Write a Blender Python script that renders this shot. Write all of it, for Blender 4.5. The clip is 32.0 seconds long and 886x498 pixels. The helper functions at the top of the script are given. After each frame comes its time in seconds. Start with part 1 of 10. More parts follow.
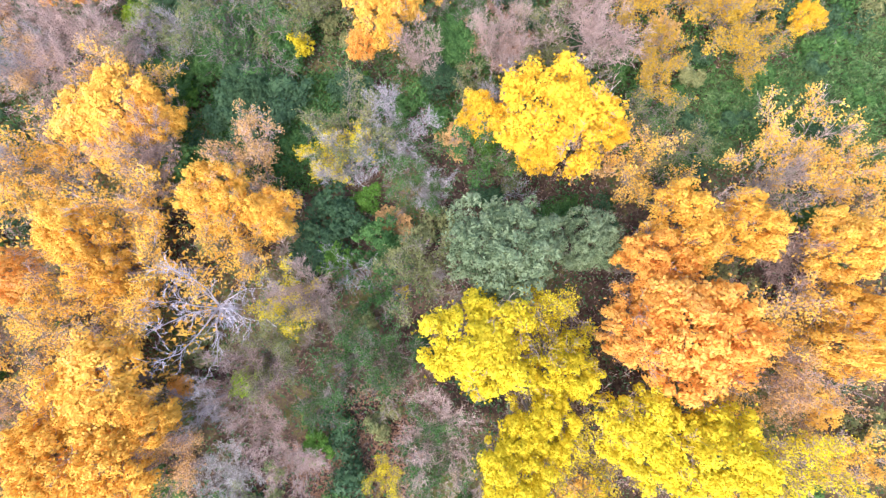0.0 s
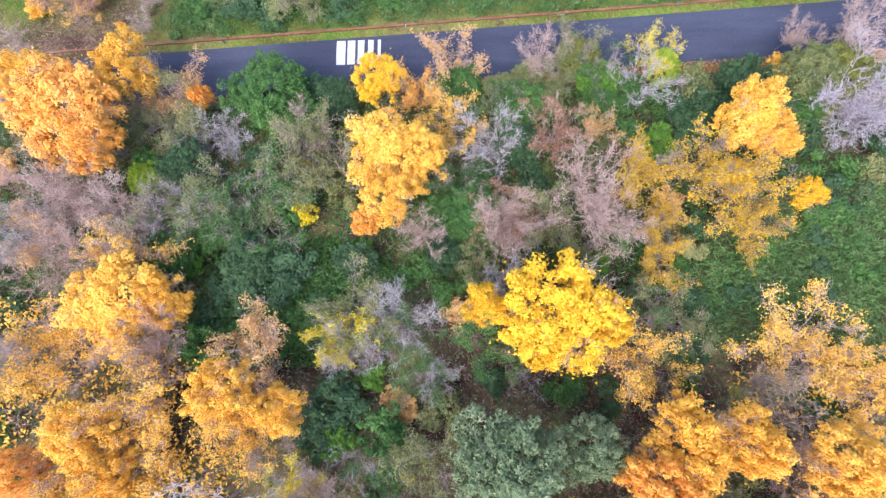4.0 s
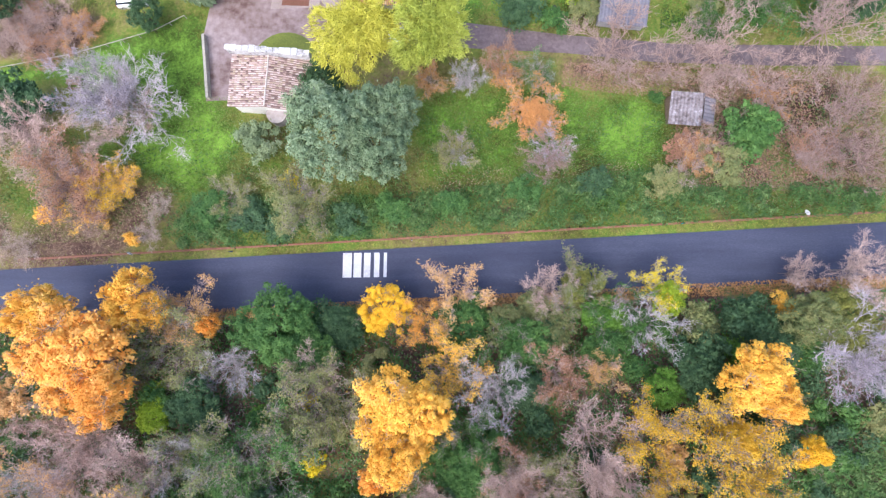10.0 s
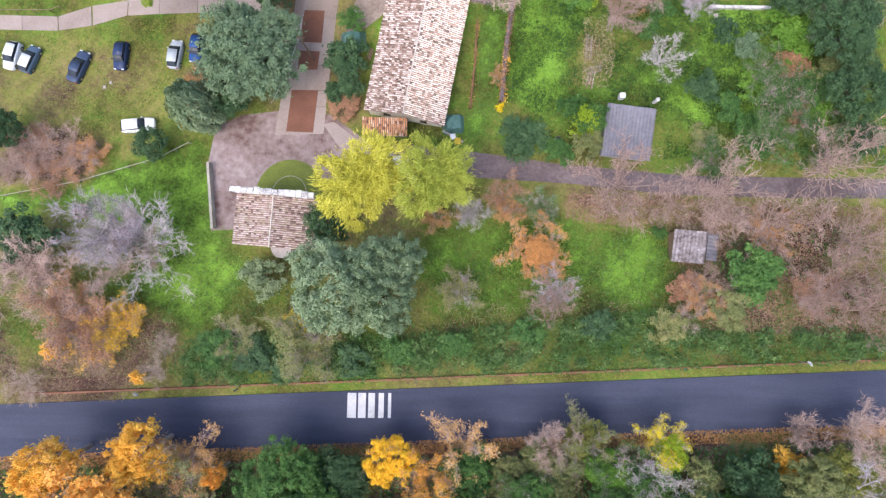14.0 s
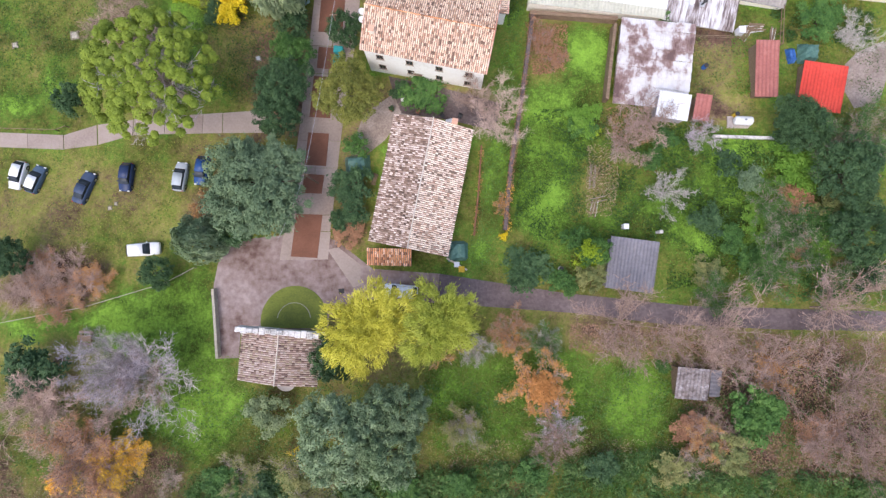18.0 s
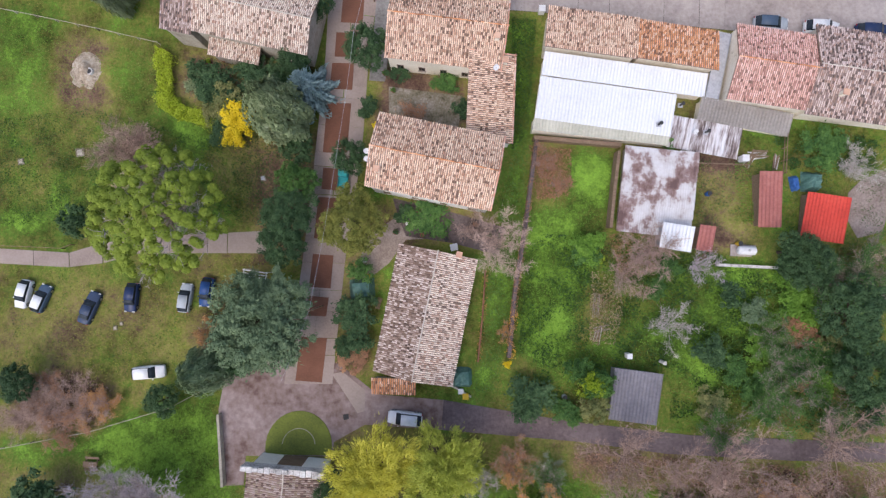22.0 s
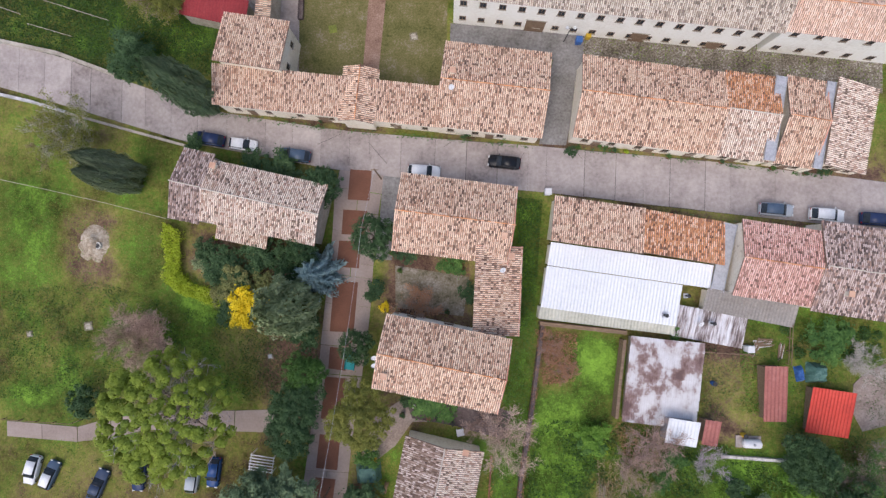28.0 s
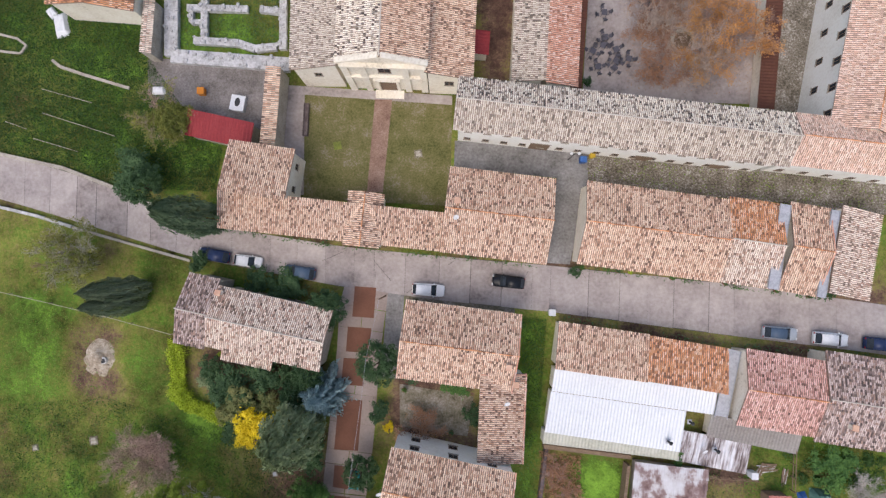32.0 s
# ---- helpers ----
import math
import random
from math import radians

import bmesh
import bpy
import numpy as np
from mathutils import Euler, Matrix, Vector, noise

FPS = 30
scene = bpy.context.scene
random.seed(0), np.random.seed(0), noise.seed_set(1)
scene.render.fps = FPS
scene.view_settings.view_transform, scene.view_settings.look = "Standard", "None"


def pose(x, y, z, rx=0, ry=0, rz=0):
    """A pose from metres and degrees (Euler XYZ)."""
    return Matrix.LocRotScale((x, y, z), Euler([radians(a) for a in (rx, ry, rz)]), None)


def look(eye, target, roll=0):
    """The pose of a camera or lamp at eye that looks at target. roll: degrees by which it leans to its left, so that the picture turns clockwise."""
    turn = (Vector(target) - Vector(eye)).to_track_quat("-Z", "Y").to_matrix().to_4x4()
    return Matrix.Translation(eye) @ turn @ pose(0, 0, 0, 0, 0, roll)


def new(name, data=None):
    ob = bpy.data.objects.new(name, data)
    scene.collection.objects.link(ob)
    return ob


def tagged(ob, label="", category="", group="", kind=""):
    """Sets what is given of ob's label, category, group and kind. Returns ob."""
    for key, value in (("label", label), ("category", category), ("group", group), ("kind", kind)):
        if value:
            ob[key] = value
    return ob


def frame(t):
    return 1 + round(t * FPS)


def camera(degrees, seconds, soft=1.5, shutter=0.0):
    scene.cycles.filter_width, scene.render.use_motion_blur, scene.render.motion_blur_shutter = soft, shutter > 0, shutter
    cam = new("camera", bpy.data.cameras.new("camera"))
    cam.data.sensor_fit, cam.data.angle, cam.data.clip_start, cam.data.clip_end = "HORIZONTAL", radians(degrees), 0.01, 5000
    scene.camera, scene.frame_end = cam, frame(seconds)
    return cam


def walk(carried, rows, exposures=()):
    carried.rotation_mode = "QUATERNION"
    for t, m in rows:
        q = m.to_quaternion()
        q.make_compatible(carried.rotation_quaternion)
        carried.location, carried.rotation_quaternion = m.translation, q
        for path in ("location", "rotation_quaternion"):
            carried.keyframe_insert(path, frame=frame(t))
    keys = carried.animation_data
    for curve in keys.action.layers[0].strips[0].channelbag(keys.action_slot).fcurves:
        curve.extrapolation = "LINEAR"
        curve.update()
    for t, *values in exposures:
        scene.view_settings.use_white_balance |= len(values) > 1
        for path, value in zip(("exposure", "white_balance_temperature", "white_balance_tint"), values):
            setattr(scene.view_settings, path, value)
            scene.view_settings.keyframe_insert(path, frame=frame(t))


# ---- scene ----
cam = camera(82.0, 32.0, soft=1.35)
ROWS = [
    (0.0, 0.0, 0.0, 66.0, 1.8, -0.0, 0.0),
    (2.0, -0.173, 8.109, 66.383, 1.795, 0.011, 0.005),
    (4.0, -0.356, 16.222, 66.766, 1.79, 0.025, 0.011),
    (6.0, -0.546, 24.338, 67.15, 1.785, 0.04, 0.02),
    (8.0, -0.745, 32.456, 67.533, 1.781, 0.058, 0.032),
    (10.0, -0.952, 40.577, 67.915, 1.776, 0.078, 0.045),
    (12.0, -1.167, 48.698, 68.297, 1.773, 0.101, 0.061),
    (14.0, -1.39, 56.82, 68.676, 1.769, 0.126, 0.078),
    (16.0, -1.62, 64.943, 69.054, 1.766, 0.153, 0.098),
    (18.0, -1.857, 73.066, 69.43, 1.763, 0.182, 0.121),
    (20.0, -2.1, 81.188, 69.803, 1.76, 0.213, 0.145),
    (22.0, -2.351, 89.309, 70.173, 1.758, 0.247, 0.172),
    (24.0, -2.608, 97.428, 70.539, 1.756, 0.283, 0.2),
    (26.0, -2.871, 105.545, 70.902, 1.754, 0.322, 0.231),
    (28.0, -3.141, 113.659, 71.261, 1.752, 0.362, 0.265),
    (30.0, -3.416, 121.77, 71.614, 1.751, 0.405, 0.3),
    (32.0, -3.696, 129.877, 71.963, 1.75, 0.45, 0.338),
]
EXPOSURES = [(0.0, 0.98, 5750, 14), (6.0, 0.82, 5700, 14), (10.0, 0.76, 5800, 14), (13.0, 0.61, 6050, 13), (17.0, 0.33, 6200, 13), (19.0, 0.17, 6220, 13),
             (21.0, -0.09, 6230, 13), (24.0, -0.25, 6230, 13), (28.0, -0.27, 6280, 13), (32.0, -0.29, 6400, 12)]
walk(cam, [(t, pose(x, y, z, rx, ry, rz)) for t, x, y, z, rx, ry, rz in ROWS], EXPOSURES)

# ---------------------------------------------------------------- light
SUN_EL, SUN_AZ = 60.0, 214.0
world = bpy.data.worlds.new("overcast_sky")
scene.world = world
world.use_nodes = True
wn = world.node_tree
sky = wn.nodes.new("ShaderNodeTexSky")
sky.sky_type = "NISHITA"
sky.sun_disc = False
sky.sun_elevation, sky.sun_rotation = radians(SUN_EL), radians(SUN_AZ)
sky.air_density, sky.dust_density, sky.ozone_density = 1.0, 4.0, 1.0
wn.links.new(sky.outputs["Color"], wn.nodes["Background"].inputs["Color"])
wn.nodes["Background"].inputs["Strength"].default_value = 0.22
lamp = bpy.data.lights.new("sun", "SUN")
lamp.energy, lamp.angle, lamp.color = 1.05, radians(55), (1.0, 0.96, 0.92)
sun = new("sun", lamp)
az, el = radians(SUN_AZ), radians(SUN_EL)
sun.matrix_world = look((80 * math.sin(az), 80 * math.cos(az), 80 * math.tan(el)), (0, 0, 0))

# ---------------------------------------------------------------- materials


def ramp(nt, cols, fac):
    r = nt.nodes.new("ShaderNodeValToRGB")
    e = r.color_ramp.elements
    while len(e) < len(cols):
        e.new(0.5)
    for i, c in enumerate(cols):
        e[i].position = i / max(1, len(cols) - 1)
        e[i].color = (*c, 1)
    nt.links.new(fac, r.inputs["Fac"])
    return r.outputs["Color"]


def maths(nt, op, a, b=0.5, c=None):
    n = nt.nodes.new("ShaderNodeMath")
    n.operation = op
    for i, v in enumerate((a, b, c)):
        if v is None:
            continue
        if isinstance(v, (int, float)):
            n.inputs[i].default_value = v
        else:
            nt.links.new(v, n.inputs[i])
    return n.outputs[0]


def noise_tex(nt, co, scale, detail=5.0, rough=0.6):
    n = nt.nodes.new("ShaderNodeTexNoise")
    n.inputs["Scale"].default_value, n.inputs["Detail"].default_value, n.inputs["Roughness"].default_value = scale, detail, rough
    nt.links.new(co, n.inputs["Vector"])
    return n.outputs["Fac"]


def surf(name, cols, big=0.3, fine=5.0, rough=0.85, bump=0.3, island=0.0, obj=0.0, gain=2.6, metal=0.0, depth=0.03, stretch=None, leafy=0.0, weight=0.55):
    m = bpy.data.materials.new(name)
    m.use_nodes = True
    nt = m.node_tree
    b = nt.nodes["Principled BSDF"]
    b.inputs["Roughness"].default_value, b.inputs["Metallic"].default_value = rough, metal
    b.inputs["Specular IOR Level"].default_value = 0.25
    co = nt.nodes.new("ShaderNodeTexCoord").outputs["Object"]
    if stretch:
        mp = nt.nodes.new("ShaderNodeMapping")
        mp.inputs["Scale"].default_value = stretch
        nt.links.new(co, mp.inputs["Vector"])
        co = mp.outputs["Vector"]
    n1, n2 = noise_tex(nt, co, big), noise_tex(nt, co, fine, 3.0)
    f = maths(nt, "ADD", maths(nt, "MULTIPLY", n1, weight), maths(nt, "MULTIPLY", n2, 1 - weight))
    f = maths(nt, "ADD", maths(nt, "MULTIPLY", maths(nt, "SUBTRACT", f, 0.5), gain), 0.5)
    if island:
        g = nt.nodes.new("ShaderNodeNewGeometry").outputs["Random Per Island"]
        f = maths(nt, "ADD", maths(nt, "MULTIPLY", f, 1 - island), maths(nt, "MULTIPLY", g, island))
    if obj:
        g = nt.nodes.new("ShaderNodeObjectInfo").outputs["Random"]
        f = maths(nt, "ADD", maths(nt, "MULTIPLY", f, 1 - obj), maths(nt, "MULTIPLY", g, obj))
    col = ramp(nt, cols, f)
    nt.links.new(col, b.inputs["Base Color"])
    if bump:
        k = nt.nodes.new("ShaderNodeBump")
        k.inputs["Strength"].default_value, k.inputs["Distance"].default_value = bump, depth
        nt.links.new(n2, k.inputs["Height"])
        nt.links.new(k.outputs["Normal"], b.inputs["Normal"])
    if leafy:
        t = nt.nodes.new("ShaderNodeBsdfTranslucent")
        nt.links.new(col, t.inputs["Color"])
        mx = nt.nodes.new("ShaderNodeMixShader")
        mx.inputs[0].default_value = leafy
        nt.links.new(b.outputs[0], mx.inputs[1])
        nt.links.new(t.outputs[0], mx.inputs[2])
        nt.links.new(mx.outputs[0], nt.nodes["Material Output"].inputs["Surface"])
    return m


def leaf(name, cols):
    return surf(name, cols, big=1.1, fine=4.0, rough=0.6, bump=0, island=0.30, obj=0.16, gain=2.6, leafy=0.18)


LEAF = {
    "gold": leaf("leaf_gold", [(0.66, 0.33, 0.07), (0.90, 0.485, 0.06), (0.95, 0.575, 0.08), (0.95, 0.61, 0.15), (0.94, 0.63, 0.34)]),
    "yellow": leaf("leaf_yellow", [(0.70, 0.36, 0.02), (0.90, 0.54, 0.03), (0.95, 0.62, 0.03), (0.95, 0.70, 0.14)]),
    "lemon": leaf("leaf_lemon", [(0.45, 0.34, 0.015), (0.80, 0.62, 0.02), (0.92, 0.74, 0.03), (0.94, 0.80, 0.15)]),
    "orange": leaf("leaf_orange", [(0.88, 0.36, 0.06), (0.95, 0.44, 0.07), (0.95, 0.50, 0.09), (0.95, 0.56, 0.16), (0.95, 0.62, 0.36)]),
    "tan": leaf("leaf_tan", [(0.36, 0.18, 0.07), (0.62, 0.36, 0.14), (0.80, 0.50, 0.18), (0.78, 0.54, 0.34)]),
    "rust": leaf("leaf_rust", [(0.16, 0.08, 0.05), (0.32, 0.17, 0.10), (0.44, 0.24, 0.13), (0.46, 0.31, 0.21)]),
    "oak": leaf("leaf_oak", [(0.07, 0.105, 0.045), (0.165, 0.22, 0.10), (0.30, 0.365, 0.19), (0.50, 0.55, 0.36)]),
    "green": leaf("leaf_green", [(0.022, 0.055, 0.016), (0.055, 0.13, 0.03), (0.115, 0.23, 0.05), (0.24, 0.37, 0.10)]),
    "dark": leaf("leaf_dark", [(0.02, 0.045, 0.02), (0.045, 0.095, 0.038), (0.085, 0.155, 0.06), (0.16, 0.25, 0.10)]),
    "hedge": leaf("leaf_hedge", [(0.16, 0.24, 0.02), (0.36, 0.46, 0.03), (0.52, 0.62, 0.05), (0.62, 0.70, 0.12)]),
    "lime": leaf("leaf_lime", [(0.12, 0.19, 0.015), (0.26, 0.38, 0.02), (0.40, 0.52, 0.035), (0.52, 0.62, 0.09)]),
    "willow": leaf("leaf_willow", [(0.34, 0.34, 0.04), (0.58, 0.55, 0.07), (0.74, 0.69, 0.11), (0.82, 0.78, 0.26)]),
    "pinegreen": leaf("leaf_pine", [(0.07, 0.105, 0.016), (0.155, 0.22, 0.026), (0.265, 0.345, 0.04), (0.40, 0.47, 0.09)]),
    "willowgreen": leaf("leaf_willow_green", [(0.20, 0.26, 0.04), (0.38, 0.43, 0.06), (0.52, 0.56, 0.10), (0.64, 0.66, 0.22)]),
    "russet": leaf("leaf_russet", [(0.24, 0.11, 0.05), (0.44, 0.22, 0.08), (0.58, 0.32, 0.12), (0.58, 0.40, 0.22)]),
    "olive": leaf("leaf_olive", [(0.09, 0.13, 0.07), (0.16, 0.21, 0.11), (0.25, 0.30, 0.18), (0.34, 0.39, 0.27)]),
    "mixed": leaf("leaf_mixed", [(0.082, 0.123, 0.041), (0.18, 0.213, 0.074), (0.312, 0.295, 0.107), (0.41, 0.369, 0.197)]),
    "cedar": leaf("leaf_cedar", [(0.065, 0.11, 0.06), (0.125, 0.19, 0.10), (0.20, 0.28, 0.15), (0.32, 0.40, 0.24)]),
    "blue": leaf("leaf_blue", [(0.16, 0.26, 0.26), (0.28, 0.40, 0.40), (0.40, 0.52, 0.52), (0.50, 0.62, 0.61)]),
    "under": leaf("leaf_under", [(0.03, 0.08, 0.03), (0.07, 0.16, 0.05), (0.15, 0.24, 0.09), (0.34, 0.32, 0.18)]),
    "litter": leaf("leaf_litter", [(0.16, 0.085, 0.055), (0.28, 0.16, 0.10), (0.42, 0.26, 0.17), (0.60, 0.40, 0.20)]),
    "bramble": leaf("leaf_bramble", [(0.02, 0.045, 0.018), (0.06, 0.115, 0.035), (0.14, 0.225, 0.065), (0.27, 0.37, 0.13), (0.34, 0.31, 0.18)]),
    "rough": leaf("leaf_rough", [(0.08, 0.13, 0.03), (0.15, 0.21, 0.05), (0.22, 0.27, 0.07), (0.31, 0.30, 0.12)]),
    "garden": leaf("leaf_garden", [(0.039, 0.084, 0.015), (0.077, 0.153, 0.023), (0.122, 0.214, 0.034), (0.199, 0.275, 0.077)]),
    "verge": leaf("leaf_verge", [(0.10, 0.14, 0.025), (0.21, 0.26, 0.04), (0.34, 0.35, 0.06), (0.42, 0.35, 0.09)]),
    "lawn": leaf("leaf_lawn", [(0.06, 0.135, 0.018), (0.115, 0.24, 0.027), (0.17, 0.315, 0.04), (0.26, 0.40, 0.075)]),
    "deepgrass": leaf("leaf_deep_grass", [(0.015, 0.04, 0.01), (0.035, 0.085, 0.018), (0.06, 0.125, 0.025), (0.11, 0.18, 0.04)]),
    "amber": leaf("leaf_amber", [(0.34, 0.15, 0.06), (0.56, 0.27, 0.09), (0.70, 0.36, 0.12), (0.72, 0.44, 0.22)]),
    "bluegreen": leaf("leaf_bluegreen", [(0.07, 0.12, 0.055), (0.175, 0.25, 0.125), (0.315, 0.40, 0.225), (0.51, 0.585, 0.39)]),
    "honey": leaf("leaf_honey", [(0.36, 0.20, 0.02), (0.62, 0.38, 0.03), (0.78, 0.50, 0.04), (0.86, 0.60, 0.12)]),
    "straw": leaf("leaf_straw", [(0.26, 0.19, 0.11), (0.40, 0.30, 0.19), (0.52, 0.40, 0.27), (0.62, 0.50, 0.36)]),
    "bronze": leaf("leaf_bronze", [(0.09, 0.11, 0.025), (0.17, 0.19, 0.04), (0.27, 0.27, 0.055), (0.35, 0.33, 0.09)]),
}
BARK = {
    "limb": surf("bark_limb", [(0.20, 0.16, 0.13), (0.32, 0.26, 0.22), (0.44, 0.37, 0.32)], big=1, fine=9, obj=0.3),
    "pale": surf("bark_pale", [(0.32, 0.28, 0.265), (0.46, 0.41, 0.395), (0.59, 0.54, 0.52)], big=1, fine=9, obj=0.3),
    "grey": surf("bark_grey", [(0.34, 0.31, 0.27), (0.50, 0.46, 0.41), (0.62, 0.57, 0.52)], big=1, fine=9, obj=0.3),
    "pink": surf("bark_pink", [(0.38, 0.26, 0.21), (0.54, 0.395, 0.325), (0.66, 0.515, 0.435)], big=1, fine=9, obj=0.3),
    "dull": surf("bark_dull", [(0.25, 0.165, 0.13), (0.37, 0.26, 0.21), (0.50, 0.375, 0.315)], big=1, fine=9, obj=0.3),
    "tan": surf("bark_tan", [(0.27, 0.20, 0.15), (0.40, 0.31, 0.245), (0.52, 0.42, 0.34)], big=1, fine=9, obj=0.3),
    "white": surf("bark_white", [(0.42, 0.37, 0.37), (0.58, 0.53, 0.54), (0.72, 0.67, 0.68)], big=1, fine=9, obj=0.2),
    "mauve": surf("bark_mauve", [(0.31, 0.265, 0.28), (0.46, 0.40, 0.42), (0.60, 0.54, 0.565)], big=1, fine=9, obj=0.3),
    "brown": surf("bark_brown", [(0.05, 0.035, 0.025), (0.10, 0.07, 0.05), (0.16, 0.12, 0.09)], big=1, fine=9),
}


def tile(name, cols):
    cols = [tuple(min(0.94, v * (0.82 if sum(c) < 0.8 else 1.11)) for v in c) for c in cols]
    return surf(name, cols, big=0.22, fine=1.1, island=0.86, gain=3.2, bump=0.15, rough=0.9)


TILE = {
    "warm": tile("tile_warm", [(0.116, 0.074, 0.06), (0.284, 0.174, 0.129), (0.598, 0.406, 0.295), (0.724, 0.532, 0.402), (0.83, 0.67, 0.531), (0.693, 0.49, 0.365), (0.788, 0.611, 0.477), (0.63, 0.411, 0.295), (0.483, 0.274, 0.187), (0.2, 0.127, 0.097)]),
    "pale": tile("tile_pale", [(0.107, 0.079, 0.067), (0.29, 0.21, 0.165), (0.61, 0.483, 0.399), (0.76, 0.64, 0.544), (0.868, 0.766, 0.668), (0.718, 0.578, 0.481), (0.825, 0.714, 0.617), (0.631, 0.473, 0.378), (0.482, 0.304, 0.233), (0.214, 0.152, 0.124)]),
    "grey": tile("tile_grey", [(0.091, 0.084, 0.078), (0.240, 0.210, 0.179), (0.488, 0.430, 0.364), (0.604, 0.544, 0.471), (0.699, 0.640, 0.559), (0.565, 0.501, 0.424), (0.661, 0.597, 0.516), (0.508, 0.435, 0.355), (0.354, 0.291, 0.243), (0.163, 0.143, 0.131)]),
    "lichen": tile("tile_lichen", [(0.058, 0.054, 0.053), (0.136, 0.121, 0.111), (0.601, 0.53, 0.451), (0.776, 0.707, 0.612), (0.873, 0.809, 0.714), (0.718, 0.632, 0.527), (0.834, 0.763, 0.663), (0.679, 0.577, 0.459), (0.291, 0.242, 0.196), (0.097, 0.088, 0.081)]),
    "dark": tile("tile_dark", [(0.113, 0.088, 0.087), (0.163, 0.126, 0.119), (0.312, 0.231, 0.216), (0.465, 0.360, 0.322), (0.558, 0.459, 0.418), (0.651, 0.549, 0.513), (0.428, 0.284, 0.231), (0.229, 0.164, 0.151)]),
    "red": tile("tile_red", [(0.123, 0.073, 0.065), (0.302, 0.162, 0.141), (0.582, 0.336, 0.282), (0.694, 0.437, 0.382), (0.784, 0.571, 0.523), (0.638, 0.37, 0.312), (0.739, 0.504, 0.447), (0.582, 0.319, 0.265), (0.414, 0.213, 0.183), (0.202, 0.112, 0.106)]),
    "pink": tile("tile_pink", [(0.30, 0.20, 0.16), (0.58, 0.40, 0.32), (0.70, 0.50, 0.40), (0.76, 0.58, 0.48), (0.82, 0.67, 0.58), (0.70, 0.46, 0.35), (0.62, 0.45, 0.37)]),
    "orange": tile("tile_orange", [(0.17, 0.10, 0.075), (0.40, 0.18, 0.10), (0.60, 0.28, 0.14), (0.70, 0.38, 0.21), (0.80, 0.58, 0.44), (0.66, 0.29, 0.13), (0.46, 0.22, 0.13)]),
    "old": tile("tile_old", [(0.095, 0.068, 0.059), (0.228, 0.155, 0.122), (0.380, 0.272, 0.225), (0.551, 0.446, 0.392), (0.722, 0.640, 0.588), (0.342, 0.223, 0.171), (0.180, 0.126, 0.103)]),
    "brickred": tile("tile_brickred", [(0.16, 0.08, 0.06), (0.50, 0.24, 0.17), (0.60, 0.31, 0.22), (0.68, 0.42, 0.32), (0.56, 0.27, 0.19), (0.76, 0.60, 0.52), (0.48, 0.22, 0.16)]),
    "moss": tile("tile_moss", [(0.117, 0.085, 0.078), (0.254, 0.172, 0.151), (0.386, 0.275, 0.238), (0.468, 0.369, 0.329), (0.525, 0.443, 0.405), (0.349, 0.286, 0.198), (0.397, 0.269, 0.224)]),
}
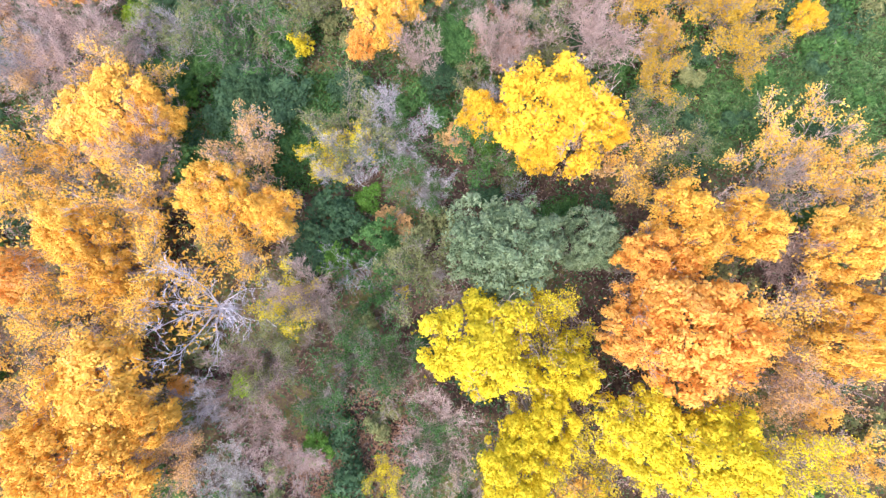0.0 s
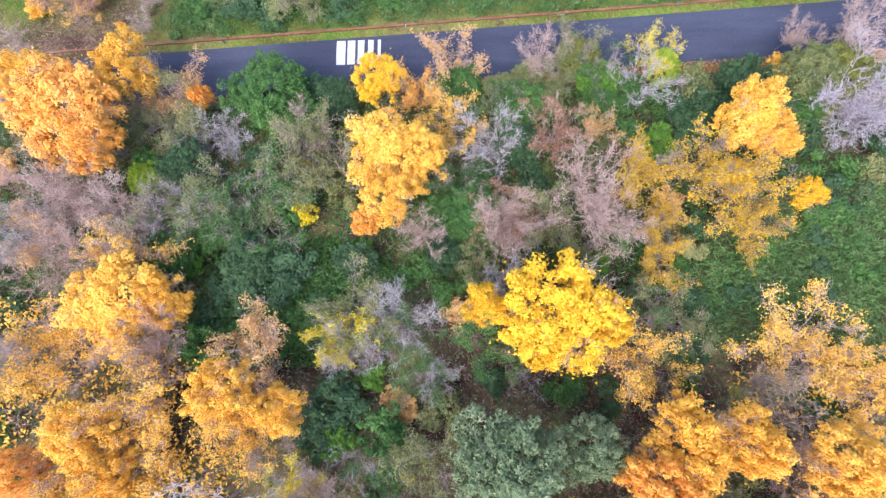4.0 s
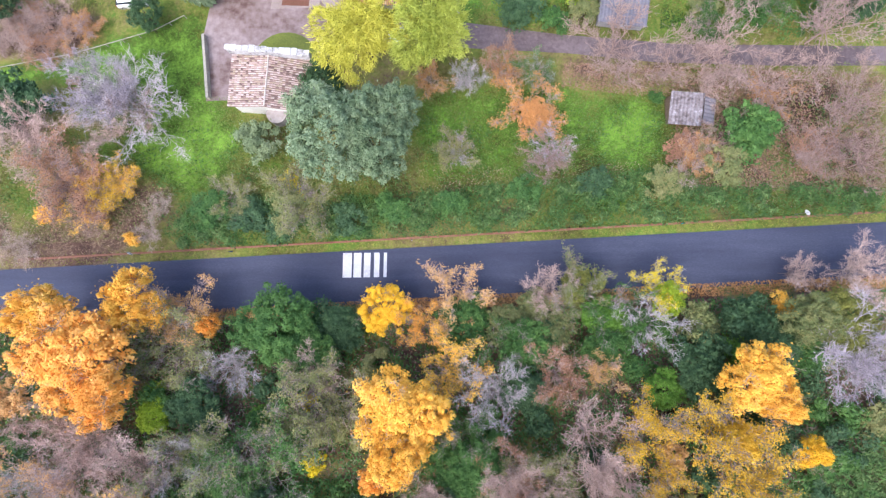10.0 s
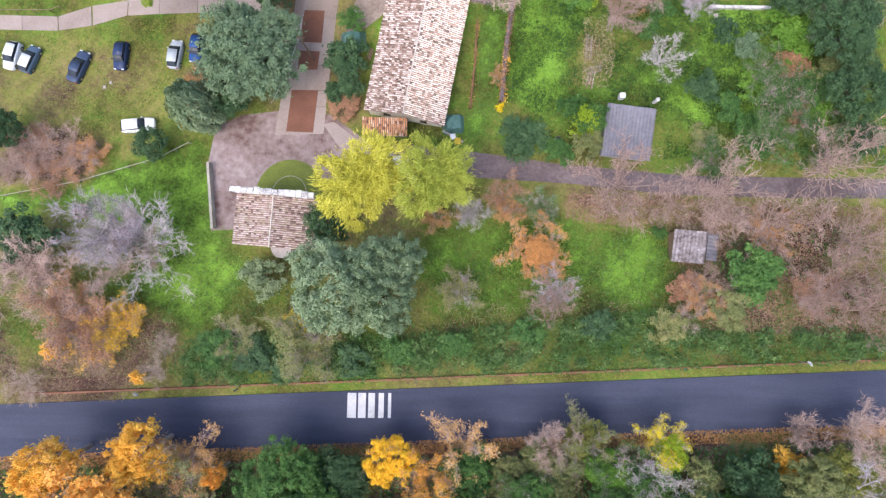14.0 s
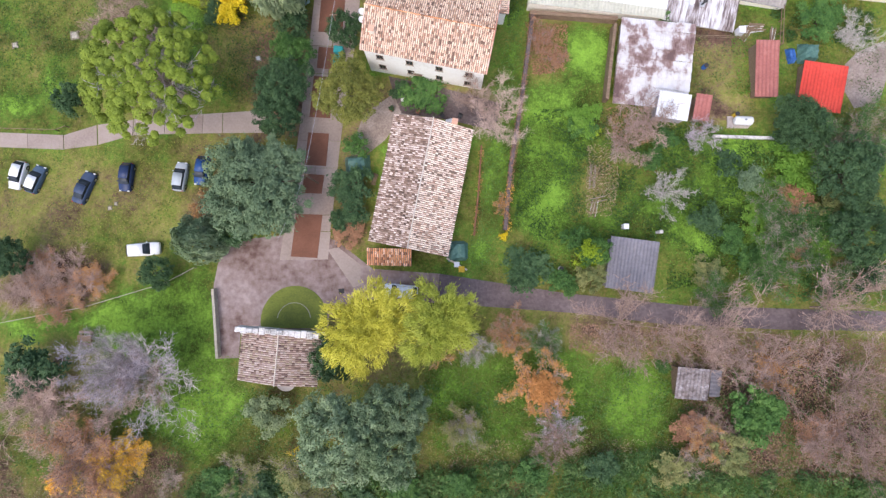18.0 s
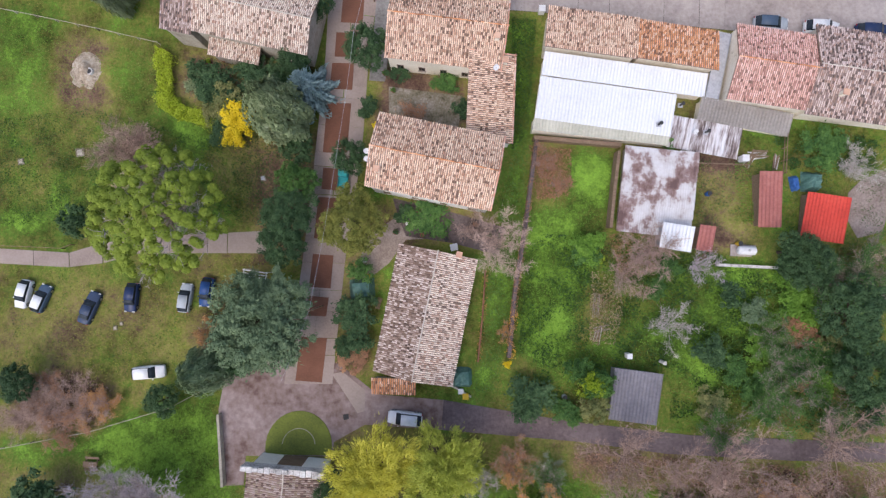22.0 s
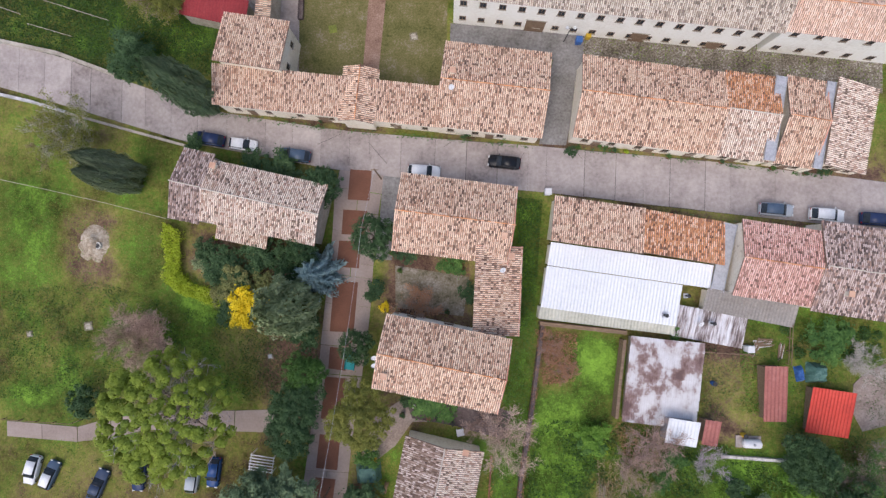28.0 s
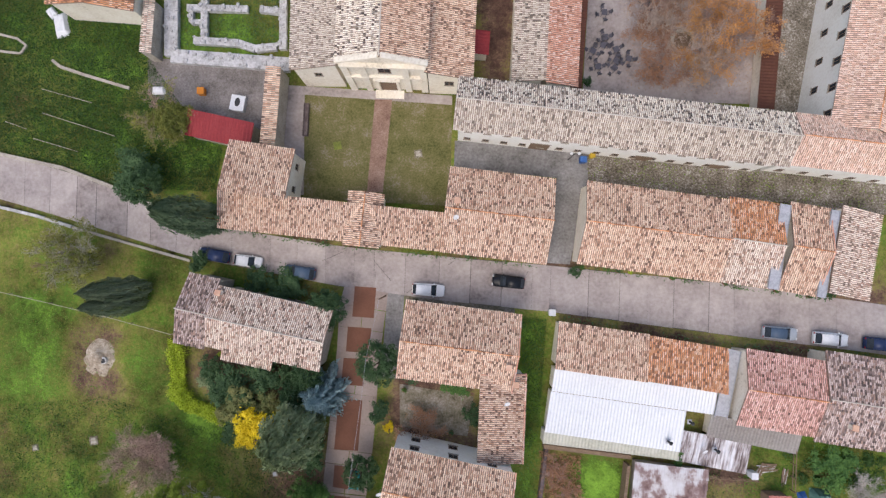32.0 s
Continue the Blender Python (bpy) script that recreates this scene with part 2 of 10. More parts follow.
M = {
    "mortar": surf("ridge_mortar", [(0.46, 0.40, 0.34), (0.62, 0.56, 0.49), (0.74, 0.68, 0.61)], big=0.6, fine=5, bump=0.3),
    "channel": surf("tile_channel", [(0.17, 0.115, 0.09), (0.27, 0.19, 0.145), (0.38, 0.28, 0.22)], big=0.5, fine=4),
    "cream": surf("plaster_cream", [(0.50, 0.43, 0.33), (0.78, 0.71, 0.58), (0.87, 0.81, 0.69), (0.91, 0.87, 0.77)], big=0.25, fine=3, bump=0.1),
    "white": surf("plaster_white", [(0.74, 0.70, 0.62), (0.89, 0.87, 0.80), (0.94, 0.93, 0.89)], big=0.2, fine=3, bump=0.1),
    "stone": surf("old_stone", [(0.24, 0.21, 0.17), (0.42, 0.38, 0.31), (0.56, 0.52, 0.44)], big=0.6, fine=5, bump=0.5),
    "palestone": surf("pale_stone", [(0.26, 0.25, 0.23), (0.48, 0.46, 0.44), (0.66, 0.64, 0.62), (0.74, 0.73, 0.72)], big=0.8, fine=4, bump=0.7, gain=3.4),
    "asphalt": surf("asphalt", [(0.036, 0.04, 0.064), (0.056, 0.062, 0.094), (0.095, 0.103, 0.145)], big=0.25, fine=14, bump=0.2, stretch=(0.25, 1.6, 1)),
    "lane": surf("worn_lane", [(0.085, 0.062, 0.06), (0.15, 0.115, 0.115), (0.22, 0.175, 0.175)], big=0.2, fine=2.5, bump=0.3),
    "plaza": surf("worn_paving", [(0.133, 0.079, 0.065), (0.235, 0.172, 0.155), (0.316, 0.246, 0.232), (0.418, 0.335, 0.310)], big=0.12, fine=1.2, bump=0.2, gain=3.6, weight=0.65),
    "slab": surf("concrete_slab", [(0.185, 0.157, 0.145), (0.322, 0.278, 0.26), (0.415, 0.366, 0.342), (0.50, 0.447, 0.416)], big=0.28, fine=2.2, bump=0.25, obj=0.28, gain=3.2, weight=0.6),
    "pathslab": surf("path_slab", [(0.235, 0.18, 0.155), (0.335, 0.27, 0.235), (0.42, 0.35, 0.31)], big=0.3, fine=4, bump=0.25, obj=0.3),
    "joint": surf("dark_joint", [(0.05, 0.045, 0.04), (0.10, 0.09, 0.08), (0.15, 0.13, 0.11)], big=0.6, fine=5),
    "brick": surf("brown_brick", [(0.12, 0.055, 0.035), (0.18, 0.082, 0.052), (0.24, 0.115, 0.075)], big=0.4, fine=7, obj=0.2, bump=0.3),
    "paint": surf("road_paint", [(0.387, 0.387, 0.396), (0.568, 0.568, 0.576), (0.654, 0.654, 0.662)], big=0.7, fine=6, bump=0.05),
    "alley": surf("grey_alley", [(0.12, 0.115, 0.105), (0.20, 0.19, 0.18), (0.27, 0.26, 0.25), (0.36, 0.345, 0.33)], big=0.25, fine=3.0, bump=0.2, gain=3.0),
    "cobble": surf("mossy_cobble", [(0.07, 0.06, 0.04), (0.16, 0.135, 0.10), (0.25, 0.22, 0.18), (0.50, 0.47, 0.42)], big=0.5, fine=4.5, weight=0.4, bump=0.8, gain=3.6, depth=0.08),
    "earth": surf("bare_earth", [(0.12, 0.075, 0.05), (0.20, 0.14, 0.09), (0.28, 0.21, 0.15)], big=0.4, fine=5, bump=0.5),
    "metalwhite": surf("white_sheet", [(0.64, 0.66, 0.68), (0.74, 0.76, 0.78), (0.80, 0.81, 0.82)], big=0.2, fine=3, rough=0.5, bump=0.05),
    "rust": surf("rusty_sheet", [(0.16, 0.10, 0.09), (0.25, 0.165, 0.15), (0.33, 0.245, 0.23), (0.55, 0.51, 0.505), (0.63, 0.61, 0.61), (0.66, 0.645, 0.65), (0.70, 0.69, 0.70)], big=0.11, fine=0.55, rough=0.7, bump=0.1, stretch=(1.2, 0.9, 1), gain=4.4, weight=0.4, obj=0.12),
    "palesheet": surf("pale_mossy_sheet", [(0.36, 0.35, 0.27), (0.50, 0.49, 0.40), (0.60, 0.59, 0.50)], big=0.4, fine=3, rough=0.7),
    "patchsheet": surf("patched_sheet", [(0.10, 0.075, 0.07), (0.22, 0.175, 0.165), (0.44, 0.40, 0.40), (0.62, 0.60, 0.61), (0.72, 0.72, 0.74)], big=0.5, fine=1.8, rough=0.65, bump=0.1, stretch=(2.6, 0.35, 1), gain=4.2, weight=0.6),
    "zinc": surf("weathered_zinc", [(0.20, 0.19, 0.20), (0.38, 0.36, 0.38), (0.52, 0.51, 0.52)], big=0.5, fine=4, rough=0.6),
    "slate": surf("grey_sheet", [(0.13, 0.125, 0.14), (0.19, 0.18, 0.20), (0.25, 0.24, 0.26)], big=0.4, fine=3, rough=0.7),
    "eternit": surf("cement_sheet", [(0.20, 0.18, 0.16), (0.29, 0.265, 0.24), (0.38, 0.35, 0.32)], big=0.3, fine=4),
    "redsheet": surf("red_sheet", [(0.42, 0.045, 0.03), (0.58, 0.06, 0.04), (0.66, 0.09, 0.06)], big=0.3, fine=3, rough=0.5, bump=0.05),
    "brownsheet": surf("faded_red_sheet", [(0.24, 0.09, 0.075), (0.36, 0.13, 0.11), (0.44, 0.19, 0.16)], big=0.4, fine=4, rough=0.6, bump=0.1),
    "crimson": surf("crimson_sheet", [(0.216, 0.025, 0.029), (0.288, 0.036, 0.04), (0.331, 0.058, 0.058)], big=0.3, fine=4, rough=0.6, bump=0.1),
    "copper": surf("brown_sheet", [(0.07, 0.026, 0.015), (0.10, 0.038, 0.022), (0.13, 0.055, 0.032)], big=0.4, fine=4, rough=0.6, bump=0.1),
    "wood": surf("weathered_wood", [(0.12, 0.08, 0.05), (0.22, 0.15, 0.10), (0.32, 0.24, 0.17)], big=1, fine=8, stretch=(1, 6, 6)),
    "tyre": surf("tyre_rubber", [(0.02, 0.02, 0.02), (0.03, 0.03, 0.03)], big=2, fine=9, bump=0.1),
    "steel": surf("steel", [(0.42, 0.42, 0.43), (0.55, 0.55, 0.56)], big=2, fine=9, rough=0.4, metal=0.8, bump=0),
    "iron": surf("dark_iron", [(0.03, 0.03, 0.032), (0.06, 0.06, 0.06)], big=2, fine=9, rough=0.6, bump=0.1),
    "glass": surf("dark_glass", [(0.02, 0.025, 0.032), (0.04, 0.05, 0.062)], big=1, fine=2, rough=0.05, bump=0),
    "lampglass": surf("lamp_glass", [(0.6, 0.6, 0.6), (0.8, 0.8, 0.8)], big=2, fine=6, rough=0.15, bump=0),
    "redglass": surf("red_glass", [(0.3, 0.01, 0.01), (0.4, 0.02, 0.02)], big=2, fine=6, rough=0.15, bump=0),
    "tarp": surf("green_tarp", [(0.05, 0.12, 0.10), (0.09, 0.18, 0.15), (0.15, 0.25, 0.21)], big=1, fine=3, rough=0.5),
    "bluetarp": surf("blue_tarp", [(0.02, 0.06, 0.22), (0.04, 0.12, 0.35), (0.10, 0.2, 0.45)], big=1, fine=3, rough=0.5),
    "whiteplastic": surf("white_plastic", [(0.65, 0.65, 0.66), (0.78, 0.78, 0.79)], big=1, fine=4, rough=0.4, bump=0),
    "yellow": surf("yellow_paint", [(0.5, 0.32, 0.03), (0.65, 0.45, 0.05)], big=2, fine=6),
    "teal": surf("teal_paint", [(0.03, 0.26, 0.28), (0.05, 0.36, 0.38)], big=2, fine=6),
    "lead": surf("lead_valley", [(0.30, 0.31, 0.34), (0.42, 0.43, 0.46), (0.52, 0.53, 0.56)], big=1, fine=4, rough=0.6),
    "darkzinc": surf("rusted_dark_sheet", [(0.07, 0.055, 0.05), (0.17, 0.14, 0.135), (0.28, 0.25, 0.25), (0.52, 0.50, 0.51)], big=0.6, fine=3, rough=0.7, gain=3.2),
    "ruin": surf("ruin_stone", [(0.24, 0.23, 0.21), (0.42, 0.41, 0.40), (0.56, 0.55, 0.545), (0.66, 0.65, 0.65)], big=0.8, fine=3.5, bump=0.6, gain=3.0, depth=0.05),
    "cafe": surf("cafe_metal", [(0.07, 0.066, 0.08), (0.11, 0.105, 0.125)], big=2, fine=9, rough=0.5, bump=0.1),
    "oldbrick": surf("worn_brick", [(0.15, 0.085, 0.06), (0.24, 0.15, 0.11), (0.31, 0.205, 0.155), (0.38, 0.28, 0.22)], big=0.5, fine=5, bump=0.4, gain=3.2),
    "courtgrass": surf("court_grass", [(0.064, 0.075, 0.021), (0.124, 0.123, 0.038), (0.175, 0.154, 0.067), (0.258, 0.224, 0.171)], big=0.4, fine=4, bump=0.6, gain=3.2),
    "darkyard": surf("dark_yard", [(0.10, 0.085, 0.075), (0.17, 0.15, 0.135), (0.24, 0.215, 0.20), (0.32, 0.29, 0.27)], big=0.35, fine=4, bump=0.4, gain=3.0),
    "dirtpath": surf("trodden_path", [(0.20, 0.155, 0.13), (0.30, 0.24, 0.205), (0.40, 0.335, 0.295)], big=0.5, fine=4, bump=0.4, gain=3.0),
    "terrace": surf("damp_terrace", [(0.075, 0.055, 0.05), (0.13, 0.10, 0.095), (0.20, 0.16, 0.15)], big=0.4, fine=3.5, bump=0.3, gain=3.2),
    "weedy": surf("weedy_gravel", [(0.09, 0.08, 0.045), (0.17, 0.15, 0.10), (0.25, 0.22, 0.17), (0.36, 0.33, 0.29)], big=0.5, fine=3.5, bump=0.6, gain=3.4),
    "bar": surf("rust_rail", [(0.14, 0.06, 0.04), (0.24, 0.11, 0.07), (0.32, 0.17, 0.11)], big=0.8, fine=6),
}


def paint(name, c):
    return surf(name, [tuple(v * 0.85 for v in c), c, tuple(min(1, v * 1.1) for v in c)], big=0.8, fine=5, rough=0.22, bump=0)


CARPAINT = {
    "white": paint("car_white", (0.84, 0.85, 0.86)), "black": paint("car_black", (0.012, 0.014, 0.018)), "navy": paint("car_navy", (0.028, 0.045, 0.11)),
    "blue": paint("car_blue", (0.025, 0.07, 0.21)), "silver": paint("car_silver", (0.42, 0.46, 0.50)), "grey": paint("car_grey", (0.055, 0.078, 0.135)),
    "steelblue": paint("car_steelblue", (0.08, 0.12, 0.18)),
}

# ---------------------------------------------------------------- mesh helpers


def mesh_from(name, verts, faces, smooth=False):
    me = bpy.data.meshes.new(name)
    me.from_pydata([tuple(v) for v in verts], [], [tuple(f) for f in faces])
    me.materials.append(None)
    if smooth:
        me.polygons.foreach_set("use_smooth", [True] * len(me.polygons))
    me.update()
    return me


def loose_mesh(name, v):
    """A mesh of loose faces of k corners from an array (n, k, 3)."""
    n, k = len(v), v.shape[1]
    me = bpy.data.meshes.new(name)
    me.vertices.add(k * n)
    me.vertices.foreach_set("co", np.asarray(v, dtype=np.float32).ravel())
    me.loops.add(k * n)
    me.loops.foreach_set("vertex_index", np.arange(k * n, dtype=np.int32))
    me.polygons.add(n)
    me.polygons.foreach_set("loop_start", np.arange(0, k * n, k, dtype=np.int32))
    me.materials.append(None)
    me.update(calc_edges=True)
    return me


def put(name, me, material, parent=None, label="", m=None):
    ob = new(name, me)
    ob.material_slots[0].link = "OBJECT"
    ob.material_slots[0].material = material
    ob.parent = parent
    if m is not None:
        ob.matrix_basis = m
    if label:
        ob["label"] = label
    return ob


def part(name, bm, material, parent, label="", m=None, smooth=False):
    me = bpy.data.meshes.new(name)
    bm.to_mesh(me)
    bm.free()
    me.materials.append(None)
    if smooth:
        me.polygons.foreach_set("use_smooth", [True] * len(me.polygons))
    return put(name, me, material, parent, label, m)


def root(name, m, label, category, group="", kind=""):
    ob = new(name)
    ob.empty_display_size = 0.3
    ob.matrix_basis = m
    return tagged(ob, label, category, group, kind)


def bm_box(sx, sy, sz, at=(0, 0, 0), bevel=0.0, bm=None):
    """A box of that size, its base centred on at."""
    own = bm or bmesh.new()
    r = bmesh.ops.create_cube(own, size=1, matrix=Matrix.Translation((at[0], at[1], at[2] + sz / 2)) @ Matrix.Diagonal((sx, sy, sz, 1)))
    if bevel:
        es = list({e for v in r["verts"] for e in v.link_edges})
        bmesh.ops.bevel(own, geom=es, offset=bevel, segments=1, affect="EDGES")
    return own


def bm_cyl(r1, r2, h, at=(0, 0, 0), seg=10, bm=None, rot=None):
    own = bm or bmesh.new()
    m = Matrix.Translation(at) @ (rot or Matrix()) @ Matrix.Translation((0, 0, h / 2))
    bmesh.ops.create_cone(own, cap_ends=True, segments=seg, radius1=r1, radius2=r2, depth=h, matrix=m)
    return own


KNOT_Y = (-60, -20, 0, 18, 30, 36, 46, 53, 61, 70, 80, 90, 105, 125, 145, 165, 260)
KNOT_Z = (27, 23.5, 20, 16.5, 12.5, 9.9, 9.4, 7.2, 5.2, 4.2, 3.6, 3.0, 2.4, 1.6, 1.6, 1.6, 1.6)
KNOT_B = (0.03, 0.03, 0.03, 0.03, 0.04, 0.055, 0.055, 0.04, 0.02, 0.035, 0.055, 0.06, 0.05, 0.04, 0.02, 0.01, 0)


def ground_at(x, y):
    """The height of the ground, for numbers or arrays."""
    x, y = np.asarray(x, dtype=float), np.asarray(y, dtype=float)
    s = y - 0.045 * x * np.maximum(0, 1 - np.abs(y - 41) / 30)
    xc = np.clip(x, -75, 75)
    return sum(np.interp(s + o, KNOT_Y, KNOT_Z) + np.interp(s + o, KNOT_Y, KNOT_B) * xc for o in (-3, -1.5, 0, 1.5, 3)) / 5


def gz(x, y):
    return float(ground_at(x, y))


def inside(px, py, poly):
    res = np.zeros(np.shape(px), dtype=bool)
    for (x0, y0), (x1, y1) in zip(poly, poly[1:] + poly[:1]):
        if y0 == y1:
            continue
        c = (y0 > py) != (y1 > py)
        res ^= c & (px < (x1 - x0) * (py - y0) / (y1 - y0) + x0)
    return res


def patch(name, poly, thick, material, label, category, kind="structure", step=2.0, parent=None):
    """A sheet of paving or turf that follows the ground."""
    bm = bmesh.new()
    bm.faces.new([bm.verts.new((x, y, 0)) for x, y in poly])
    xs, ys = [p[0] for p in poly], [p[1] for p in poly]
    for axis, lo, hi in ((0, min(xs), max(xs)), (1, min(ys), max(ys))):
        k = math.floor(lo / step) + 1
        while k * step < hi:
            co, no = [0, 0, 0], [0, 0, 0]
            co[axis], no[axis] = k * step, 1
            bmesh.ops.bisect_plane(bm, geom=bm.verts[:] + bm.edges[:] + bm.faces[:], plane_co=co, plane_no=no)
            k += 1
    bmesh.ops.recalc_face_normals(bm, faces=bm.faces)
    if sum(f.normal.z for f in bm.faces) < 0:
        bmesh.ops.reverse_faces(bm, faces=bm.faces)
    for v in bm.verts:
        v.co.z = gz(v.co.x, v.co.y) + thick
    r = bmesh.ops.extrude_face_region(bm, geom=bm.faces[:])
    top = [g for g in r["geom"] if isinstance(g, bmesh.types.BMVert)]
    keep = set(top)
    for v in bm.verts:
        if v not in keep:
            v.co.z -= thick + 0.25
    bmesh.ops.recalc_face_normals(bm, faces=bm.faces)
    ob = part(name, bm, material, parent)
    return tagged(ob, label, category, "", kind) if not parent else ob

# ---------------------------------------------------------------- kinds of things: plants


def turned(n, rng, tilt, face=None):
    """n leaf frames: two edge vectors each, with normals that lean upwards or the way that face gives."""
    nrm = rng.normal(size=(n, 3)) * tilt + (np.array([0, 0, 1.0]) if face is None else face)
    nrm /= np.linalg.norm(nrm, axis=1, keepdims=True)
    a = rng.normal(size=(n, 3))
    a -= nrm * (a * nrm).sum(1, keepdims=True)
    a /= np.linalg.norm(a, axis=1, keepdims=True)
    return a, np.cross(nrm, a), nrm


def leaf_tris(c, size, rng, tilt=0.5, aspect=0.8, out=None, face=None):
    """Small leaves, one triangle each; out: the way in which long sprays point."""
    n = len(c)
    a, b, nrm = turned(n, rng, tilt, face)
    if out is not None:
        a = out + rng.normal(size=(n, 3)) * 0.35
        a /= np.linalg.norm(a, axis=1, keepdims=True)
        b = np.cross(nrm, a)
        b /= np.linalg.norm(b, axis=1, keepdims=True)
    s = size * rng.uniform(0.7, 1.4, size=(n, 1))
    a, b = a * s, b * s * aspect
    return np.stack([c - a - b, c + b - a * 0.6, c + a * 1.2], axis=1)


def leaf_quads(c, size, rng, tilt=0.5, aspect=0.7):
    n = len(c)
    a, b, nrm = turned(n, rng, tilt)
    s = size * rng.uniform(0.6, 1.3, size=(n, 1))
    a, b, d = a * s, b * s * aspect, nrm * s * 0.25
    return np.stack([c - a - d, c - b * 0.9 + d, c + a - d, c + b + d], axis=1)


def ball(n, rng):
    v = rng.normal(size=(n, 3))
    return v / np.linalg.norm(v, axis=1, keepdims=True) * rng.uniform(0, 1, size=(n, 1)) ** (1 / 3)


CACHE = {}


def crown_mesh(key, seed, clumps, per, size, lobes=6, flat=0.62, spread=0.2, hollow=0.55, tilt=0.45, low=-0.3, aspect=0.75, tri=False, disc=False, radial=False, loose=0.15, puff=0.0):
    """A crown of about unit radius round (0, 0, 1): clumps of leaves on a lobed, uneven dome."""
    if (key, seed) in CACHE:
        return CACHE[key, seed]
    rng = np.random.default_rng(seed * 17 + len(key) * 131)
    d = rng.normal(size=(clumps * 3, 3))
    d /= np.linalg.norm(d, axis=1, keepdims=True)
    d = d[d[:, 2] > low][:clumps]
    lob = rng.normal(size=(lobes, 3)) * (1, 1, 0.5)
    lob /= np.linalg.norm(lob, axis=1, keepdims=True)
    reach = 0.52 + 0.53 * np.clip(((d @ lob.T - 0.55) / 0.45), 0, 1).max(axis=1)
    c = d * (reach * rng.uniform(hollow, 1, size=len(d)))[:, None] * (1, 1, flat)
    if disc:
        rr = np.sqrt((np.arange(len(d)) + rng.uniform(0, 1, len(d))) / len(d))
        aa = np.arange(len(d)) * 2.39996 + rng.uniform(-0.25, 0.25, len(d))
        c = np.stack([rr * np.cos(aa), rr * np.sin(aa), flat * np.sqrt(np.maximum(0, 1 - rr ** 2)) + rng.normal(0, 0.05, len(d))], 1)
    rad = spread * rng.uniform(0.6, 1.25, size=len(c))
    k = rng.integers(len(c), size=clumps * per)
    off, face = ball(len(k), rng), None
    if puff:
        way = rng.normal(size=(len(k), 3)) + (0, 0, 0.45)
        way /= np.linalg.norm(way, axis=1, keepdims=True)
        off, face = way * rng.uniform(0.65, 1.05, size=(len(k), 1)), way * puff + (0, 0, 0.7)
    off[: int(loose * len(k))] = rng.normal(size=(int(loose * len(k)), 3)) * 0.8
    pts = c[k] + off * rad[k][:, None] * (1, 1, 0.85 if puff else 0.6) + (0, 0, 1)
    CACHE[key, seed] = loose_mesh("crown", leaf_tris(pts, size, rng, tilt, aspect, (pts - (0, 0, 1)) * (1, 1, 0.3) if radial else None, face) if tri else leaf_quads(pts, size, rng, tilt, aspect))
    return CACHE[key, seed]


def prism(verts, faces, p, q, r0, r1, sides=4):
    ax = (q - p).normalized()
    a = ax.orthogonal().normalized()
    b = ax.cross(a)
    i0 = len(verts)
    for c, r in ((p, r0), (q, r1)):
        for k in range(sides):
            t = 2 * math.pi * k / sides
            verts.append(c + a * (r * math.cos(t)) + b * (r * math.sin(t)))
    for k in range(sides):
        j = (k + 1) % sides
        faces.append((i0 + k, i0 + j, i0 + sides + j, i0 + sides + k))


def trunk_mesh(seed, limbs=7, top=1.0, reach=0.7, thick=0.07):
    key = ("trunk", seed, limbs, top, reach, thick)
    if key in CACHE:
        return CACHE[key]
    rnd = random.Random(seed)
    vs, fs = [], []
    p, q = Vector((0, 0, -0.15)), Vector((rnd.uniform(-0.05, 0.05), rnd.uniform(-0.05, 0.05), top * 0.55))
    prism(vs, fs, p, q, thick * 1.3, thick, 7)
    prism(vs, fs, q, Vector((0, 0, top * 1.2)), thick, thick * 0.25, 6)
    for i in range(limbs):
        a = 2 * math.pi * (i + rnd.random() * 0.6) / limbs
        s = q.lerp(Vector((0, 0, top)), rnd.random() * 0.7)
        e = s + Vector((math.cos(a), math.sin(a), rnd.uniform(0.25, 0.6))) * reach * rnd.uniform(0.6, 1)
        mid = s.lerp(e, 0.5) + Vector((0, 0, 0.08))
        prism(vs, fs, s, mid, thick * 0.5, thick * 0.35, 5)
        prism(vs, fs, mid, e, thick * 0.35, thick * 0.1, 4)
    CACHE[key] = mesh_from("trunk", vs, fs)
    return CACHE[key]


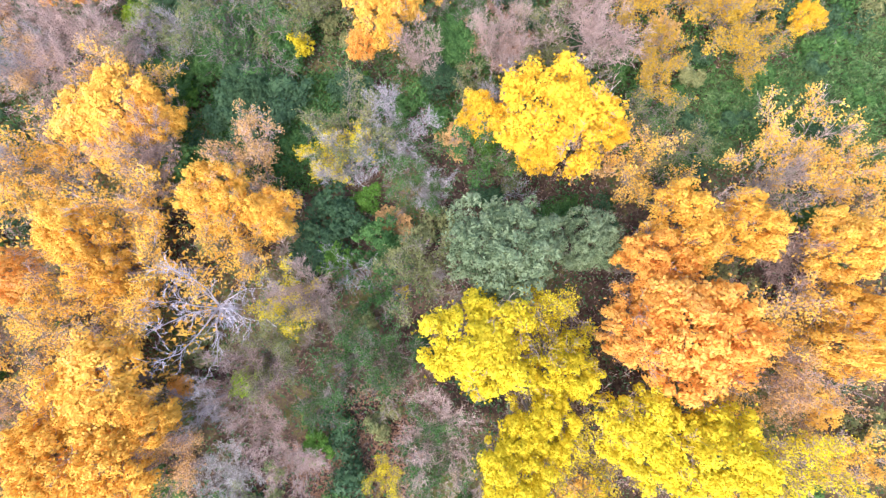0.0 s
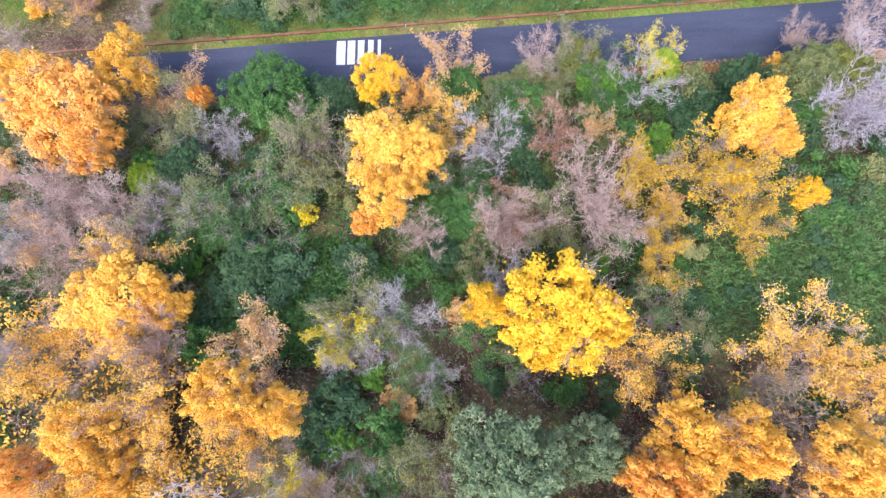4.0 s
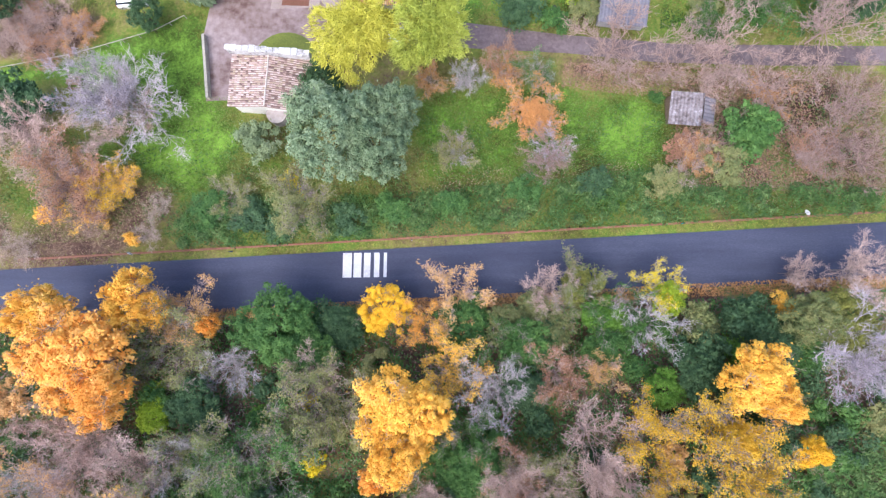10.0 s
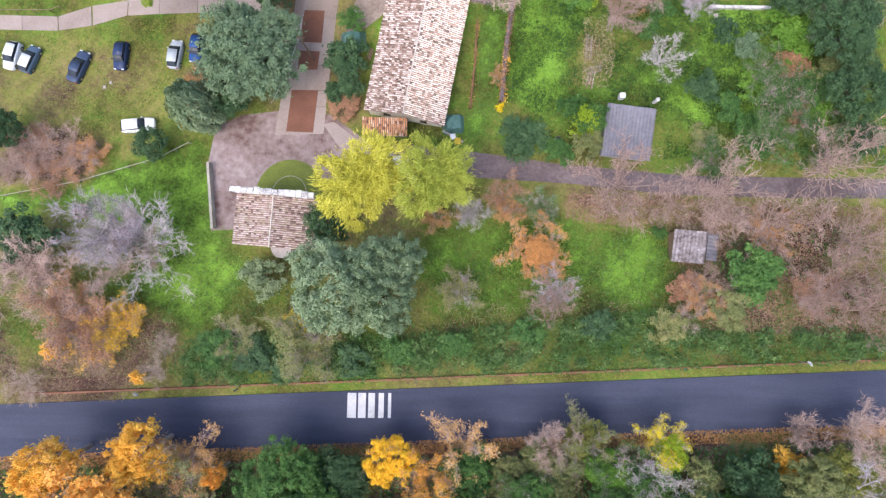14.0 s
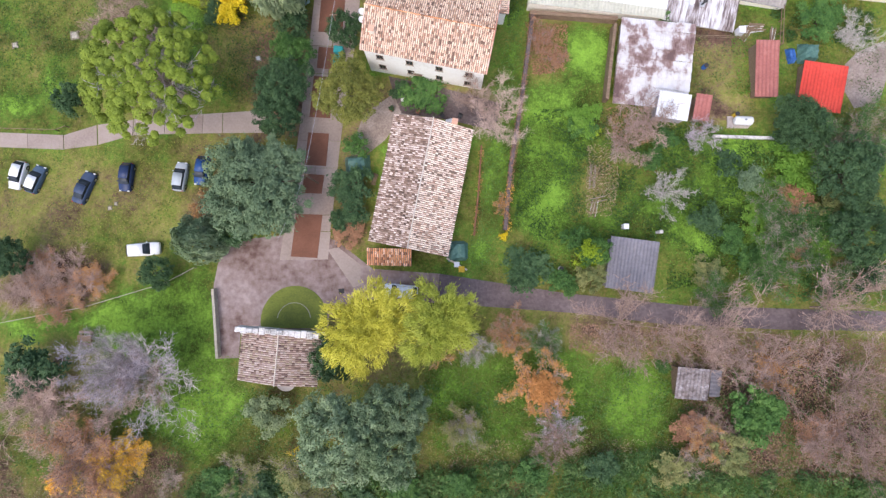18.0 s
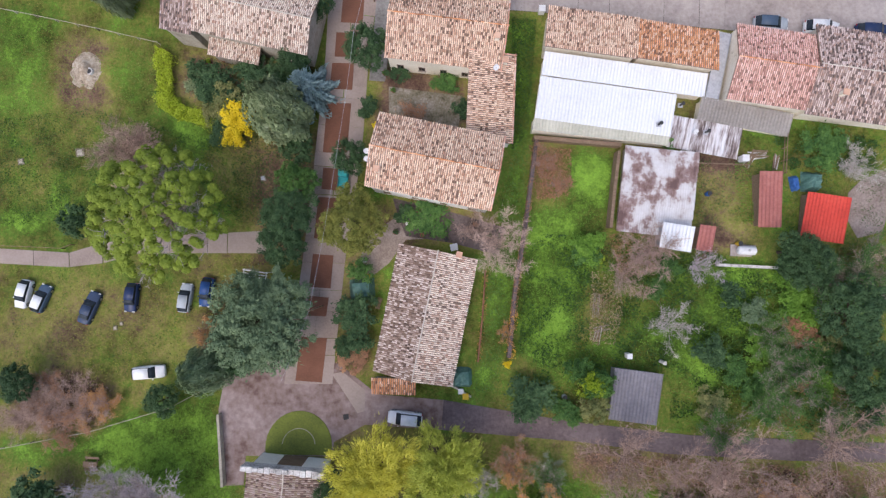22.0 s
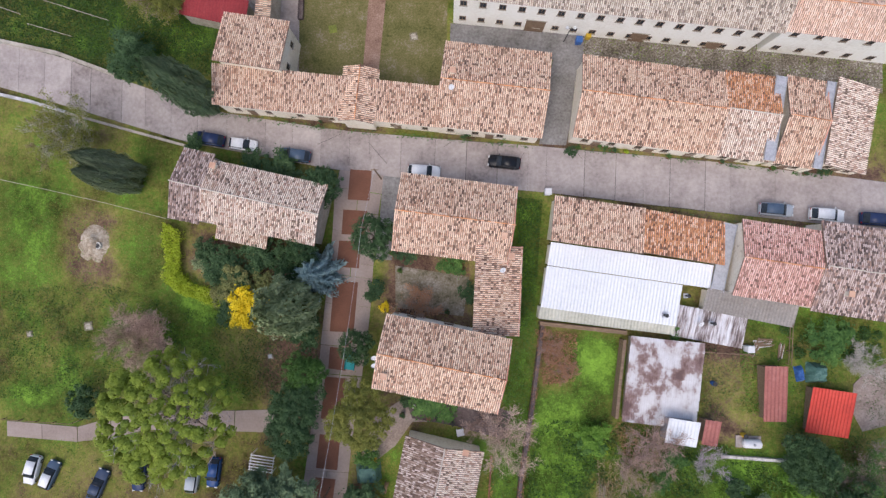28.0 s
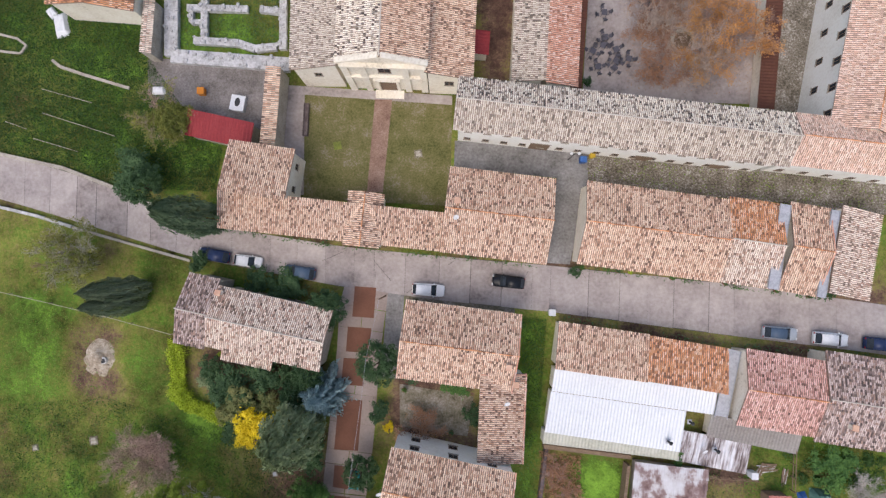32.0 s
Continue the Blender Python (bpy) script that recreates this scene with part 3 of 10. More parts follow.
def bare_mesh(seed, limbs=9, twigs=9, thick=0.018, up=0.6, fine=0.0052, droop=0.0):
    """A leafless tree of about unit radius: limbs, boughs and many fine twigs, as a trunk mesh and a twig mesh."""
    key = ("bare", seed, limbs, twigs, thick, up)
    if key in CACHE:
        return CACHE[key]
    rnd = random.Random(seed * 7 + 1)
    vs, fs, tw = [], [], []
    top = Vector((rnd.uniform(-0.08, 0.08), rnd.uniform(-0.08, 0.08), 0.55))
    prism(vs, fs, Vector((0, 0, -0.15)), top, thick * 1.3, thick, 7)

    def way(base, spread):
        v = base + Vector((rnd.gauss(0, spread), rnd.gauss(0, spread), rnd.gauss(0, spread * 0.6)))
        return v.normalized()

    for i in range(limbs):
        a = 2 * math.pi * (i + rnd.random() * 0.7) / limbs
        d = Vector((math.cos(a), math.sin(a), up + rnd.uniform(-0.25, 0.6))).normalized()
        p = top.lerp(Vector((0, 0, 0.3)), rnd.random() * 0.4)
        ln, th = rnd.uniform(0.36, 0.55), thick * 0.55
        for k in range(3):
            q = p + d * ln * (1 - 0.18 * k)
            prism(vs, fs, p, q, th, th * 0.7, 4)
            for b in range(4):
                e = way(d + Vector((0, 0, 0.15)), 0.75)
                s = p.lerp(q, rnd.random())
                bl = ln * rnd.uniform(0.4, 0.75)
                mid = s + e * bl * 0.5
                end = mid + way(e, 0.3) * bl * 0.6
                prism(vs, fs, s, mid, th * 0.45, th * 0.32, 3)
                prism(vs, fs, mid, end, th * 0.32, th * 0.14, 3)
                for g in range(twigs):
                    s2 = s.lerp(mid, rnd.random()) if g % 3 == 0 else mid.lerp(end, rnd.random() ** 0.7)
                    f = way(e + Vector((0, 0, 0.2 - droop)), 0.8)
                    e2 = s2 + f * rnd.uniform(0.10, 0.24)
                    tw.append((s2, e2))
                    for h in range(2):
                        s3 = s2.lerp(e2, rnd.uniform(0.2, 0.9))
                        tw.append((s3, s3 + way(f + Vector((0, 0, 0.1 - droop)), 0.7) * rnd.uniform(0.06, 0.14)))
            p, d, th = q, way(d + Vector((0, 0, 0.1)), 0.32), th * 0.68
    tq = []
    for s, e in tw:
        o = (e - s).cross(Vector((rnd.gauss(0, 1), rnd.gauss(0, 1), rnd.gauss(0, 1)))).normalized() * fine
        tq.append([s - o, s + o, e])
    CACHE[key] = (mesh_from("trunk", vs, fs), loose_mesh("twig_crown", np.array([[tuple(v) for v in q] for q in tq])), np.array([tuple(e) for s, e in tw]))
    return CACHE[key]


def sparse_mesh(seed, count, size, **kw):
    """Leaves that still hang on the twigs of a bare tree."""
    key = ("sparse", seed, count, size, tuple(kw.items()))
    if key not in CACHE:
        ends = bare_mesh(seed, **kw)[2]
        rng = np.random.default_rng(seed)
        keep = noise_pick(ends, seed)
        c = keep[rng.integers(len(keep), size=count)] + rng.normal(size=(count, 3)) * 0.035
        CACHE[key] = loose_mesh("foliage", leaf_tris(c, size, rng, 0.55))
    return CACHE[key]


def noise_pick(ends, seed):
    f = np.array([noise.noise(Vector(e) * 2.2 + Vector((seed, 0, 0))) for e in ends])
    return ends[f > np.percentile(f, 35)]


N_TREE = [0]


def grow(kind, colour, x, y, r, h, label, bark="brown", group="", dz=0.0):
    """One plant with its foot at (x, y), crown radius r and height h."""
    N_TREE[0] += 1
    i = N_TREE[0]
    rnd = random.Random(i * 31)
    v = 1 + i % 5
    name, cat = {"leafy": ("autumn_tree", "tree"), "half": ("thinning_tree", "tree"), "bare": ("bare_tree", "tree"), "snag": ("dead_tree", "tree"), "wisp": ("bare_tree", "tree"), "oak": ("evergreen_tree", "tree"), "pine": ("umbrella_pine", "tree"),
                 "willow": ("weeping_willow", "tree"), "cedar": ("cedar_tree", "tree"), "cypress": ("cypress_tree", "tree"), "shrub": ("shrub", "shrub"), "spruce": ("spruce_tree", "tree")}[kind]
    e = root(name, pose(x, y, gz(x, y) + dz, 0, 0, rnd.uniform(0, 360)), label, cat, group)
    lm = LEAF.get(colour)
    zs = h / 1.65
    s = Matrix.Diagonal((r, r, zs, 1))
    if kind == "leafy":
        tw = bare_mesh(v, limbs=9, twigs=7)[1]
        put("trunk", trunk_mesh(v), BARK["limb"], e, m=s)
        put("twig_crown", tw, BARK["tan"], e, m=s @ Matrix.Diagonal((0.98, 0.98, 0.88, 1)))
        put("crown", crown_mesh("leafy", v, 150, 105, 0.0225, 10, 0.55, 0.135, 0.6, 0.4, -0.2, 0.9, True, loose=0.12, puff=0.9), lm, e, m=s)
    elif kind == "oak":
        put("trunk", trunk_mesh(v), BARK["brown"], e, m=s)
        put("crown", crown_mesh("oak", v, 230, 80, 0.026, 14, 0.6, 0.12, 0.6, 0.5, -0.2, 0.55, True, loose=0.10, puff=0.9), lm, e, m=s)
    elif kind == "cedar":
        put("trunk", trunk_mesh(v, 9, 1.2, 0.8), BARK["brown"], e, m=s)
        put("crown", crown_mesh("cedar", v, 210, 105, 0.030, 14, 0.55, 0.10, 0.4, 0.45, -0.1, 0.38, True, False, True, 0.10), lm, e, m=s)
    elif kind == "pine":
        put("trunk", trunk_mesh(v, 10, 0.95, 0.75, 0.05), BARK["tan"], e, m=s)
        put("crown", crown_mesh("pine", v, 160, 170, 0.02, 40, 0.5, 0.088, 0.25, 0.3, -0.9, 0.6, True, True, False, 0.0, puff=1.0), lm, e, m=s)
        put("twig_crown", bare_mesh(2, limbs=9, twigs=7)[1], BARK["mauve"], e, m=Matrix.Diagonal((r * 0.86, r * 0.8, zs * 0.95, 1)))
    elif kind == "willow":
        put("trunk", trunk_mesh(v), BARK["brown"], e, m=s)
        put("crown", crown_mesh("willow", v, 230, 110, 0.036, 12, 0.55, 0.12, 0.3, 0.5, -0.2, 0.22, True, False, True, 0.25), lm, e, m=s)
    elif kind == "cypress":
        put("trunk", trunk_mesh(v, 4, 0.5, 0.3, 0.08), BARK["brown"], e, m=s)
        put("crown", column_mesh(v, 0.0), lm, e, m=Matrix.Diagonal((r, r, h, 1)))
    elif kind == "spruce":
        put("trunk", trunk_mesh(v, 4, 0.5, 0.3, 0.08), BARK["brown"], e, m=s)
        put("crown", column_mesh(v, 1.0), lm, e, m=Matrix.Diagonal((r, r, h, 1)))
    elif kind == "shrub":
        put("stem", trunk_mesh(v, 5, 0.7, 0.6, 0.035), BARK["brown"], e, m=s)
        put("crown", crown_mesh("shrub", v, 50, 66, 0.048, 8, 0.65, 0.19, 0.4, 0.6, -0.45, 0.75, True, loose=0.2, puff=0.8), lm, e, m=s)
    else:
        kw = dict(limbs=9, twigs=10) if kind != "wisp" else dict(limbs=10, twigs=15, thick=0.010, up=0.9, fine=0.0042)
        if kind == "snag":
            kw = dict(limbs=9, twigs=4, thick=0.026, up=0.45)
        if group:
            kw = dict(limbs=6, twigs=6, thick=0.015, up=0.8)
        if kind == "half" and colour in ("mixed", "green"):
            bark = "limb"
        t, tw, _ = bare_mesh(v + (3 if kind == "wisp" and not group else 0), **kw)
        put("trunk", t, BARK[bark if bark in ("pale", "dull") or kind in ("bare", "snag") else "limb"], e, m=s)
        put("twig_crown", tw, BARK[bark], e, m=s)
        if kind == "half":
            put("foliage", sparse_mesh(v, 2200 if group else 5600, 0.029 if group else 0.0175, **kw), lm, e, m=s)
    return e


def column_mesh(seed, cone):
    """A column of upright sprays (cypress) or a cone of tiered ones (spruce), of unit radius and height."""
    if ("column", seed, cone) in CACHE:
        return CACHE["column", seed, cone]
    rng = np.random.default_rng(seed + 90)
    n = 5200
    z = rng.uniform(0.03, 1, n) ** (1.5 if cone else 0.9)
    r = (1.02 - z) * (0.8 + 0.2 * np.sin(z * 55)) if cone else np.sin(np.clip(z * 0.9 + 0.12, 0, 1) * math.pi) ** 0.6
    a = rng.uniform(0, 2 * math.pi, n)
    lob = 1 + (0.14 + 0.2 * cone) * np.sin(a * (9 if cone else 7) + z * 7) + 0.07 * np.sin(a * 3 + z * 21)
    rr = r * lob * rng.uniform(0.7, 1, n)
    p = np.stack([np.cos(a) * rr, np.sin(a) * rr, z], 1)
    out = np.stack([np.cos(a), np.sin(a), np.full(n, 0.1)], 1)
    face = np.stack([np.cos(a) * 0.6, np.sin(a) * 0.6, np.full(n, 0.9)], 1)
    CACHE["column", seed, cone] = loose_mesh("crown", leaf_tris(p, 0.085, rng, 0.35, 0.5, out, face) if cone else leaf_tris(p, 0.055, rng, 0.35, 0.6, None, face))
    return CACHE["column", seed, cone]


def scatter(name, poly, per_m2, size, material, label, category, lift=(0.0, 0.6), tilt=0.8, aspect=0.6, seed=1, patchy=0.0, holes=()):
    """Low growth that nobody could count: leaves strewn over a stretch of ground."""
    rng = np.random.default_rng(seed)
    xs, ys = [p[0] for p in poly], [p[1] for p in poly]
    n = int((max(xs) - min(xs)) * (max(ys) - min(ys)) * per_m2)
    x, y = rng.uniform(min(xs), max(xs), n), rng.uniform(min(ys), max(ys), n)
    ok = inside(x, y, poly)
    for h in holes:
        ok &= ~inside(x, y, h)
    x, y = x[ok], y[ok]
    f = np.sin(x * 0.9 + 1.7 * np.sin(y * 0.53 + seed)) * np.sin(y * 0.8 + 1.3 * np.sin(x * 0.41)) * 0.5 + 0.5
    f2 = np.sin(x * 2.9 + 2 * np.sin(y * 1.7)) * np.sin(y * 2.6 + seed) * 0.5 + 0.5
    if patchy:
        ok = rng.uniform(size=len(x)) > patchy * (1 - f) * 1.4
        x, y, f, f2 = x[ok], y[ok], f[ok], f2[ok]
    z = ground_at(x, y) + lift[0] + (lift[1] - lift[0]) * (0.25 + 0.45 * f + 0.3 * f2) * rng.uniform(0.3, 1, len(x)) + 0.03
    me = loose_mesh(name, leaf_tris(np.stack([x, y, z], 1), size, rng, tilt, aspect))
    return tagged(put(name, me, material), label, category, "", "stuff")


# ---------------------------------------------------------------- kinds of things: buildings


def tile_rows(out, o, u, v, width, length, rng, pitch=0.25, course=0.34):
    """Rows of curved roof tiles on the slope from o along u (eave) and v (up the slope); adds (n, 8, 3) corners to out."""
    u, v, o = np.array(u), np.array(v), np.array(o)
    n = np.cross(u, v)
    nc, nr = max(1, int(width / pitch)), max(1, int(length / course))
    i, j = np.meshgrid(np.arange(nc), np.arange(nr), indexing="ij")
    cu = (i.ravel() + 0.5) * width / nc + rng.normal(0, 0.012, i.size)
    cv = j.ravel() * length / nr + rng.normal(0, 0.015, i.size)
    lift = rng.uniform(0.0, 0.03, i.size)
    skew = rng.normal(0, 0.012, i.size)
    ang = np.radians([8, 62, 118, 172])
    cor = []
    for end, (dv, w, up) in enumerate(((0.0, 0.090, 0.05), (length / nr * 1.12, 0.078, 0.0))):
        for a in ang:
            du, dn = -math.cos(a) * w, math.sin(a) * 0.10 + up
            cor.append(o + (cu + du + (skew if end else 0))[:, None] * u + (cv + dv)[:, None] * v + (dn + lift * (1 - end))[:, None] * n)
    out.append(np.stack(cor, 1))


def tiles_mesh(rows):
    v = np.concatenate(rows)
    n = len(v)
    base = (np.arange(n) * 8)[:, None, None]
    f = base + np.array([(0, 1, 5, 4), (1, 2, 6, 5), (2, 3, 7, 6)])[None]
    me = bpy.data.meshes.new("roof_tiles")
    me.vertices.add(8 * n)
    me.vertices.foreach_set("co", v.astype(np.float32).ravel())
    f = f.reshape(-1)
    me.loops.add(len(f))
    me.loops.foreach_set("vertex_index", f.astype(np.int32))
    me.polygons.add(len(f) // 4)
    me.polygons.foreach_set("loop_start", np.arange(0, len(f), 4, dtype=np.int32))
    me.materials.append(None)
    me.update(calc_edges=True)
    return me


def slope(parent, rows, o, u, v, width, length, rng, deckmat, name="roof_deck"):
    """The deck under one slope, and its tiles added to rows."""
    u, v, o = Vector(u).normalized(), Vector(v).normalized(), Vector(o)
    n = u.cross(v)
    bm = bmesh.new()
    cs = [o, o + u * width, o + u * width + v * length, o + v * length]
    lo = [bm.verts.new(c - n * 0.14) for c in cs]
    hi = [bm.verts.new(c) for c in cs]
    bm.faces.new(hi)
    bm.faces.new(lo[::-1])
    for a in range(4):
        b = (a + 1) % 4
        bm.faces.new((lo[a], lo[b], hi[b], hi[a]))
    part(name, bm, deckmat, parent)
    if rows is not None:
        tile_rows(rows, o, u, v, width, length, rng)


def ridge_line(parent, a, b, material, piece=0.42):
    """A row of overlapping half-round ridge tiles from a to b."""
    a, b = Vector(a), Vector(b)
    d = b - a
    u = d.cross(Vector((0, 0, 1))).normalized()
    rows = []
    tile_rows(rows, a - u * 0.13, u, d.normalized(), 0.26, d.length, np.random.default_rng(int(d.length * 10)), 0.26, piece)
    me = tiles_mesh(rows)
    me.name = "ridge_cap"
    put("ridge_cap", me, material, parent)


def window(parent, m, w, h, arch=False):
    """A window set on a wall: m stands on the wall's face, y outwards, z up."""
    bm = bmesh.new()
    for sx in (-1, 1):
        bm_box(0.09, 0.08, h, (sx * (w / 2 - 0.045), 0, 0), bm=bm)
    for z in (0, h - 0.09):
        bm_box(w - 0.18, 0.08, 0.09, (0, 0, z), bm=bm)
    bm_box(0.05, 0.05, h - 0.18, (0, -0.005, 0.09), bm=bm)
    win = part("window", bm, M["wood"], parent, m=m)
    put("pane", mesh_from("pane", [(-w / 2 + 0.09, 0.012, 0.09), (w / 2 - 0.09, 0.012, 0.09), (w / 2 - 0.09, 0.012, h - 0.09), (-w / 2 + 0.09, 0.012, h - 0.09)], [(0, 1, 2, 3)]), M["glass"], win)
    part("sill", bm_box(w + 0.2, 0.16, 0.06, (0, 0.06, -0.07)), M["stone"], win)


def chimney(parent, x, y, z, h=1.0, w=0.55, material=None):
    c = part("chimney", bm_box(w, w, h, (x, y, z), 0.02), material or M["cream"], parent)
    part("chimney_cap", bm_box(w + 0.2, w + 0.2, 0.08, (x, y, z + h + 0.14)), TILE["warm"], c)
    part("cap_support", bm_box(w * 0.7, w * 0.7, 0.14, (x, y, z + h)), M["iron"], c)


def house(label, x, y, w, d, ang, zb, ze, rise, ridge="x", tiles="warm", walls="cream", over=0.35, wins=(), doors=(), chims=(), name="house", category="house", tiles2=None, verge=""):
    """A building with its foot at zb and eaves at ze. ridge: x or y for a gable roof, or the side (n, e, s, w) at which a lean-to roof is high."""
    rng = np.random.default_rng(int(abs(x * 7 + y * 13)) + 3)
    e = root(name, pose(x, y, zb, 0, 0, ang), label, category)
    he, W, D = ze - zb, w / 2, d / 2
    a, b = W - over, D - over
    lo = -1.6
    tr = {"x": lambda px, py: he + rise * (1 - abs(py) / D), "y": lambda px, py: he + rise * (1 - abs(px) / W), "n": lambda px, py: he + rise * (py / d + 0.5),
          "s": lambda px, py: he + rise * (0.5 - py / d), "e": lambda px, py: he + rise * (px / w + 0.5), "w": lambda px, py: he + rise * (0.5 - px / w)}[ridge]
    bm = bmesh.new()
    foot = [(-a, -b), (a, -b), (a, b), (-a, b)]
    if ridge == "x":
        foot = [(-a, -b), (a, -b), (a, 0), (a, b), (-a, b), (-a, 0)]
    elif ridge == "y":
        foot = [(-a, -b), (0, -b), (a, -b), (a, b), (0, b), (-a, b)]
    lov = [bm.verts.new((px, py, lo)) for px, py in foot]
    hiv = [bm.verts.new((px, py, tr(px, py) - 0.16)) for px, py in foot]
    k = len(foot)
    for i in range(k):
        j = (i + 1) % k
        bm.faces.new((lov[i], lov[j], hiv[j], hiv[i]))
    bm.faces.new(lov[::-1])
    bmesh.ops.recalc_face_normals(bm, faces=bm.faces)
    part("wall", bm, M[walls], e)
    rows, back = [], []
    if not tiles2:
        back = rows
    deck = M["channel"] if tiles in TILE else M[tiles]
    if tiles not in TILE:
        rows = back = None
    if ridge == "x":
        sl = math.hypot(D, rise)
        slope(e, rows, (-W, -D, he), (1, 0, 0), (0, D, rise), w, sl, rng, deck)
        slope(e, back, (W, D, he), (-1, 0, 0), (0, -D, rise), w, sl, rng, deck)
        ends = ((-W, 0, he + rise + 0.09), (W, 0, he + rise + 0.09))
    elif ridge == "y":
        sl = math.hypot(W, rise)
        slope(e, rows, (-W, D, he), (0, -1, 0), (W, 0, rise), d, sl, rng, deck)
        slope(e, back, (W, -D, he), (0, 1, 0), (-W, 0, rise), d, sl, rng, deck)
        ends = ((0, -D, he + rise + 0.09), (0, D, he + rise + 0.09))
    else:
        ends = None
        if ridge == "n":
            slope(e, rows, (-W, -D, he), (1, 0, 0), (0, d, rise), w, math.hypot(d, rise), rng, deck)
        elif ridge == "s":
            slope(e, rows, (W, D, he), (-1, 0, 0), (0, -d, rise), w, math.hypot(d, rise), rng, deck)
        elif ridge == "e":
            slope(e, rows, (-W, D, he), (0, -1, 0), (w, 0, rise), d, math.hypot(w, rise), rng, deck)
        else:
            slope(e, rows, (W, -D, he), (0, 1, 0), (-w, 0, rise), d, math.hypot(w, rise), rng, deck)
    if rows:
        put("roof_tiles", tiles_mesh(rows), TILE[tiles], e)["kind"] = "stuff"
        if tiles2:
            put("roof_tiles", tiles_mesh(back), TILE[tiles2], e, "roof slope in a second tile colour")["kind"] = "stuff"
        for sd in verge:
            px, py = {"e": (W - 0.12, 0), "w": (0.12 - W, 0), "n": (0, D - 0.12), "s": (0, 0.12 - D)}[sd]
            up = 0.11
            if ridge in "xy" and (sd in "ew") == (ridge == "x"):
                for q in (-1, 1):
                    foot_ = (px, q * D, he + up) if sd in "ew" else (q * W, py, he + up)
                    ridge_line(e, foot_, (px, py, he + rise + up), TILE["brickred"])
            elif ridge not in "xy":
                a_, b_ = ((px, -D), (px, D)) if sd in "ew" else ((-W, py), (W, py))
                ridge_line(e, (*a_, tr(*a_) + up), (*b_, tr(*b_) + up), TILE["brickred"])
        if ends:
            ridge_line(e, *ends, M["mortar"] if tiles in ("grey", "pale", "dark", "old", "lichen", "moss") else TILE["orange"])
    side = {"s": (0, -b, 180), "n": (0, b, 0), "e": (a, 0, -90), "w": (-a, 0, 90)}
    for sd, n, z, ww, hh in wins:
        sx, sy, rz = side[sd]
        span = (w if sd in "ns" else d) - 2 * over
        for i in range(n):
            t = (i + 0.5) / n * span - span / 2
            window(e, Matrix.Translation((sx + (t if sd in "ns" else 0), sy + (t if sd in "ew" else 0), z)) @ pose(0, 0, 0, 0, 0, rz), ww, hh)
    for sd, t, ww, hh in doors:
        sx, sy, rz = side[sd]
        m = Matrix.Translation((sx + (t if sd in "ns" else 0), sy + (t if sd in "ew" else 0), 0)) @ pose(0, 0, 0, 0, 0, rz)
        dr = part("door", bm_box(ww, 0.08, hh, (0, 0.03, 0), 0.01), M["wood"], e, m=m)
        part("door_frame", bm_box(ww + 0.3, 0.05, 0.16, (0, 0.04, hh + 0.01)), M["stone"], dr)
    for cx, cy in chims:
        chimney(e, cx, cy, tr(cx, cy) - 0.2)
    return e


def sheet_roof(parent, w, d, z0, z1, high, material, pitch=0.3, name="roof_sheet", wave=0.035):
    """A corrugated sheet over w by d; high: the side (n, e, s, w) that is raised to z1."""
    bm = bmesh.new()
    along = w if high in "ns" else d
    n = max(2, int(along / pitch)) * 2
    top = []
    for i in range(n + 1):
        t = -along / 2 + along * i / n
        up = wave if i % 2 else 0.0
        row = []
        for s in (-0.5, 0.5):
            px, py = (t, s * d) if high in "ns" else (s * w, t)
            f = {"n": s + 0.5, "s": 0.5 - s, "e": s + 0.5, "w": 0.5 - s}[high]
            row.append(bm.verts.new((px, py, z0 + (z1 - z0) * f + up)))
        top.append(row)
    for i in range(n):
        bm.faces.new((top[i][0], top[i + 1][0], top[i + 1][1], top[i][1]))
    bmesh.ops.recalc_face_normals(bm, faces=bm.faces)
    r = bmesh.ops.extrude_face_region(bm, geom=bm.faces[:])
    for g in r["geom"]:
        if isinstance(g, bmesh.types.BMVert):
            g.co.z += 0.03
    bmesh.ops.recalc_face_normals(bm, faces=bm.faces)
    return part(name, bm, material, parent)


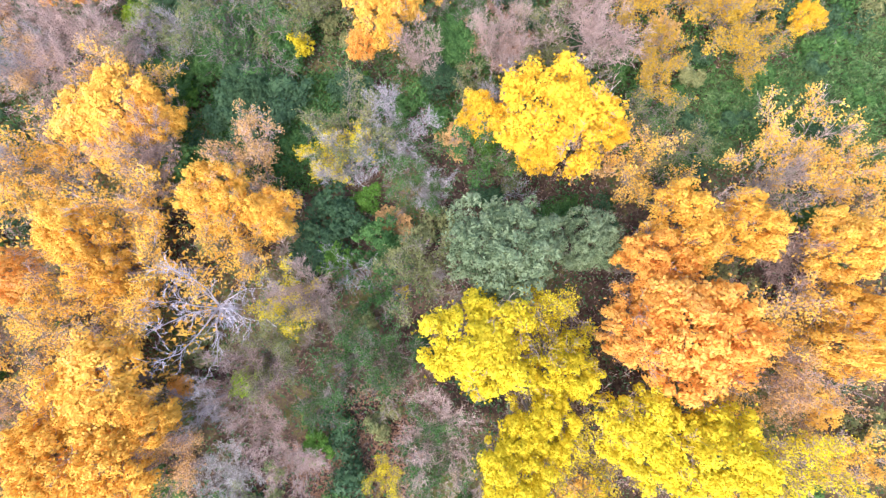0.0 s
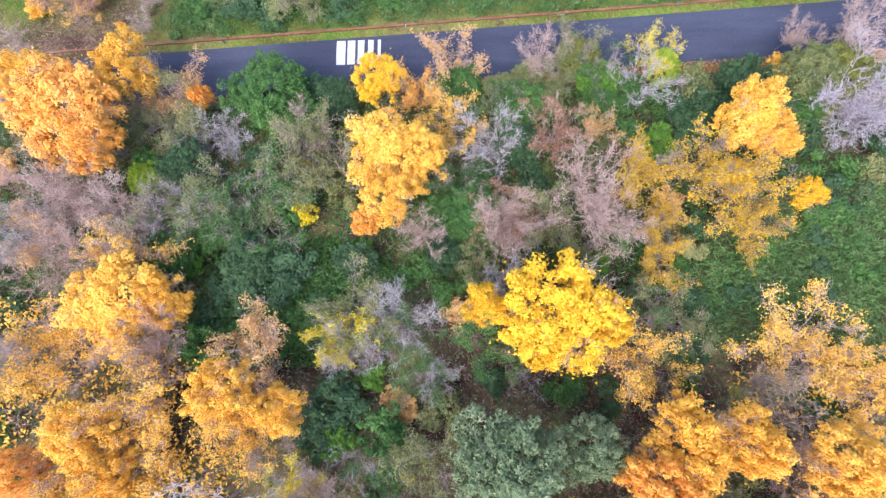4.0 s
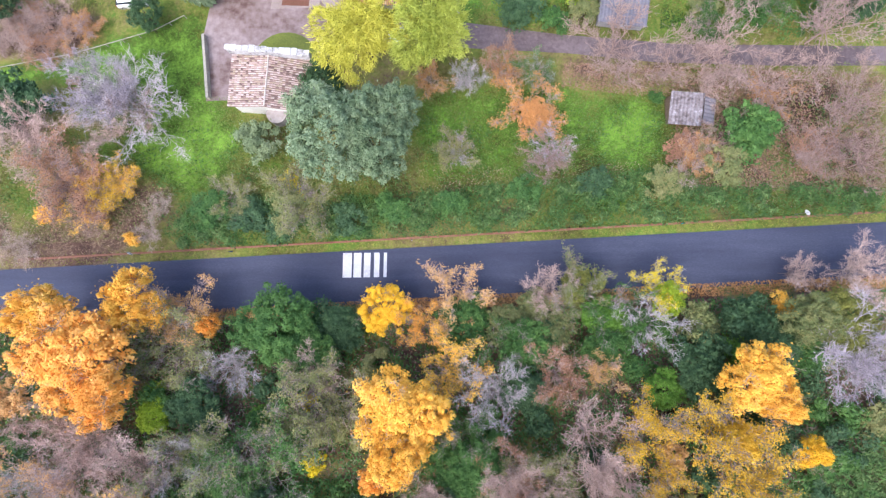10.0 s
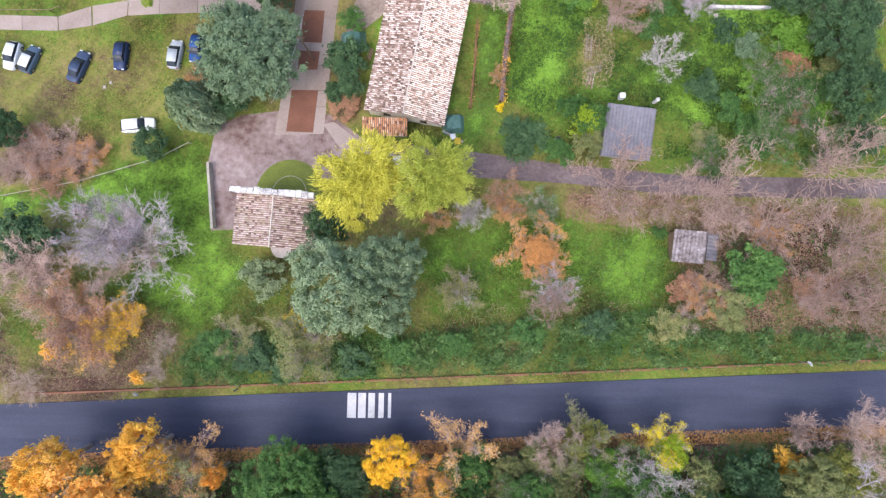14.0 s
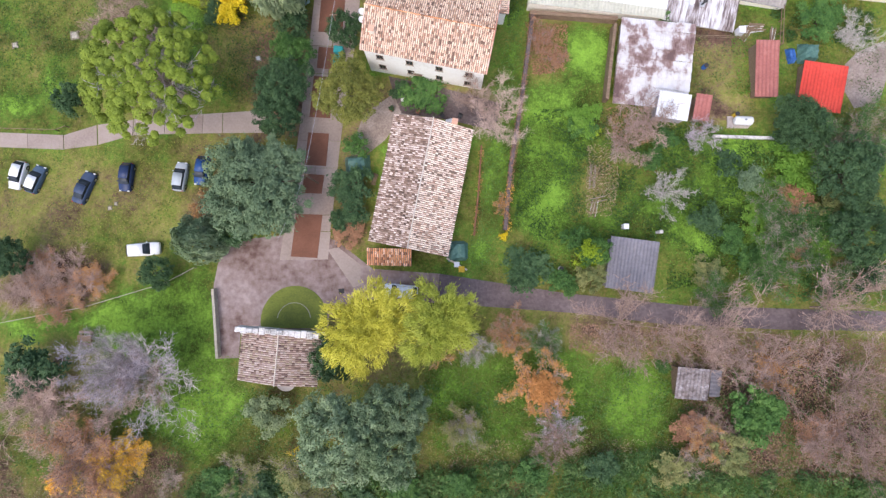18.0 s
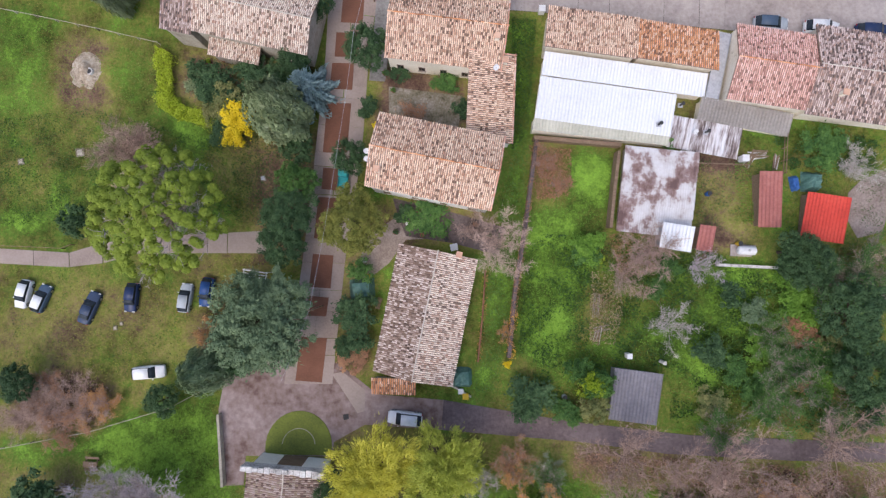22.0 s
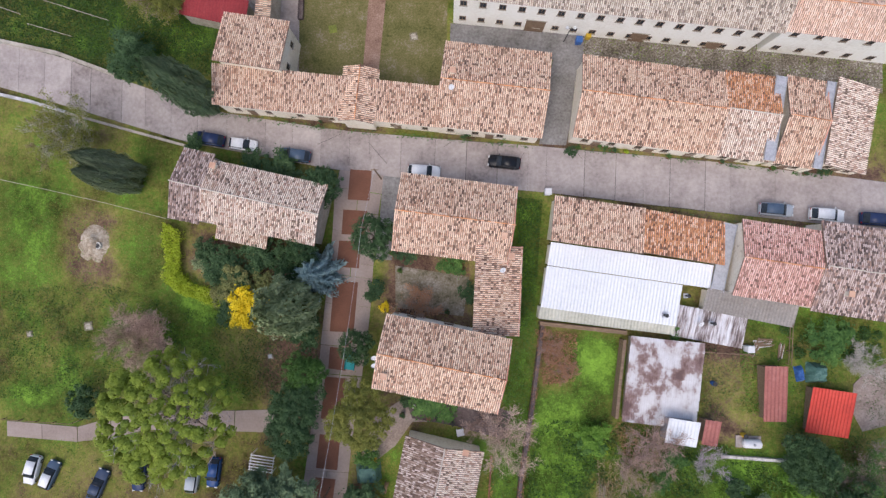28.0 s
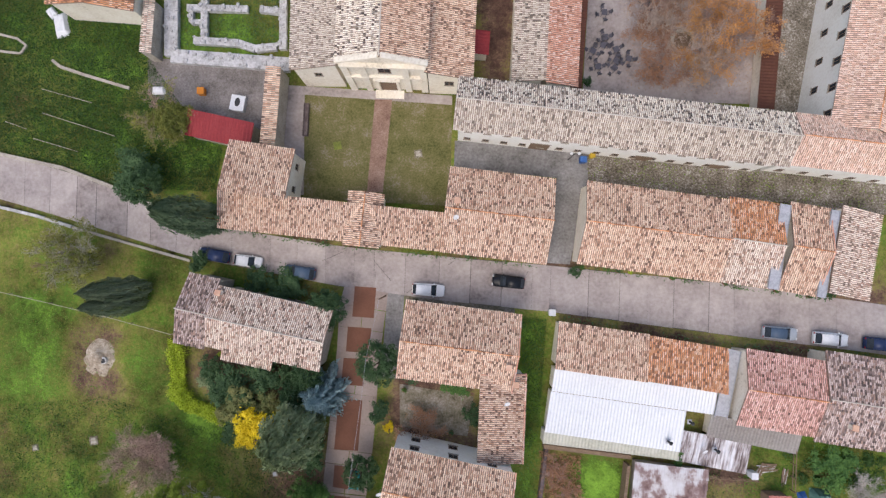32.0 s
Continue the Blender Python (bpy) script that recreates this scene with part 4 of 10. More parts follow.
def shed(label, x, y, w, d, ang, zb, h0, h1, high, roofmat, wallmat="wood", name="shed", over=0.25):
    e = root(name, pose(x, y, zb, 0, 0, ang), label, "shed")
    a, b = w / 2 - over, d / 2 - over
    f = {"n": lambda px, py: py / d + 0.5, "s": lambda px, py: 0.5 - py / d, "e": lambda px, py: px / w + 0.5, "w": lambda px, py: 0.5 - px / w}[high]
    bm = bmesh.new()
    foot = [(-a, -b), (a, -b), (a, b), (-a, b)]
    lov = [bm.verts.new((px, py, -1.0)) for px, py in foot]
    hiv = [bm.verts.new((px, py, h0 + (h1 - h0) * f(px, py) - 0.02)) for px, py in foot]
    for i in range(4):
        bm.faces.new((lov[i], lov[(i + 1) % 4], hiv[(i + 1) % 4], hiv[i]))
    bm.faces.new(lov[::-1])
    bmesh.ops.recalc_face_normals(bm, faces=bm.faces)
    part("wall", bm, M[wallmat], e)
    if roofmat != "rust":
        sheet_roof(e, w, d, h0, h1, high, M[roofmat], 0.42, wave=0.06)
        return e
    n, rnd = max(4, int(d / 1.1)), random.Random(int(w * 10))
    for k in range(n):
        c = (k + 0.5) / n
        z = h0 + (h1 - h0) * c
        for s in range(4):
            o = sheet_roof(e, w / 4 + 0.1, d / n * 1.12, z + 0.12, z - 0.02, high, M[roofmat])
            o.data.transform(Matrix.Translation(((s - 1.5) * w / 4 + rnd.uniform(-0.04, 0.04), -d / 2 + d * c + rnd.uniform(-0.06, 0.06), 0.02 * (s % 2))) @ Matrix.Rotation(rnd.uniform(-0.012, 0.012), 4, "Z"))
    return e


def wall_run(label, pts, thick, h, material, name="garden_wall", cap=None, category="wall", kind="", under=0.6):
    """A wall along the points (x, y), its top h above the ground, with an optional row of capping tiles."""
    e = root(name, Matrix(), label, category, "", kind)
    for (x0, y0), (x1, y1) in zip(pts, pts[1:]):
        n = max(1, int(math.hypot(x1 - x0, y1 - y0) / 4))
        for i in range(n):
            ax, ay = x0 + (x1 - x0) * i / n, y0 + (y1 - y0) * i / n
            bx, by = x0 + (x1 - x0) * (i + 1) / n, y0 + (y1 - y0) * (i + 1) / n
            d = Vector((bx - ax, by - ay, 0))
            s = Vector((-d.y, d.x, 0)).normalized() * thick / 2
            za, zc = gz(ax, ay), gz(bx, by)
            A, B = Vector((ax, ay, za)), Vector((bx, by, zc))
            vs = []
            for zz in (-under, h):
                vs += [A - s + Vector((0, 0, zz)), B - s + Vector((0, 0, zz)), B + s + Vector((0, 0, zz)), A + s + Vector((0, 0, zz))]
            put("wall_section", mesh_from("wall_section", vs, [(3, 2, 1, 0), (4, 5, 6, 7), (0, 1, 5, 4), (1, 2, 6, 5), (2, 3, 7, 6), (3, 0, 4, 7)]), material, e)
            if cap:
                rows = []
                u = d.normalized()
                for sg in (1, -1):
                    tile_rows(rows, (A if sg > 0 else B) - s * 1.25 * sg + Vector((0, 0, h)), u * sg, (s * sg + Vector((0, 0, 0.12))).normalized(), d.length, thick * 0.62, np.random.default_rng(i))
                put("capping_tiles", tiles_mesh(rows), cap, e)["kind"] = "stuff"
    return e


def fence(label, pts, h=1.0, material=None, gap=2.0, rails=2, name="fence"):
    e = root(name, Matrix(), label, "fence")
    mt = material or M["wood"]
    for (x0, y0), (x1, y1) in zip(pts, pts[1:]):
        n = max(1, round(math.hypot(x1 - x0, y1 - y0) / gap))
        P = [Vector((x0 + (x1 - x0) * i / n, y0 + (y1 - y0) * i / n, 0)) for i in range(n + 1)]
        for p in P:
            p.z = gz(p.x, p.y)
            part("post", bm_box(0.1, 0.1, h + 0.3, (p.x, p.y, p.z - 0.3), 0.01), mt, e)
        for a, b in zip(P, P[1:]):
            for k in range(rails):
                vs, fs = [], []
                z = Vector((0, 0, h * (0.92 - 0.45 * k)))
                prism(vs, fs, a + z, b + z, 0.05, 0.05, 4)
                put("rail", mesh_from("rail", vs, fs), mt, e)
    return e


# ---------------------------------------------------------------- kinds of things: vehicles


def loft(sections):
    """A closed skin over sections, each a list of points of the same number."""
    vs, fs = [], []
    n = len(sections[0])
    for s in sections:
        vs += s
    for i in range(len(sections) - 1):
        for k in range(n - 1):
            a = i * n + k
            fs.append((a, a + 1, a + n + 1, a + n))
    fs.append(tuple(range(n))[::-1])
    fs.append(tuple(range((len(sections) - 1) * n, len(sections) * n)))
    return vs, fs


def hoop(x, w, zb, zt, round_=0.1):
    return [Vector((x, -w, zb)), Vector((x, -w, zb + (zt - zb) * 0.45)), Vector((x, -w + round_ * 0.25, zt - round_)), Vector((x, -w + round_, zt)), Vector((x, 0, zt + 0.02)),
            Vector((x, w - round_, zt)), Vector((x, w - round_ * 0.25, zt - round_)), Vector((x, w, zb + (zt - zb) * 0.45)), Vector((x, w, zb))]


def car_meshes(style):
    if ("car", style) in CACHE:
        return CACHE["car", style]
    # length fractions of hood end, windscreen top, roof end, rear glass foot
    L, W, H, hood, ws, re, rg = {"hatch": (3.9, 1.62, 1.48, 0.24, 0.40, 0.86, 0.97), "sedan": (4.5, 1.70, 1.46, 0.27, 0.42, 0.72, 0.86), "estate": (4.4, 1.70, 1.55, 0.25, 0.39, 0.88, 0.98),
                                 "van": (5.3, 1.95, 2.1, 0.12, 0.24, 0.96, 0.99)}[style]
    X = lambda f: L * (0.5 - f)
    belt = H * 0.62
    h = W / 2
    body = loft([hoop(X(0), h * 0.62, 0.32, 0.58, 0.08), hoop(X(0.02), h * 0.82, 0.25, 0.66, 0.1), hoop(X(0.06), h * 0.94, 0.22, 0.73, 0.12), hoop(X(0.14), h, 0.2, 0.80), hoop(X(hood), h, 0.2, belt, 0.1), hoop(X(0.6), h, 0.2, belt + 0.02, 0.08),
                 hoop(X(0.9), h * 0.98, 0.22, belt + 0.03), hoop(X(0.97), h * 0.9, 0.25, belt), hoop(X(0.99), h * 0.78, 0.3, belt - 0.05), hoop(X(1), h * 0.62, 0.34, belt - 0.15)])
    if style == "van":
        body = loft([hoop(X(0), h * 0.7, 0.32, 0.7, 0.08), hoop(X(0.03), h * 0.9, 0.25, 0.9, 0.12), hoop(X(hood), h * 0.98, 0.2, belt, 0.12), hoop(X(ws), h * 0.95, 0.2, H - 0.05, 0.18), hoop(X(0.5), h * 0.97, 0.2, H, 0.14), hoop(X(0.97), h * 0.96, 0.22, H - 0.02, 0.14), hoop(X(1), h * 0.9, 0.3, H - 0.12, 0.14)])
    g = h - 0.07
    glass = loft([hoop(X(hood), g * 0.95, belt - 0.05, belt + 0.03, 0.04), hoop(X((hood + ws) / 2), g * 0.93, belt - 0.05, (belt + H) / 2 + 0.06, 0.1), hoop(X(ws), g * 0.86, belt - 0.05, H - 0.03, 0.14),
                  hoop(X(0.62), g * 0.86, belt - 0.05, H - 0.02, 0.14), hoop(X(re), g * 0.84, belt - 0.05, H - 0.07, 0.14), hoop(X(rg), g * 0.86, belt - 0.05, belt + 0.06, 0.06)])
    roof = loft([hoop(X(ws + 0.012), g * 0.83, H - 0.12, H - 0.005, 0.1), hoop(X(0.62), g * 0.85, H - 0.12, H + 0.012, 0.1), hoop(X(re - 0.012), g * 0.82, H - 0.15, H - 0.045, 0.1)])
    if style == "van":
        glass = loft([hoop(X(hood - 0.01), h * 0.84, belt - 0.2, belt + 0.05, 0.06), hoop(X(ws - 0.02), h * 0.8, belt - 0.2, H - 0.02, 0.12), hoop(X(ws + 0.02), h * 0.8, belt - 0.2, H - 0.04, 0.12)])
        roof = loft([hoop(X(ws + 0.03), h * 0.82, H - 0.2, H + 0.005, 0.1), hoop(X(0.6), h * 0.84, H - 0.2, H + 0.03, 0.1), hoop(X(0.96), h * 0.82, H - 0.2, H + 0.0, 0.1)])
    tyre = bmesh.new()
    bm_cyl(0.31, 0.31, 0.2, (0, -0.1, 0), 14, tyre, Euler((-math.pi / 2, 0, 0)).to_matrix().to_4x4())
    tm = bpy.data.meshes.new("tyre")
    tyre.to_mesh(tm), tyre.free()
    rim = bmesh.new()
    bm_cyl(0.2, 0.17, 0.215, (0, -0.1075, 0), 10, rim, Euler((-math.pi / 2, 0, 0)).to_matrix().to_4x4())
    rm = bpy.data.meshes.new("rim")
    rim.to_mesh(rm), rim.free()
    tm.materials.append(None), rm.materials.append(None)
    CACHE["car", style] = (L, W, H, belt, X, mesh_from("body", *body, True), mesh_from("glasshouse", *glass), mesh_from("roof_panel", *roof, True), tm, rm)
    return CACHE["car", style]


def car(style, colour, x, y, heading, label, z=0.0, roofc=None):
    L, W, H, belt, X, body, glass, roof, tyre, rim = car_meshes(style)
    zg = gz(x, y) + z
    dx, dy = math.cos(radians(heading)), math.sin(radians(heading))
    tilt = math.degrees(math.atan2(gz(x + dx * 1.3, y + dy * 1.3) - gz(x - dx * 1.3, y - dy * 1.3), 2.6))
    e = root("van" if style == "van" else "car", pose(x, y, zg, 0, 0, heading) @ pose(0, 0, 0, 0, -tilt, 0), label, "van" if style == "van" else "car", "parked cars")
    pm = CARPAINT[colour]
    put("body", body, pm, e)
    put("glasshouse", glass, M["glass"], e, "dark tinted car windows")
    put("roof_panel", roof, CARPAINT[roofc] if roofc else pm, e)
    for fx in (0.17, 0.82):
        for s in (-1, 1):
            w = put("wheel", tyre, M["tyre"], e, m=Matrix.Translation((X(fx), s * (W / 2 - 0.1), 0.31)))
            put("rim", rim, M["steel"], w)
    for s in (-1, 1):
        part("headlight", bm_box(0.16, 0.34, 0.13, (X(0.015), s * W * 0.33, 0.56), 0.03), M["lampglass"], e, "clear glass headlight")
        part("tail_light", bm_box(0.1, 0.26, 0.16, (X(0.99), s * W * 0.35, belt - 0.28), 0.02), M["redglass"], e, "red tail light")
        part("mirror", bm_box(0.12, 0.2, 0.13, (X(0.33), s * (W / 2 + 0.06), belt), 0.03), pm, e)
    part("windscreen_wiper", bm_box(0.03, 0.7, 0.02, (X({"van": 0.14}.get(style, 0.285)), 0.1, belt + 0.08)), M["tyre"], e)
    return e

# ---------------------------------------------------------------- the ground, one sheet to the horizon
def axis(lo, hi, step, far):
    a = list(np.arange(lo, hi + 0.01, step))
    k, g = [], step
    while hi + sum(k) < far:
        g *= 1.45
        k.append(g)
    up = hi + np.cumsum(k)
    return np.array(list(lo - np.cumsum(k)[::-1]) + a + list(up))


gx, gy = axis(-78, 78, 1.2, 1500), axis(-62, 212, 1.2, 1500)
GX, GY = np.meshgrid(gx, gy)
GZ = ground_at(GX, GY)
COVER = np.where(GY < 37 + 0.05 * GX, 0.26, np.where(GY < 70, 0.5, 0.6))



def lay(value, poly):
    """Sets what grows on a stretch of ground: 0 bare earth, 0.4 dry grass, 0.8 lawn, 1 lush grass."""
    COVER[inside(GX, GY, poly)] = value


lay(0.02, [(-32.4, -25.3), (-27.5, -18.1), (-22.5, -17.4), (-16.1, -19.6), (-10.4, -12.5), (-4.7, -8.9), (-1.1, -15.3), (-3.2, -25.3)])
lay(0.3, [(22.1, 23.7), (44.7, 28.3), (40.1, 7.2), (24, 9)])
lay(0.35, [(-23.4, 16.9), (-9.9, 19.2), (-5.2, 11.8), (-12.6, 6.6), (-21.2, 6.5)])
lay(0.95, [(-39.6, 66.8), (-31.1, 69.9), (-31.1, 62), (-25.6, 56.7), (-28.5, 50.1), (-35.9, 48), (-39, 55.3)])
lay(0.92, [(-58.8, 65.8), (-31.9, 72.9), (-30.9, 61.2), (-37.5, 49.2), (-40.1, 59), (-49, 65), (-58.2, 62.8)])
lay(0.85, [(-4.5, 61.9), (6.8, 62.5), (26, 60.3), (24.9, 52.7), (-3, 50.7)])
lay(0.12, [(30.3, 103.8), (36.9, 103.8), (37.1, 91.4), (29.9, 91.4)])
lay(0.12, [(-60.8, 52.8), (-53.3, 46.2), (-46.8, 44.8), (-39.7, 50.6), (-33.9, 49.9), (-35.2, 43.7), (-60.5, 42.6)])
lay(0.22, [(27.8, 65.3), (52.9, 63.8), (47.9, 48.3), (28.1, 49.5)])
lay(0.28, [(13.9, 66.1), (27.8, 65.3), (26.2, 61.8), (13.7, 62.5)])
lay(0.2, [(-55.7, 46.4), (-51, 43.7), (-38.1, 42.5), (-37.9, 39.9), (-54.9, 39.7)])
lay(0.56, [(-64.7, 89.1), (-26, 90.5), (-25.7, 81.9), (-36.8, 74.4), (-50.5, 73.1), (-62.8, 75.5)])
lay(0.36, [(-37.8, 90.4), (-26, 90.5), (-26.4, 80.4), (-36.2, 76.6)])
lay(0.5, [(-64, 82.9), (-37.6, 86.2), (-36.9, 76.6), (-53.4, 76.3)])
lay(0.9, [(-66, 126), (-41.9, 120), (-42.5, 110.4), (-32.7, 106.4), (-50.4, 104.1), (-52.6, 95.5), (-65, 94.6)])
lay(0.35, [(-32.7, 107.2), (-23.2, 105.5), (-23.1, 102.4), (-31, 103.2)])
lay(0.9, [(14.1, 104.5), (20.3, 104.5), (17.4, 89.7), (12.9, 77.4), (6.8, 77.3), (8, 92.6)])
lay(0.35, [(9.6, 105.3), (14.1, 104.5), (12.5, 96.3), (9.2, 97)])
lay(0.8, [(6.4, 122.4), (10.2, 122), (8.1, 96.3), (4.3, 73), (1, 72.9), (4.4, 94.8)])
lay(0.83, [(20.4, 92.6), (39.9, 89.8), (45.1, 84.2), (40.9, 73.6), (24.9, 74), (12.9, 77.4)])
lay(0.32, [(30.7, 102.2), (37.8, 102.2), (37.4, 93.4), (30.5, 95.6)])
lay(0.35, [(15.9, 86.8), (19.5, 86.8), (18.3, 80.3), (15.5, 79.6)])
lay(0.68, [(-68, 125.3), (-42, 119.2), (-43.3, 109.7), (-32.5, 101.5), (-42.1, 97.2), (-67, 96.3)])
lay(0.72, [(-72.7, 173.8), (-47.4, 173.7), (-46.2, 159.1), (-40.6, 151.1), (-34.9, 146.1), (-36.1, 139.5), (-51.1, 140.7), (-72.5, 147.1)])
lay(0.05, [(0.7, 175.1), (6.1, 175), (5.1, 155), (0, 155)])
lay(0.76, [(-41.6, 167.1), (-26.3, 167.1), (-26.6, 159.4), (-41.5, 160.7)])
lay(0.38, [(-24.6, 153.4), (-3.1, 152.6), (-3.4, 138.4), (-24.4, 139.1)])
lay(0.12, [(-26.3, 103.2), (-19.2, 102.8), (-19.8, 89.4), (-26.8, 89.4), (-29.3, 98.6)])
lay(0.2, [(-39.6, 117.3), (-19.5, 115.8), (-21, 111.1), (-32.1, 109.5), (-39.4, 112.6)])
lay(0.2, [(-16.9, 91.3), (-12.3, 92.8), (-12.1, 76.3), (-15.8, 75.5)])
lay(0.15, [(-13.7, 96.3), (-9.2, 98.5), (5.8, 94.8), (2.9, 91.8), (-9.1, 92.5), (-13.6, 88)])
lay(0.16, [(-11, 115.8), (1.9, 114.2), (0.9, 104.3), (-11.2, 106.5)])
lay(0.2, [(-57.2, 122.2), (-50.1, 122.2), (-49.1, 111.9), (-56.2, 111.4), (-57.9, 117.4)])
lay(0.3, [(8.8, 105.1), (14.3, 104.6), (13.7, 98.4), (9.7, 97.8)])
lay(0.12, [(-61.5, 74.4), (-52.2, 75.1), (-46.5, 72.9), (-46.5, 67.7), (-55.5, 67), (-60.2, 67.7)])
lay(0.14, [(-35.3, 135), (-18.4, 132.5), (9.4, 130), (13.6, 129.7), (32.8, 127.5), (47.4, 125.4), (54.5, 124.6), (54.6, 126.4), (47.5, 127.4), (32.9, 129.6), (13.6, 131.8), (9.4, 132.2), (-3.8, 132.9), (-18.8, 134.6), (-35.3, 136.7)])
lay(0.72, [(7.2, 124), (11.1, 123.6), (9, 106.8), (5.6, 106.8)])
lay(0.12, [(10.5, 123.7), (34.8, 120.3), (54, 118.4), (53.9, 116.8), (33.9, 118.2), (10.5, 121.8)])
lay(0.66, [(-72.7, 137.9), (-62.8, 135.7), (-40.1, 130.2), (-42.4, 119.2), (-73.1, 125.3)])
for _ in range(2):
    COVER[1:-1, 1:-1] = (COVER[:-2, 1:-1] + COVER[2:, 1:-1] + COVER[1:-1, :-2] + COVER[1:-1, 2:] + 2 * COVER[1:-1, 1:-1]) / 6


def ground_material():
    m = bpy.data.materials.new("ground_cover")
    m.use_nodes = True
    nt = m.node_tree
    b = nt.nodes["Principled BSDF"]
    b.inputs["Roughness"].default_value = 0.95
    b.inputs["Specular IOR Level"].default_value = 0.1
    co = nt.nodes.new("ShaderNodeTexCoord").outputs["Object"]
    at = nt.nodes.new("ShaderNodeAttribute")
    at.attribute_name = "cover"
    n0, n1, n2, n3 = noise_tex(nt, co, 0.07, 4, 0.6), noise_tex(nt, co, 0.22, 6, 0.72), noise_tex(nt, co, 1.6, 5, 0.7), noise_tex(nt, co, 4.0, 8, 0.75)
    f = maths(nt, "ADD", at.outputs["Fac"], maths(nt, "MULTIPLY", maths(nt, "SUBTRACT", n1, 0.5), 1.0))
    f = maths(nt, "ADD", f, maths(nt, "MULTIPLY", maths(nt, "SUBTRACT", n0, 0.5), 1.1))
    f = maths(nt, "ADD", f, maths(nt, "MULTIPLY", maths(nt, "SUBTRACT", n2, 0.5), 0.6))
    f = maths(nt, "ADD", f, maths(nt, "MULTIPLY", maths(nt, "SUBTRACT", n3, 0.5), 1.0))
    col = ramp(nt, [(0.10, 0.058, 0.045), (0.16, 0.105, 0.07), (0.20, 0.175, 0.06), (0.145, 0.165, 0.034), (0.08, 0.145, 0.022), (0.16, 0.285, 0.036)], f)
    tuft = nt.nodes.new("ShaderNodeHueSaturation")
    broad = maths(nt, "ADD", maths(nt, "MULTIPLY", maths(nt, "SUBTRACT", noise_tex(nt, co, 0.11, 4, 0.6), 0.5), 2.4), maths(nt, "MULTIPLY", maths(nt, "SUBTRACT", noise_tex(nt, co, 0.6, 5, 0.7), 0.5), 1.5))
    nt.links.new(maths(nt, "ADD", maths(nt, "MULTIPLY", maths(nt, "SUBTRACT", noise_tex(nt, co, 2.6, 9, 0.8), 0.5), 2.0), maths(nt, "ADD", broad, 1.0)), tuft.inputs["Value"])
    nt.links.new(col, tuft.inputs["Color"])
    col = tuft.outputs["Color"]
    nt.links.new(col, b.inputs["Base Color"])
    k = nt.nodes.new("ShaderNodeBump")
    k.inputs["Strength"].default_value, k.inputs["Distance"].default_value = 0.6, 0.12
    nt.links.new(maths(nt, "ADD", n3, n2), k.inputs["Height"])
    nt.links.new(k.outputs["Normal"], b.inputs["Normal"])
    return m


M["ground"] = ground_material()
ny, nx = GX.shape
idx = np.arange(ny * nx).reshape(ny, nx)
gv = np.stack([GX.ravel(), GY.ravel(), GZ.ravel()], 1)
gf = np.stack([idx[:-1, :-1].ravel(), idx[:-1, 1:].ravel(), idx[1:, 1:].ravel(), idx[1:, :-1].ravel()], 1)
gm = mesh_from("ground", gv, gf, True)
gm.attributes.new("cover", "FLOAT", "POINT").data.foreach_set("value", COVER.ravel().astype(np.float32))
tagged(put("ground", gm, M["ground"]), "sloping ground of grass, leaf litter and bare earth", "ground", "", "structure")


# ---------------------------------------------------------------- the road, its kerb line and crossing
ROAD_N = [(x, 42.8 + 0.053 * x) for x in range(-110, 111, 10)]
ROAD_S = [(x, 36.6 + 0.055 * x) for x in range(-110, 111, 10)]
patch("road", ROAD_S + ROAD_N[::-1], 0.10, M["asphalt"], "dark asphalt country road across the slope", "road", step=3.0)
wall_run("low rust-brown kerb rail along the grassy verge", [(x, 43.9 + 0.053 * x) for x in range(-52, 62, 12)], 0.22, 0.28, M["bar"], "kerb_rail", category="kerb", kind="structure")

def stripe(parent, x, y, w, h):
    vs = [(x + sx * w / 2 + 0.02 * sy, y + sy * h / 2) for sx, sy in ((-1, -1), (1, -1), (1, 1), (-1, 1))]
    vs = [(px, py, gz(px, py) + 0.112) for px, py in vs]
    put("stripe", mesh_from("stripe", vs + [(a, b, c - 0.03) for a, b, c in vs], [(0, 1, 2, 3), (4, 5, 1, 0), (5, 6, 2, 1), (6, 7, 3, 2), (7, 4, 0, 3)]), M["paint"], parent)


crossing = root("zebra_crossing", Matrix(), "worn white zebra crossing stripes on the asphalt", "road marking", "", "structure")
stripe(crossing, -12.08, 40.51, 1.04, 2.82)
stripe(crossing, -10.89, 40.53, 0.90, 2.82)
stripe(crossing, -9.77, 40.54, 0.76, 2.81)
stripe(crossing, -8.65, 40.56, 0.62, 2.81)
stripe(crossing, -7.67, 40.57, 0.36, 2.81)
# ---------------------------------------------------------------- the village street of concrete slabs
STREET_N = [(-92.5, 151.3), (-67.5, 145.3), (-58.5, 143.1), (-49.9, 139.9), (-35.7, 135), (-18.4, 132.3), (-3, 130.9), (8.6, 130), (32.8, 127.7), (54.5, 124.9), (84.5, 119.9)]
STREET_S = [(-92.7, 144.9), (-67.7, 138.9), (-58.6, 136.3), (-51.2, 134.1), (-39.7, 130.7), (-19.5, 126.9), (-4.5, 124.9), (10.5, 123.5), (32.6, 120.8), (54, 118.4), (84, 113.4)]
patch("street", STREET_S + STREET_N[::-1], 0.03, M["joint"], "village street of grey concrete slabs with dark joints", "road", step=2.5)


def along(line, s):
    """The point at the length s along a line of points."""
    for a, b in zip(line, line[1:]):
        l = math.hypot(b[0] - a[0], b[1] - a[1])
        if s <= l:
            return (a[0] + (b[0] - a[0]) * s / l, a[1] + (b[1] - a[1]) * s / l)
        s -= l
    return line[-1]


